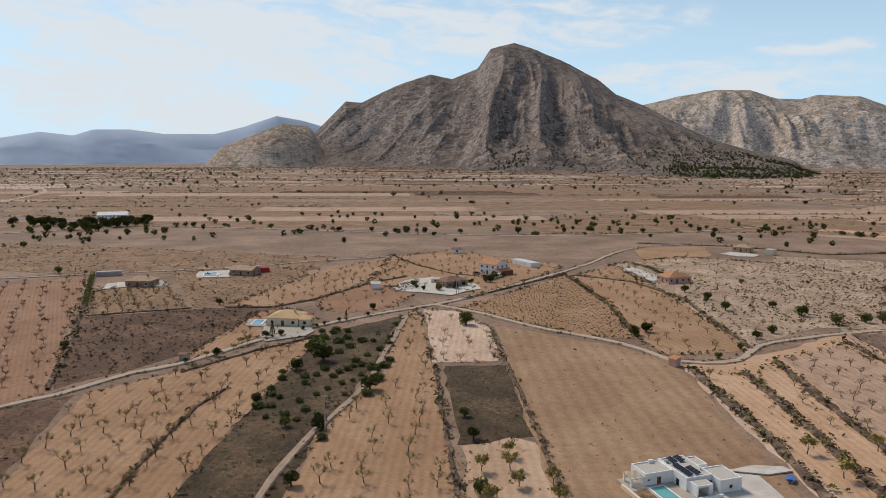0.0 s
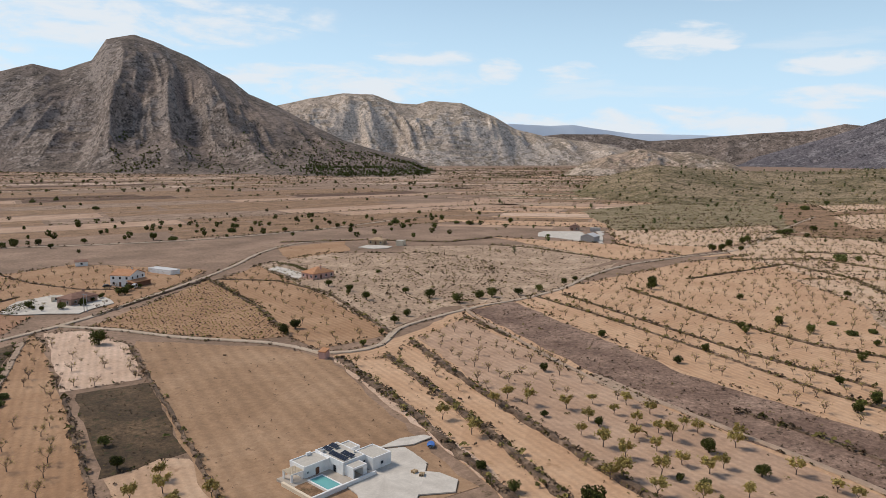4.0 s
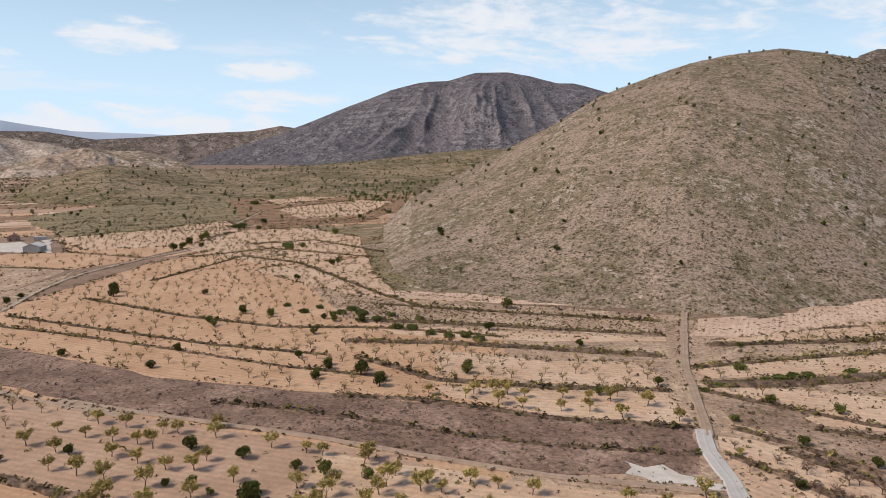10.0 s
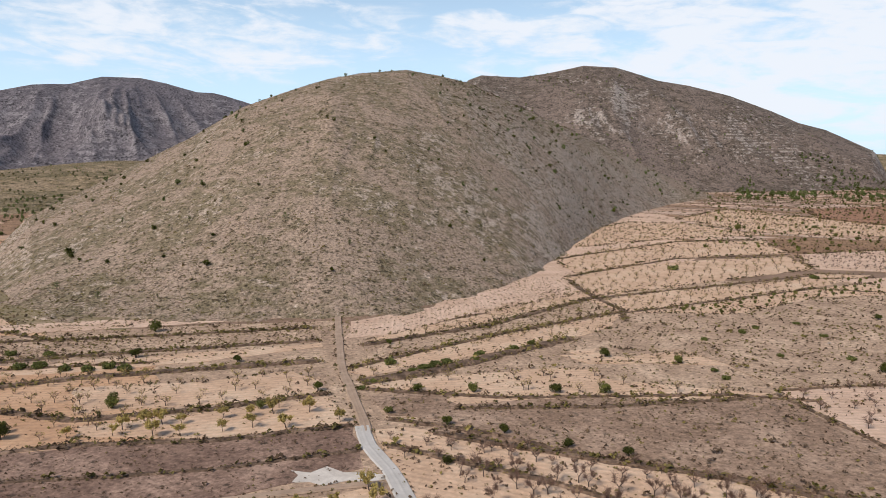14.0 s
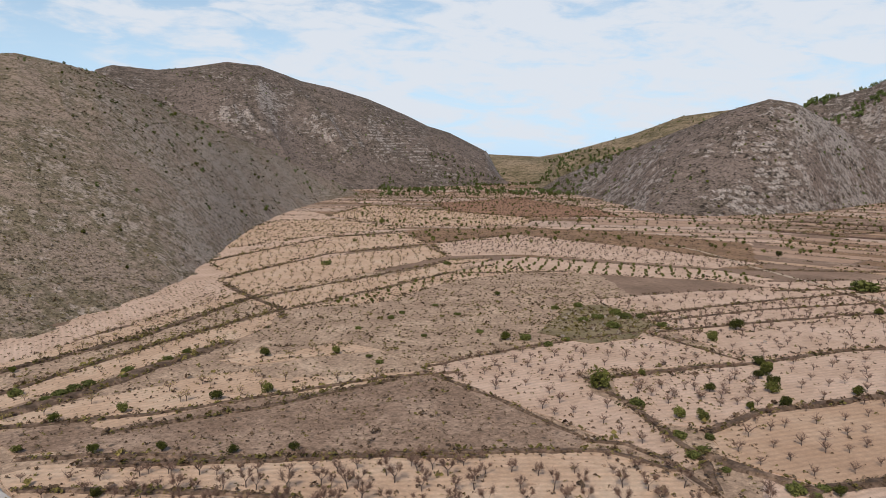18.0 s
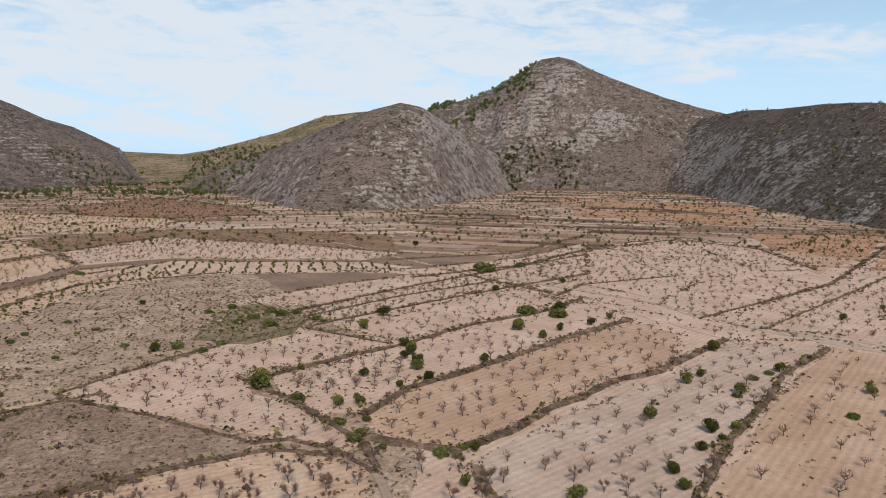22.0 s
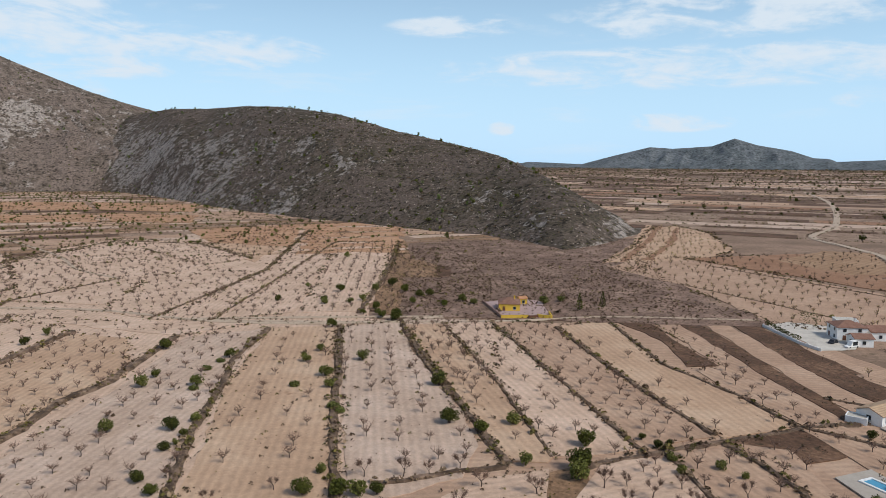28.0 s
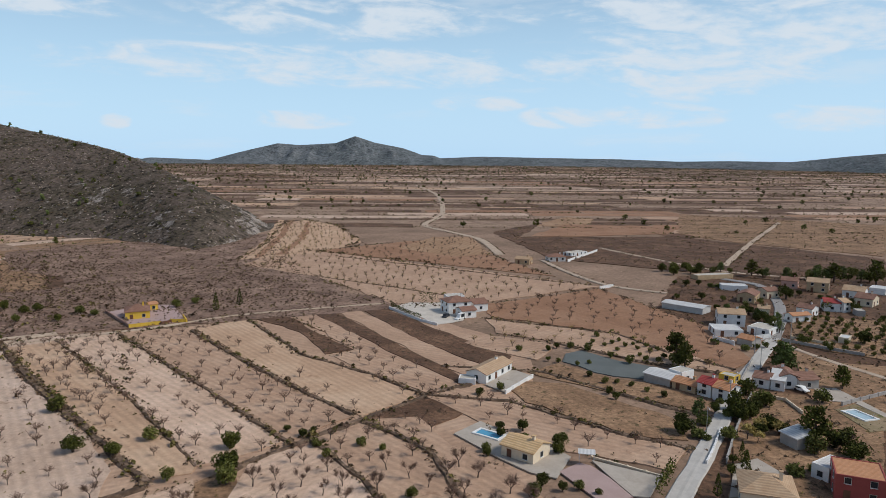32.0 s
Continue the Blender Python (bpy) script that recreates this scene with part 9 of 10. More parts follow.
house(214.7, 462.9, -42, 5.4, 7.0, 3.6, "flat", CREAM, FLATROOF, windows=False, name='barn', category='barn', label="cream flat-roofed barn beside the yard")
yard("S", [(183, 464), (194, 473), (207, 457), (199, 449), (188, 453)], "pale yard in front of the stone house")
house(351.1, 417.9, 28, 11.0, 10.7, 3.6, "gable", GREYW, SHEET, chimney=False, windows=False, name='barn', category='barn', label="open barn with a pale sheet roof")
house(389.6, 484.2, 48, 8.0, 7.9, 3.2, "gable", BROWNW, TILE_BROWN, label="brown farmhouse with a tiled roof")
house(398.8, 468.2, -42, 8.3, 6.0, 3.0, "flat", GREYW, FLATROOF, windows=False, name='store', category='shed', label="grey farm store with flat roof")
yard("S", [(332, 461), (359, 488), (383, 472), (371, 442), (343, 420), (338, 440)], "white gravel farmyard")
yard("S", [(398, 465), (402, 462), (346.9, 398.1), (344, 400)], "pale farm drive beside the barn")
house(-321.8, 694.2, 14, 27.3, 14.0, 5.0, "gable", WHITE, SHEET, storeys=2, label="white country house among dark pines")
house(-109.5, -281.4, 159, 8.9, 10.0, 3.2, "hip", YELLOW, TILE_BROWN, label="yellow bungalow with a brown hipped tile roof")
house(-118.9, -289.7, 173, 3.3, 4.0, 2.8, "gable", YELLOW, TILE_ORANGE, chimney=False, label="small yellow outbuilding with tiled roof")
yard("K", [(-103.1, -296.9), (-120.9, -300.1), (-128.9, -292.8), (-120.0, -260.9), (-100.2, -265.8)], "pink paved yard inside a yellow wall")
garden_wall([(-99.9, -264.9), (-110.7, -262.4)], 1.5, YELLOW, "yellow rendered boundary wall along the lane")
garden_wall([(-114.8, -262.6), (-119.2, -259.0), (-121.7, -267.2)], 1.5, YELLOW, "short yellow boundary wall beside the gate")
garden_wall([(-102.9, -297.0), (-100.2, -265.8)], 1.3, BROWNW, "brown block side wall of the yard")
garden_wall([(-110.7, -262.4), (-114.8, -262.6)], 1.2, WOOD, "dark metal sliding gate of the yard")
house(-209.7, -202.8, 157, 10.1, 9.0, 5.0, "hip", WHITE, TILE_BROWN, storeys=2, label="white two-storey farmhouse with a brown roof")
house(-206.8, -194.1, 160, 6.3, 6.0, 2.9, "gable", WHITE, TILE_BROWN, chimney=False, label="white single-storey wing with brown tiles")
house(-219.7, -200.1, 160, 6.6, 8.0, 3.2, "gable", WHITE, TILE_BROWN, chimney=False, label="white outhouse with a brown tile roof")
house(-224.7, -218.4, 151, 7.8, 6.0, 3.0, "flat", WHITE, FLATROOF, windows=False, label="low white store with a flat roof")
yard("S", [(-194.5, -226.4), (-207.4, -229.6), (-219.2, -218.0), (-218.8, -204.7), (-200.7, -190.4), (-186.2, -190.4), (-190.0, -203.6)], "pale paved yard of the white farmhouse")
hedge([(-209.5, -224.6), (-217.0, -221.8)], 3.0, 4.5, DARK_LEAF, "tall dark clipped hedge")
hedge([(-194.9, -226.2), (-189.3, -209.4), (-188.7, -202.2)], 1.5, 2.0, DARK_LEAF, "low dark hedge along the yard wall")
garden_wall([(-192.5, -225.1), (-186.8, -200.1), (-186.6, -190.2)], 1.2, WHITE, "white boundary wall of the farmyard")
car(-198.8, -197.7, 20, DARK_PAINT, "dark hatchback parked in the yard")
car(-200.7, -191.5, 5, WHITE, "white caravan parked beside the house", l=5.5, h=2.4, name="caravan")
house(-154.9, -135.5, -168, 15.6, 6.6, 2.7, "gable", WHITE, TILE_TAN, label="long white house with a tan gabled roof")
house(-145.4, -135.5, 126, 4.8, 3.9, 1.8, "flat", WHITE, FLATROOF, windows=False, name='annexe', category='annexe', label="low white walled annexe")
yard("C", [(-146.9, -130.1), (-146.0, -121.7), (-163.1, -125.6), (-163.9, -134.1)], "pale concrete patio in front of the long house")
garden_wall([(-145.7, -121.4), (-162.7, -125.3)], 1.1, WHITE, "white garden wall around the patio")
house(-117.7, -92.1, 97, 8.0, 7.1, 2.7, "gable", CREAM, TILE_SAND, spacing=4, label="cream bungalow with an orange-tan gabled roof and pool")
yard("C", [(-114.8, -111.1), (-125.1, -112.1), (-124.5, -104.3), (-124.9, -88.3), (-123.8, -84.5), (-113.1, -80.4), (-111.4, -85.6), (-112.0, -94.5), (-113.5, -103.3)], "pale stone terrace around pool and bungalow")
pool(-120.2, -104.9, 98, 6.3, 2.8, POOL_BLUE, "blue swimming pool beside the cream bungalow")
yard("K", [(-116.1, -81.9), (-122.7, -81.5), (-123.2, -78.8), (-121.0, -72.9), (-117.1, -65.4), (-111.2, -69.2), (-113.1, -74.3)], "pink paved driveway curving past a pergola")
yard("C", [(-125.6, -80.4), (-129.0, -66.0), (-119.4, -63.2), (-117.5, -65.7), (-121.5, -73.2)], "pale gravel yard beside the driveway")
garden_wall([(-127.1, -81.3), (-129.6, -66.1)], 0.5, CREAM, "low cream kerb wall along the gravel yard")
hedge([(-120.4, -62.2), (-126.4, -63.6), (-133.3, -65.5)], 1.6, 3.2, DARK_LEAF, "row of dark conical cypresses")
house(-187.3, -96.8, 86, 8.5, 7.0, 2.4, "gable", GREYW, SHEET, chimney=False, windows=False, rise=0.8, label="long shed with a white corrugated roof")
house(-186.1, -88.5, 88, 7.0, 5.5, 2.2, "gable", SANDW, TILE_ORANGE, label="low terrace house with orange tiles")
house(-186.3, -82.5, 88, 3.9, 6.2, 3.8, "gable", WHITE, TILE_RED, storeys=2, label="white two-storey terrace house with a red roof")
house(-186.1, -77.7, 86, 4.7, 6.2, 3.5, "gable", WHITE, TILE_ORANGE, storeys=2, label="white two-storey terrace house with orange tiles")
house(-191.8, -93.6, 169, 5.4, 4.7, 3.7, "flat", WHITE, FLATROOF, label="white block behind the terrace")
house(-201.8, -83.6, 176, 3.7, 4.7, 2.4, "flat", YELLOW, FLATROOF, label="small yellow flat-roofed house")
house(-205.9, -75.4, 99, 4.4, 6.2, 2.7, "gable", WHITE, TILE_BROWN, label="low white village house with a grey roof")
house(-207.1, -71.7, 106, 3.5, 7.0, 2.9, "shed", WHITE, SHEET, chimney=False, label="white village house with a pale sheet roof")
house(-211.2, -71.6, 216, 8.6, 4.9, 3.5, "gable", WHITE, TILE_BROWN, label="white house with a broad brown tile roof")
house(-212.9, -67.6, 145, 6.1, 7.0, 2.9, "gable", GREYW, TILE_BROWN, label="unrendered house with brown tiles")
house(-273.3, -114.5, 123, 9.9, 7.8, 4.8, "gable", WHITE, TILE_TAN, storeys=2, label="white two-storey village villa with tan tiles")
house(-257.0, -109.0, 129, 9.9, 9.4, 2.7, "flat", WHITE, SHEET, label="white flat-roofed village house")
house(-268.4, -99.7, 88, 8.1, 9.4, 2.9, "flat", WHITE, FLATROOF, label="white walled courtyard house")
house(-248.8, -97.0, 80, 5.7, 5.5, 2.1, "gable", GREYW, TILE_ORANGE, chimney=False, windows=False, name='shed', category='shed', label="low block shed with orange tiles")
house(-326.1, -128.8, 191, 11.6, 7.5, 3.4, "gable", SANDW, TILE_BROWN, chimney=False, label="ochre warehouse with a brown tile roof")
house(-340.8, -125.8, 156, 7.6, 7.0, 3.5, "gable", CREAM, TILE_BROWN, label="cream village house with brown tiles")
house(-298.4, -97.9, 150, 8.5, 4.6, 2.9, "gable", WHITE, TILE_ORANGE, label="white cottage with an orange tile roof")
house(-313.7, -99.3, 87, 6.2, 7.0, 3.4, "gable", WHITE, TILE_BROWN, label="white village house with brown tiles")
house(-332.7, -96.2, 118, 6.2, 7.8, 3.6, "gable", WHITE, TILE_RED, label="white village house with a bright red roof")
house(-333.9, -92.5, 152, 3.9, 7.0, 4.2, "gable", WHITE, TILE_TAN, storeys=2, label="tall narrow white village house")
house(-375.9, -114.9, 104, 9.5, 8.6, 4.8, "gable", SANDW, TILE_TAN, storeys=2, label="long ochre two-storey house")
house(-376.9, -128.5, 104, 7.6, 7.8, 3.6, "gable", PINKW, TILE_BROWN, label="pinkish village house with brown roof")
house(-374.7, -98.1, 95, 9.1, 9.4, 3.2, "gable", WHITE, TILE_TAN, label="white farm building with tan tiles")
house(-392.1, -92.3, 93, 7.2, 9.4, 3.2, "flat", WHITE, SHEET, windows=False, label="white flat-roofed warehouse in the village")
house(-356.6, -88.4, 89, 7.3, 9.4, 3.4, "gable", CREAM, TILE_BROWN, label="cream village house with brown tiles")
house(-330.5, -84.4, 121, 3.3, 5.5, 2.4, "flat", GREYW, FLATROOF, windows=False, label="grey block garage in the village")
house(-276.3, -74.3, 97, 3.3, 5.5, 2.4, "flat", CREAM, SHEET, windows=False, label="cream garden store with pale roof")
house(-299.6, -111.7, 111, 4.3, 5.5, 3.2, "gable", CREAM, TILE_TAN, label="cream village house behind a yard")
house(-372.6, -167.3, 151, 22.2, 6.2, 2.4, "flat", SANDW, FLATROOF, windows=False, label="low ochre farm sheds with flat roofs")
house(-348.4, -145.3, 125, 12.1, 7.0, 2.6, "flat", WHITE, SHEET, windows=False, label="low white farm store in the village")
house(-285.5, -138.8, 91, 18.2, 7.8, 2.4, "gable", SHEET, SHEET, chimney=False, windows=False, name='greenhouse', category='greenhouse', rise=0.8, label="long pale plastic greenhouse with low roof")
house(-362.1, -263.7, 139, 10.8, 8.6, 2.6, "hip", WHITE, TILE_BROWN, label="white country house with a grey-brown roof")
house(-391.5, -269.3, 176, 16.2, 7.0, 2.4, "flat", WHITE, FLATROOF, label="low white outbuildings behind the house")
garden_wall([(-362.5, -254.5), (-417, -269)], 1.6, WHITE, "long white boundary wall of the country house")
house(-337.1, -268.9, 112, 9.1, 7.0, 2.9, "gable", SANDW, TILE_TAN, label="ochre farmhouse among trees")
garden_wall([(-299.5, -190.6), (-309.7, -189.6)], 1.4, WHITE, "short white wall by the lane")
pool(-197.9, -48.3, 62, 6.5, 3.5, POOL_PALE, "pale blue pool inside a green fenced court")
yard("G", [(-198.0, -54.0), (-206.5, -51.9), (-201.3, -43.3), (-191.5, -40.9), (-187.5, -43.2)], "green court around the pool")
yard("C", [(-212.4, -63.9), (-217.2, -59.5), (-204.5, -44.0), (-201.3, -43.3), (-207.4, -52.1), (-203.6, -58.2)], "pale concrete forecourt beside the house")
house(-166.8, -52.8, 64, 4.9, 5.0, 2.8, "shed", GREYW, SHEET, chimney=False, windows=False, name='shed', category='shed', label="open shed with a pale sheet roof")
garden_wall([(-162.3, -68.5), (-149.8, -64.6), (-141.7, -62.4)], 1.0, WHITE, "white wall along the street")
garden_wall([(-194.5, -74.2), (-163.0, -65.4), (-146.1, -60.0)], 1.0, GREYW, "block wall along the street")
yard("C", [(-146.0, -58.2), (-152.5, -56.0), (-147.8, -47.3), (-135.2, -48.1), (-130.5, -52.6)], "pale paved yard beside the street")
house(-135.1, -47.6, 117, 9.6, 10.0, 3.2, "hip", CREAM, TILE_TAN, label="house with a tan tile roof beside the street")
house(-150.9, -36.3, 112, 8.7, 9.0, 5.2, "flat", REDW, TILE_ORANGE, storeys=2, label="dark red house with a tiled terrace")
house(-154.9, -42.5, 79, 3.6, 7.0, 3.4, "flat", WHITE, SHEET, label="white flat-roofed garden house")
street_lamp(-191.1, -77.4, 40)
street_lamp(-220.5, -82.0, 40)
pole(-265.0, -92.0, 9)
street_lamp(-158.1, -70.1, 40)
pole(-259.2, -86.8, 9)
pole(-238.7, -91.0, 9)
pole(-174.9, -72.0, 9)
pole(-27.8, 161.5, 9)
pole(7.4, 325.7, 8)
pole(6.3, 325.8, 8)
hedge([(111, 416), (117.4, 399.2), (118.3, 373.2)], 2.0, 1.6, DARK_LEAF, "green garden hedge beside the bungalow")
hedge([(-184.9, 371.5), (-170.8, 339.7), (-151.4, 295.3)], 2.5, 2.2, OLIVE_LEAF, "straggling hedge along a field edge")
hedge([(-22.6, 334.8), (-17.0, 342.2), (-12.3, 349.8)], 3.0, 2.5, DARK_LEAF, "dark garden shrubs beside the bungalow")
shrub_line("roadside", [(-61.0, 245.3), (-51.0, 257.6), (-40.4, 271.1), (-30.4, 281.0)], 5, 2.2, ("cypress", "olive"), 0.6, 3)
shrub_line("roadside", [(-81.2, 214.4), (-71.1, 227.2), (-63.0, 246.8)], 5, 2.6, ("olive", "leafy"), 0.8, 4)
shrub_line("garden", [(-17.7, 345.1), (-6.4, 335.1), (4.4, 339.6), (17.6, 358.2), (35.1, 375.3)], 4, 3.4, ("olive", "grey_olive"), 2, 5)
shrub_line("garden", [(-296.2, -112.8), (-272.6, -96.2), (-294.5, -114.5), (-283.9, -124.1)], 5, 4.0, ("olive", "pine"), 3, 6)
shrub_line("village", [(-363.4, -182.2), (-396.7, -165.1), (-392.2, -133.1), (-431, -117), (-431, -99)], 7, 6.0, ("olive", "pine", "grey_olive"), 6, 7)
shrub_line("village", [(-298.9, -157.5), (-310.3, -138.6), (-313.3, -119.6), (-332.1, -102.6), (-331.7, -80.4)], 9, 4.5, ("olive", "grey_olive", "bare"), 6, 8)
shrub_line("pines", [(-382, 644), (-346, 635), (-321, 646), (-284, 627), (-283, 680)], 4.5, 9, ("olive",), 12, 9)
shrub_line("pines", [(-331, 597), (-275, 590)], 6, 9, ("olive",), 10, 10)
shrub_line("greenery", [(-239.0, -105.4), (-237.3, -97.1), (-238.0, -91.7), (-252.8, -92.7)], 6, 3.3, ("olive", "grey_olive", "bush"), 2.5, 21)
shrub_line("greenery", [(-294.7, -136.5), (-287.5, -120.9), (-304.2, -117.2), (-285.1, -103.0)], 6, 3.9, ("olive", "bush", "pine"), 2.5, 22)
shrub_line("greenery", [(-318.1, -110.6), (-318.6, -98.2), (-318.8, -85.3), (-321.2, -73.7)], 7, 3.5, ("olive", "grey_olive"), 2.5, 23)
shrub_line("greenery", [(-334.6, -173.6), (-345.3, -157.6), (-356.5, -139.4)], 6, 3.5, ("olive", "bush"), 2.5, 24)
shrub_line("greenery", [(-401, -125), (-419, -114), (-427, -98), (-438, -82)], 8, 5.5, ("pine", "olive"), 2.5, 25)
shrub_line("greenery", [(-359.0, -121.5), (-351.2, -101.5), (-350.9, -85.4)], 6, 3.1, ("olive", "bush", "bare"), 2.5, 26)
shrub_line("greenery", [(-189.9, -78.5), (-168.0, -73.2), (-150.8, -68.0)], 5, 3.5, ("olive", "bush"), 2.5, 27)
shrub_line("greenery", [(-183.9, -69.1), (-168.5, -65.0), (-159.3, -59.9), (-173.6, -60.3), (-170.6, -56.0)], 4.5, 3.9, ("olive", "bush", "leafy"), 2.5, 28)
shrub_line("greenery", [(-186.6, -58.2), (-178.9, -45.7), (-177.4, -38.4)], 8, 3.1, ("bare", "leafy"), 2.5, 29)
shrub_line("greenery", [(-146.1, -48.9), (-155.1, -47.6), (-165.0, -44.0), (-165.6, -37.6), (-165.0, -34.5)], 5, 3.9, ("olive", "bush"), 2.5, 30)
shrub_line("greenery", [(-130.5, -52.6), (-142.8, -55.6), (-150.3, -60.0)], 4, 2.7, ("cypress", "olive"), 2.5, 31)
garden_wall([(-251.5, -99.1), (-261.9, -94.8), (-301.9, -107.7)], 1.8, WHITE, "white rendered yard wall in the village")
garden_wall([(-261.3, -90.1), (-260.4, -77.6), (-261.0, -63.9)], 1.2, GREYW, "block rendered yard wall in the village")
garden_wall([(-267.7, -89.4), (-268.2, -76.4)], 1.0, CREAM, "cream rendered yard wall in the village")
garden_wall([(-227.9, -87.6), (-202.1, -80.5)], 1.0, GREYW, "block rendered yard wall in the village")
garden_wall([(-245.1, -108.2), (-243.1, -99.6)], 1.5, WHITE, "white rendered yard wall in the village")
garden_wall([(-203.1, -53.9), (-222.1, -48.3)], 1.2, GREYW, "block rendered yard wall in the village")
garden_wall([(-195.1, -73.6), (-195.7, -65.6), (-188.7, -58.9)], 1.0, CREAM, "cream rendered yard wall in the village")
car(-207.8, -65.7, 70, WHITE, "white car parked beside the street")
car(-274.7, -100.1, 30, DARK_PAINT, "dark car parked in a yard")
car(30.1, 373.5, 60, WHITE, "white van parked beside the bungalow", l=5.0, h=2.1, name="van")
car(18.2, 382.2, 10, DARK_PAINT, "dark car beside the white house")
shade_shelter(-123.8, -80.5, 35)
covered_boat(70.0, 135.8, 60)
pallet_stack(60.6, 124.9, 20)
pallet_stack(61.3, 123.0, 55)

# ---------------------------------------------------------------- scrub, stones and far country
def field_scrub():
    """Tufts over the fallow fields, dense near, thinner far off."""
    r = random.Random(99)
    dry = []
    for ob in [o for o in scene.collection.objects if o.name.split(".")[0] == "field"]:
        style = ob.data.materials[0].name
        dens, green = {"fallow_scrub_soil": (0.13, 0.12), "mid_fallow_soil": (0.10, 0.3), "weedy_soil": (0.14, 0.6), "mauve_fallow_soil": (0.13, 0.15), "dark_mauve_fallow_soil": (0.17, 0.08), "pale_sandy_soil": (0.014, 0.4), "stony_fallow_soil": (0.10, 0.4), "dark_weedy_soil": (0.16, 0.15), "ochre_tan_soil": (0.008, 0.3), "dry_ground": (0.05, 0.3), "pale_soil": (0.02, 0.3),
                       "pinkish_tan_soil": (0.016, 0.3), "sandy_soil": (0.012, 0.4), "orange_soil": (0.010, 0.3), "brown_tilled_soil": (0.012, 0.1), "red_brown_soil": (0.006, 0.2)}.get(style, (0, 0))
        if not dens:
            continue
        n = len(ob.data.vertices) // 2
        ring = [ob.matrix_world @ ob.data.vertices[i].co for i in range(n)]
        poly = [(q.x, q.y) for q in ring]
        xs = [q[0] for q in poly]; ys = [q[1] for q in poly]
        d = math.hypot(sum(xs) / n, sum(ys) / n)
        if d > 900:
            continue
        area = (max(xs) - min(xs)) * (max(ys) - min(ys))
        k = int(min(area * dens * 1.3 * (1 if d < 320 else (320 / d) ** 1.3), 9000))
        for _ in range(k):
            x, y = r.uniform(min(xs), max(xs)), r.uniform(min(ys), max(ys))
            if inside(poly, x, y):
                clump = vnoise(np.array([x / 9.0]), np.array([y / 9.0]), 5)[0]
                if r.random() > 0.35 + clump:
                    continue
                s = r.uniform(0.22, 0.7) * (1 if d < 260 else 2.0)
                if r.random() < 0.03:
                    s *= 2.2
                if style == "dark_weedy_soil" and clump > 0.7 and r.random() < 0.12:
                    dry.append((x, y, ring[0].z, r.uniform(1.0, 2.2), 2))
                    continue
                dry.append((x, y, ring[0].z, s, 1 if r.random() < green * (0.4 + 1.2 * clump) else 0))
    scatter("field_scrub", "dry and green weed tufts over the fallow fields", dry, [SCRUB, OCHRE_SCRUB, BUSH_LEAF], templates=[blob_template(s + 30, 6) for s in range(8)])


def hill_scrub(name, label, az0, az1, d0, d1, count, s0, s1, green, seed, stones=0.2, zmin=0.6, mats=None):
    """Tufts and stones on whatever hillside lies in that sector."""
    r = random.Random(seed)
    xs, ys, out = [], [], []
    for _ in range(count):
        a, d = r.uniform(az0, az1), math.sqrt(r.uniform(d0 * d0, d1 * d1))
        x, y = polar(a, d)
        xs.append(x); ys.append(y)
    X, Y = np.array(xs), np.array(ys)
    Z = ground_heights(X, Y)
    for x, y, z in zip(xs, ys, Z):
        if z < zmin:
            continue
        q = r.random()
        s = r.uniform(s0, s1) * (1.6 if r.random() < 0.04 else 1)
        out.append((x, y, z - 0.1 * s, s, 2 if q < stones else (1 if q < stones + green else 0)))
    scatter(name, label, out, mats or [SCRUB, GREEN_SCRUB, STONE], templates=[blob_template(s + 50, 6) for s in range(8)])


def far_trees(label, az0, az1, d0, d1, count, kinds, s0, s1, seed, zmax=1e9, zmin=-1, name="far_trees", clump=0.0):
    r = random.Random(seed)
    pts = [polar(r.uniform(az0, az1), math.sqrt(r.uniform(d0 * d0, d1 * d1))) for _ in range(count * 4)]
    gz = ground_heights(np.array([p[0] for p in pts]), np.array([p[1] for p in pts]))
    out = [(r.choice(kinds), p[0], p[1], float(z), r.uniform(s0, s1)) for p, z in zip(pts, gz) if zmin <= z <= zmax
           and (not clump or fbm(np.array([p[0] / clump]), np.array([p[1] / clump]), seed, 3)[0] > 0.04)][:count]
    joined_trees(name, label, out, "trees")


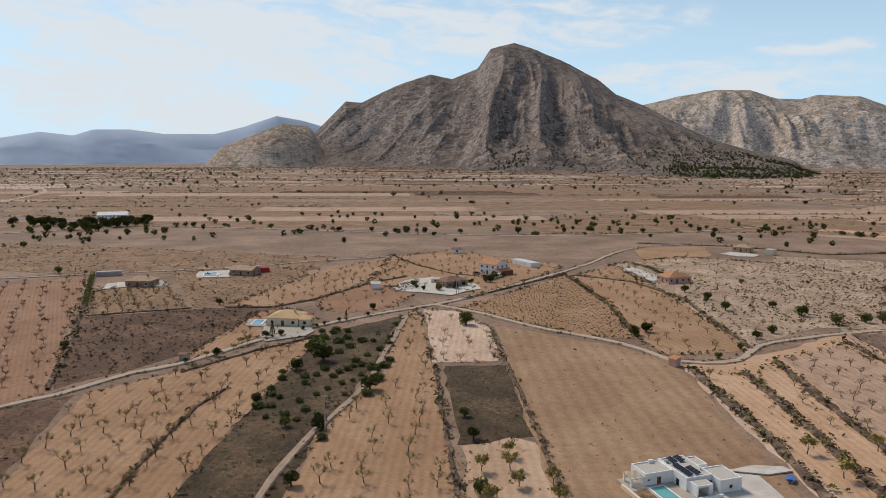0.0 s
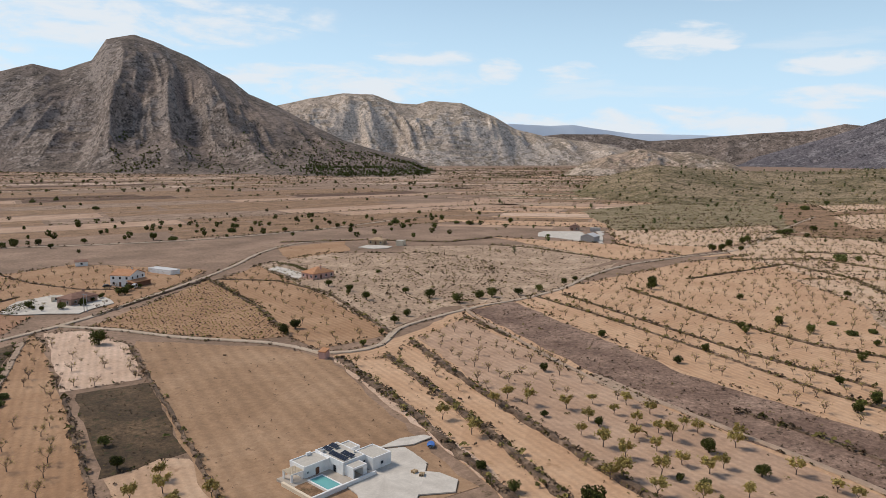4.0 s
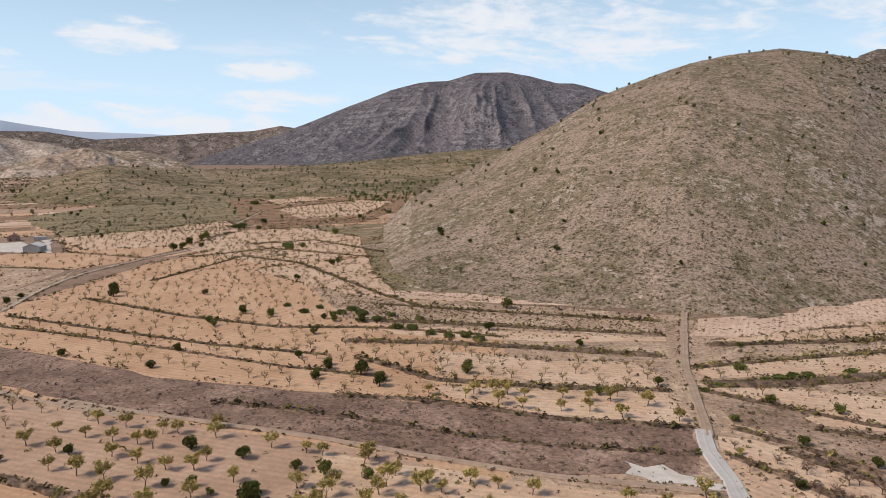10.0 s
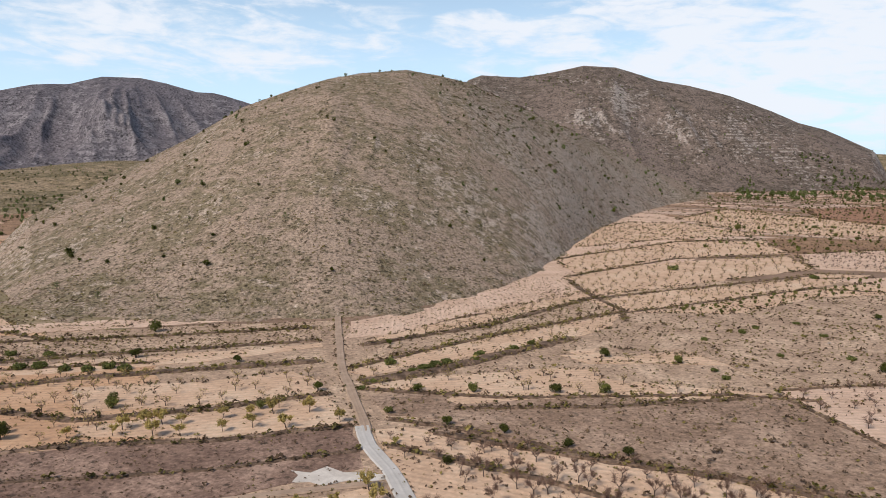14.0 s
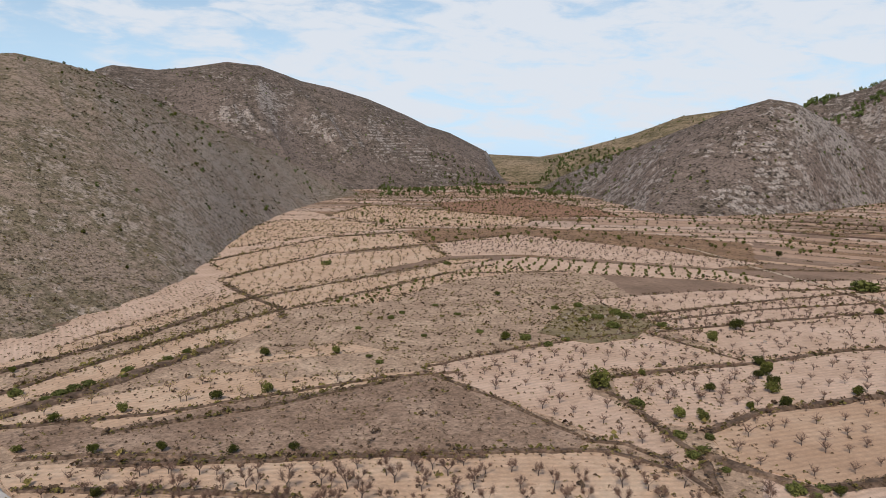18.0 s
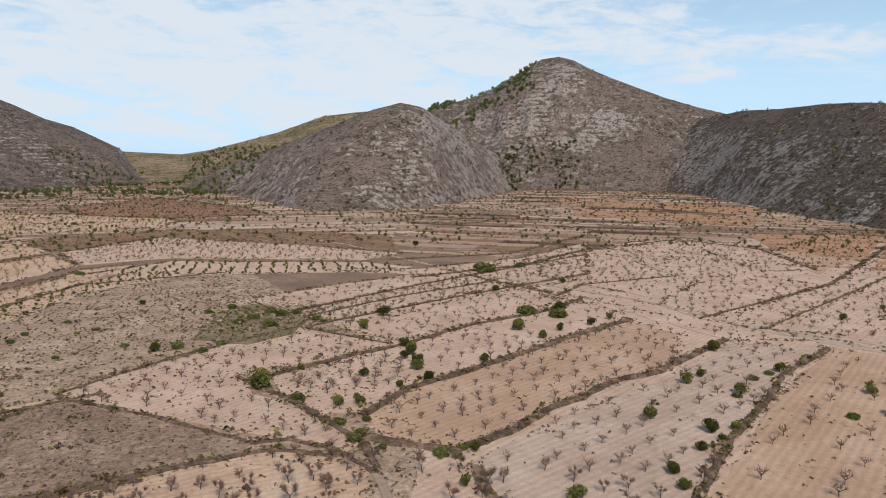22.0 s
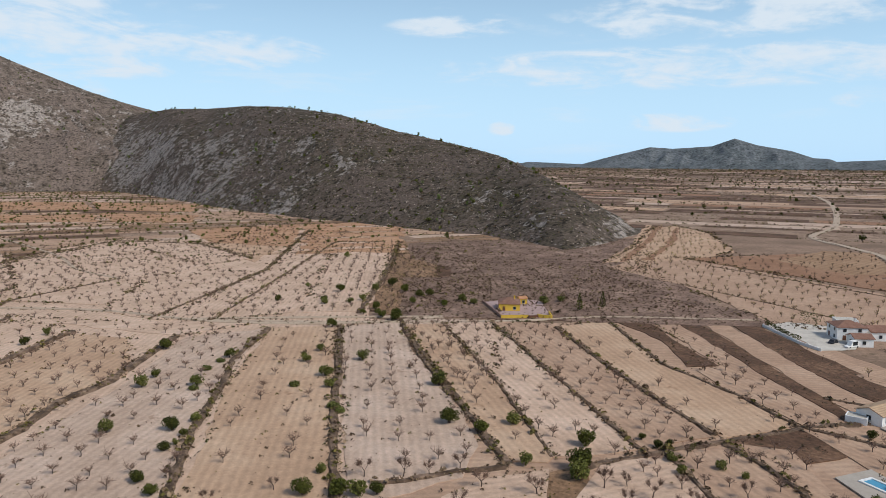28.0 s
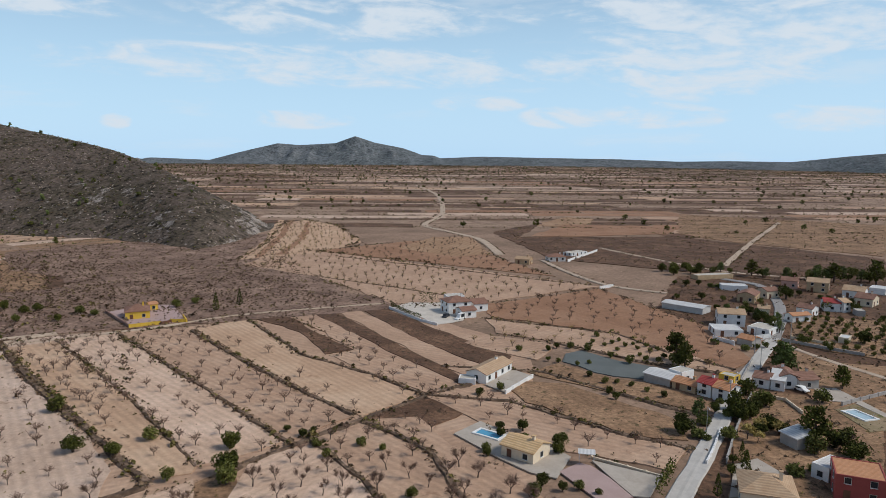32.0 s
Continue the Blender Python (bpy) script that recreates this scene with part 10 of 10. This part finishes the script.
def patchwork(label, az0, az1, d0, d1, ang, styles, seed, depth=(16, 0.035), length=(70, 260), hedge=0.5, grove=0.25, weeds=0.002, lift=0.012):
    """Fields laid in bands across a sector of the plain, with scrubby edges and rows of small trees, joined."""
    r = random.Random(seed)
    keys = sorted(set(styles))
    V, F, M, tufts = [], [], [], []
    ca, sa = math.cos(radians(ang)), math.sin(radians(ang))
    mid = math.sin(radians((az0 + az1) / 2)), math.cos(radians((az0 + az1) / 2))
    vx, vy = (-sa, ca) if -sa * mid[0] + ca * mid[1] > 0 else (sa, -ca)
    v = d0 * 0.3
    while v < d1:
        dv = (depth[0] + depth[1] * v) * r.uniform(0.55, 1.6)
        u = -d1
        while u < d1:
            du = r.uniform(*length) * (0.6 + v / 1600)
            cx, cy = (u + du / 2) * ca + (v + dv / 2) * vx, (u + du / 2) * sa + (v + dv / 2) * vy
            d = math.hypot(cx, cy)
            a = math.degrees(math.atan2(cx, cy))
            a = (az0 + az1) / 2 + (a - (az0 + az1) / 2 + 180) % 360 - 180
            if d0 < d < d1 and az0 < a < az1:
                bend = r.uniform(-0.03, 0.03) * du
                z = lift + 0.004 * (len(F) // 6 % 13)
                b, n = len(V), 6
                gap = 0.6 + 0.04 * dv
                for side in (gap, dv - gap):
                    for k in range(n + 1):
                        pu, pv = u + gap + (du - 2 * gap) * k / n, v + side + bend * math.sin(k / n * 3.14) + r.uniform(-0.05, 0.05) * dv
                        V.append((pu * ca + pv * vx, pu * sa + pv * vy, z))
                st = r.choice(styles)
                for k in range(n):
                    q = (b + k, b + k + 1, b + n + 2 + k, b + n + 1 + k)
                    F.append(q if ca * vy - sa * vx > 0 else q[::-1])
                    M.append(keys.index(st))
                sz = 0.7 + d / 560
                if r.random() < hedge:
                    for k in range(int(du / (sz * r.uniform(0.7, 1.8)))):
                        pu, pv = u + du * r.random(), v + bend * 0.5 + r.gauss(0, 0.5 * sz)
                        tufts.append((pu * ca + pv * vx, pu * sa + pv * vy, lift, sz * r.choice((0.5, 0.7, 1.0, 1.5)), r.choice((0, 0, 1, 3))))
                for k in range(int(min(90, du * dv * weeds))):
                    pu, pv = u + du * r.random(), v + dv * r.random()
                    tufts.append((pu * ca + pv * vx, pu * sa + pv * vy, lift, (0.4 + d / 900) * r.uniform(0.5, 1.2), r.choice((0, 0, 1))))
                if r.random() < grove and st not in "DE":
                    step = 8 + d / 130
                    for i in range(int(du / step)):
                        for j in range(max(1, int(dv / (step * 1.3)))):
                            pu, pv = u + (i + 0.5 + r.gauss(0, 0.1)) * step, v + (j + 0.5 + r.gauss(0, 0.1)) * step * 1.3
                            tufts.append((pu * ca + pv * vx, pu * sa + pv * vy, lift, r.uniform(2.0, 3.4) * (0.7 + d / 2500), 2))
            u += du
        v += dv
    hz = ground_heights(np.array([q[0] for q in tufts]), np.array([q[1] for q in tufts]))
    scatter("field_edge_scrub", "dark scrub and small trees along the edges of far fields", [q for q, z in zip(tufts, hz) if z < 0.5], [SCRUB, GREEN_SCRUB, TWIG, DARK_LEAF],
            templates=[blob_template(q + 70, 5) for q in range(6)])
    ob = from_arrays("far_fields", V, F, [SOIL[k] for k in keys], None, M)
    tagged(ob, label, "fields", kind="stuff")


field_scrub()
hill_scrub("hill_scrub", "dense low scrub and pale stones over the near hill", 62, 118, 285, 1100, 36000, 0.6, 1.7, 0.45, 3, mats=[SCRUB, GREEN_SCRUB, STONE])
hill_scrub("hill_scrub", "scrub and limestone outcrops over the grey hills", 98, 204, 600, 2100, 36000, 1.4, 3.8, 0.35, 4, stones=0.30, mats=[SCRUB, DARK_LEAF, STONE])
hill_scrub("hill_scrub", "dark scrub and grey stones over the limestone ridge", 178, 211, 480, 1100, 12000, 0.8, 2.4, 0.4, 7, stones=0.30, mats=[SCRUB, DARK_LEAF, STONE])
hill_scrub("hill_scrub", "scrub on the low green hills", 20, 75, 800, 2000, 14000, 1.2, 2.6, 0.7, 5, stones=0.1)
hill_scrub("foot_scrub", "low dry scrub along the foot of the near hill", 62, 108, 268, 400, 9000, 0.4, 1.1, 0.45, 6, stones=0.1, zmin=-1)
def gully_scrub(lines, label, seed):
    """Dark shrubs down shallow gullies of a hillside; each gully from one bearing and slope of sight to another."""
    r = random.Random(seed)
    out = []
    for a0, t0, a1, t1 in lines:
        for k in range(46):
            f = k / 45 + r.gauss(0, 0.01)
            a, t = a0 + (a1 - a0) * f + r.gauss(0, 0.12), t0 + (t1 - t0) * f + r.gauss(0, 0.0016)
            d = np.arange(280.0, 1400.0, 3.0)
            x, y = d * math.sin(radians(a)), d * math.cos(radians(a))
            hit = np.nonzero(ground_heights(x, y) >= EYE + t * d)[0]
            if len(hit):
                i = hit[0]
                out.append((x[i], y[i], EYE + t * d[i] - 0.2, r.uniform(0.8, 2.4), r.choice((0, 1, 2, 2))))
    scatter("gully_scrub", label, out, [SCRUB, GREEN_SCRUB, DARK_LEAF], templates=[blob_template(q + 150, 10) for q in range(6)])


gully_scrub([(93.5, 0.0447, 100.0, -0.0376), (100.5, 0.0612, 107.4, -0.0244), (97.1, 0.0792, 104.1, -0.0041), (104.0, 0.0553, 111.1, -0.0297), (89.2, 0.0940, 87.8, 0.0559)], "dark shrubs down the gullies of the near hill", 61)
r_ = random.Random(62)
scatter("knoll_scrub", "grey stones and ochre weeds on a low knoll", [(194 + r_.gauss(0, 22), -218 + r_.gauss(0, 16), 0.3, r_.uniform(0.6, 2.0), r_.choice((0, 1, 2, 3))) for q in range(420)], [SCRUB, OCHRE_SCRUB, STONE, GREEN_SCRUB])
far_trees("bushes and small trees over the low green hill", 39, 76, 900, 1700, 520, ("olive", "leafy", "pine"), 2.5, 6, 36, zmin=1, zmax=60)
far_trees("dark pines and shrubs scattered on the hillsides", 98, 208, 600, 2100, 1300, ("olive", "olive", "pine"), 2.5, 6.5, 11, zmin=6, clump=70)
far_trees("shrubs scattered over the near hill", 62, 118, 330, 1000, 260, ("olive", "olive", "pine"), 1.8, 4.2, 12, zmin=3)
far_trees("dark trees scattered over the plain", -35, 25, 520, 1500, 110, ("olive",), 3.5, 6, 13, zmax=1)
far_trees("bushes scattered over the far plain", -38, 40, 1300, 3200, 420, ("olive",), 5, 11, 14, zmax=2)
far_trees("bushes and almond trees in the side valley", 30, 78, 420, 2200, 700, ("olive", "leafy", "leafy", "pine"), 3, 6, 15, zmax=60)
far_trees("bushes in the head of the valley", 118, 198, 540, 1400, 2400, ("olive", "bare", "grey_olive", "olive"), 2.0, 4.6, 16, zmax=12)
far_trees("bushes and trees on the far farmland", 192, 262, 650, 4300, 1500, ("olive", "grey_olive", "olive"), 4, 9, 17, zmax=3)
far_trees("green pines on the flank of the rocky peak", 150.5, 160.2, 1800, 1995, 300, ("pine",), 6, 12, 31, zmin=110, clump=45, name="pine_wood")
far_trees("green pines in the gully under the peak", 157.0, 163.5, 1420, 1640, 170, ("pine", "olive"), 5, 10, 32, zmin=0, zmax=130, clump=55, name="pine_wood")
far_trees("green pines at the head of the valley", 120, 143, 1300, 2500, 1100, ("pine", "pine", "olive"), 5, 10, 33, zmax=90, clump=160, name="pine_wood")
far_trees("bright green young pines below the near hill", 62, 72, 900, 1300, 120, ("pine",), 4, 7, 34, name="pine_wood")
far_trees("dark pines over the mountain's long eastern tail", 17.5, 29, 1900, 3000, 1200, ("olive", "pine", "olive", "olive"), 5, 11, 18, zmin=0.2, zmax=75, name="far_woods")
far_trees("scattered pines up the mountain's flank", 8, 21, 2200, 3300, 520, ("olive", "pine", "olive"), 5, 10, 28, zmin=0.2, zmax=150, name="far_woods", clump=140)
far_trees("dark pines in a ravine of the mountain", 3.5, 6.8, 2680, 3250, 170, ("olive",), 6, 11, 19, zmin=3, zmax=150, name="far_woods", clump=60)
far_trees("rows of dark trees across the plain", -36, 34, 560, 760, 150, ("olive",), 4, 7.5, 20, zmax=1)
patchwork("brown and dark fields across the open plain", -40, 30, 640, 1450, 4, "MUMNMDMUM", 21, depth=(24, 0.05), length=(150, 420), hedge=0.45, grove=0.05, weeds=0.006)
patchwork("terraced fields below the far mountain", -40, 40, 1450, 3400, 4, "MUDMLUNMULQ", 25, depth=(20, 0.022), length=(60, 200), hedge=0.75, grove=0.3)
patchwork("narrow scrubby terraces at the side of the near hill", 52, 68, 390, 720, -30, "GNMTGMLG", 29, depth=(7, 0.02), length=(30, 90), hedge=0.9, grove=0.35, weeds=0.02)
patchwork("small terraces and fields in the side valley", 30, 72, 640, 2400, -42, "MTNPGMGTLN", 22, depth=(12, 0.022), length=(50, 160), hedge=0.7, grove=0.35)
patchwork("terraced fields in the head of the valley", 104, 152, 560, 2100, 40, "LNMQPMUQN", 23, depth=(7, 0.020), length=(50, 150), hedge=0.8, grove=0.4)
patchwork("terraced fields under the rocky peak", 150, 204, 480, 1500, 8, "MOQNMUQDN", 26, depth=(7, 0.018), length=(50, 150), hedge=0.8, grove=0.3)
patchwork("patchwork of dark and tan fields on the far plain", 194, 262, 640, 4500, -42, "UDUDDUDUNDQDUDROUDQ", 24, depth=(14, 0.020), length=(50, 190), hedge=0.7, grove=0.3)
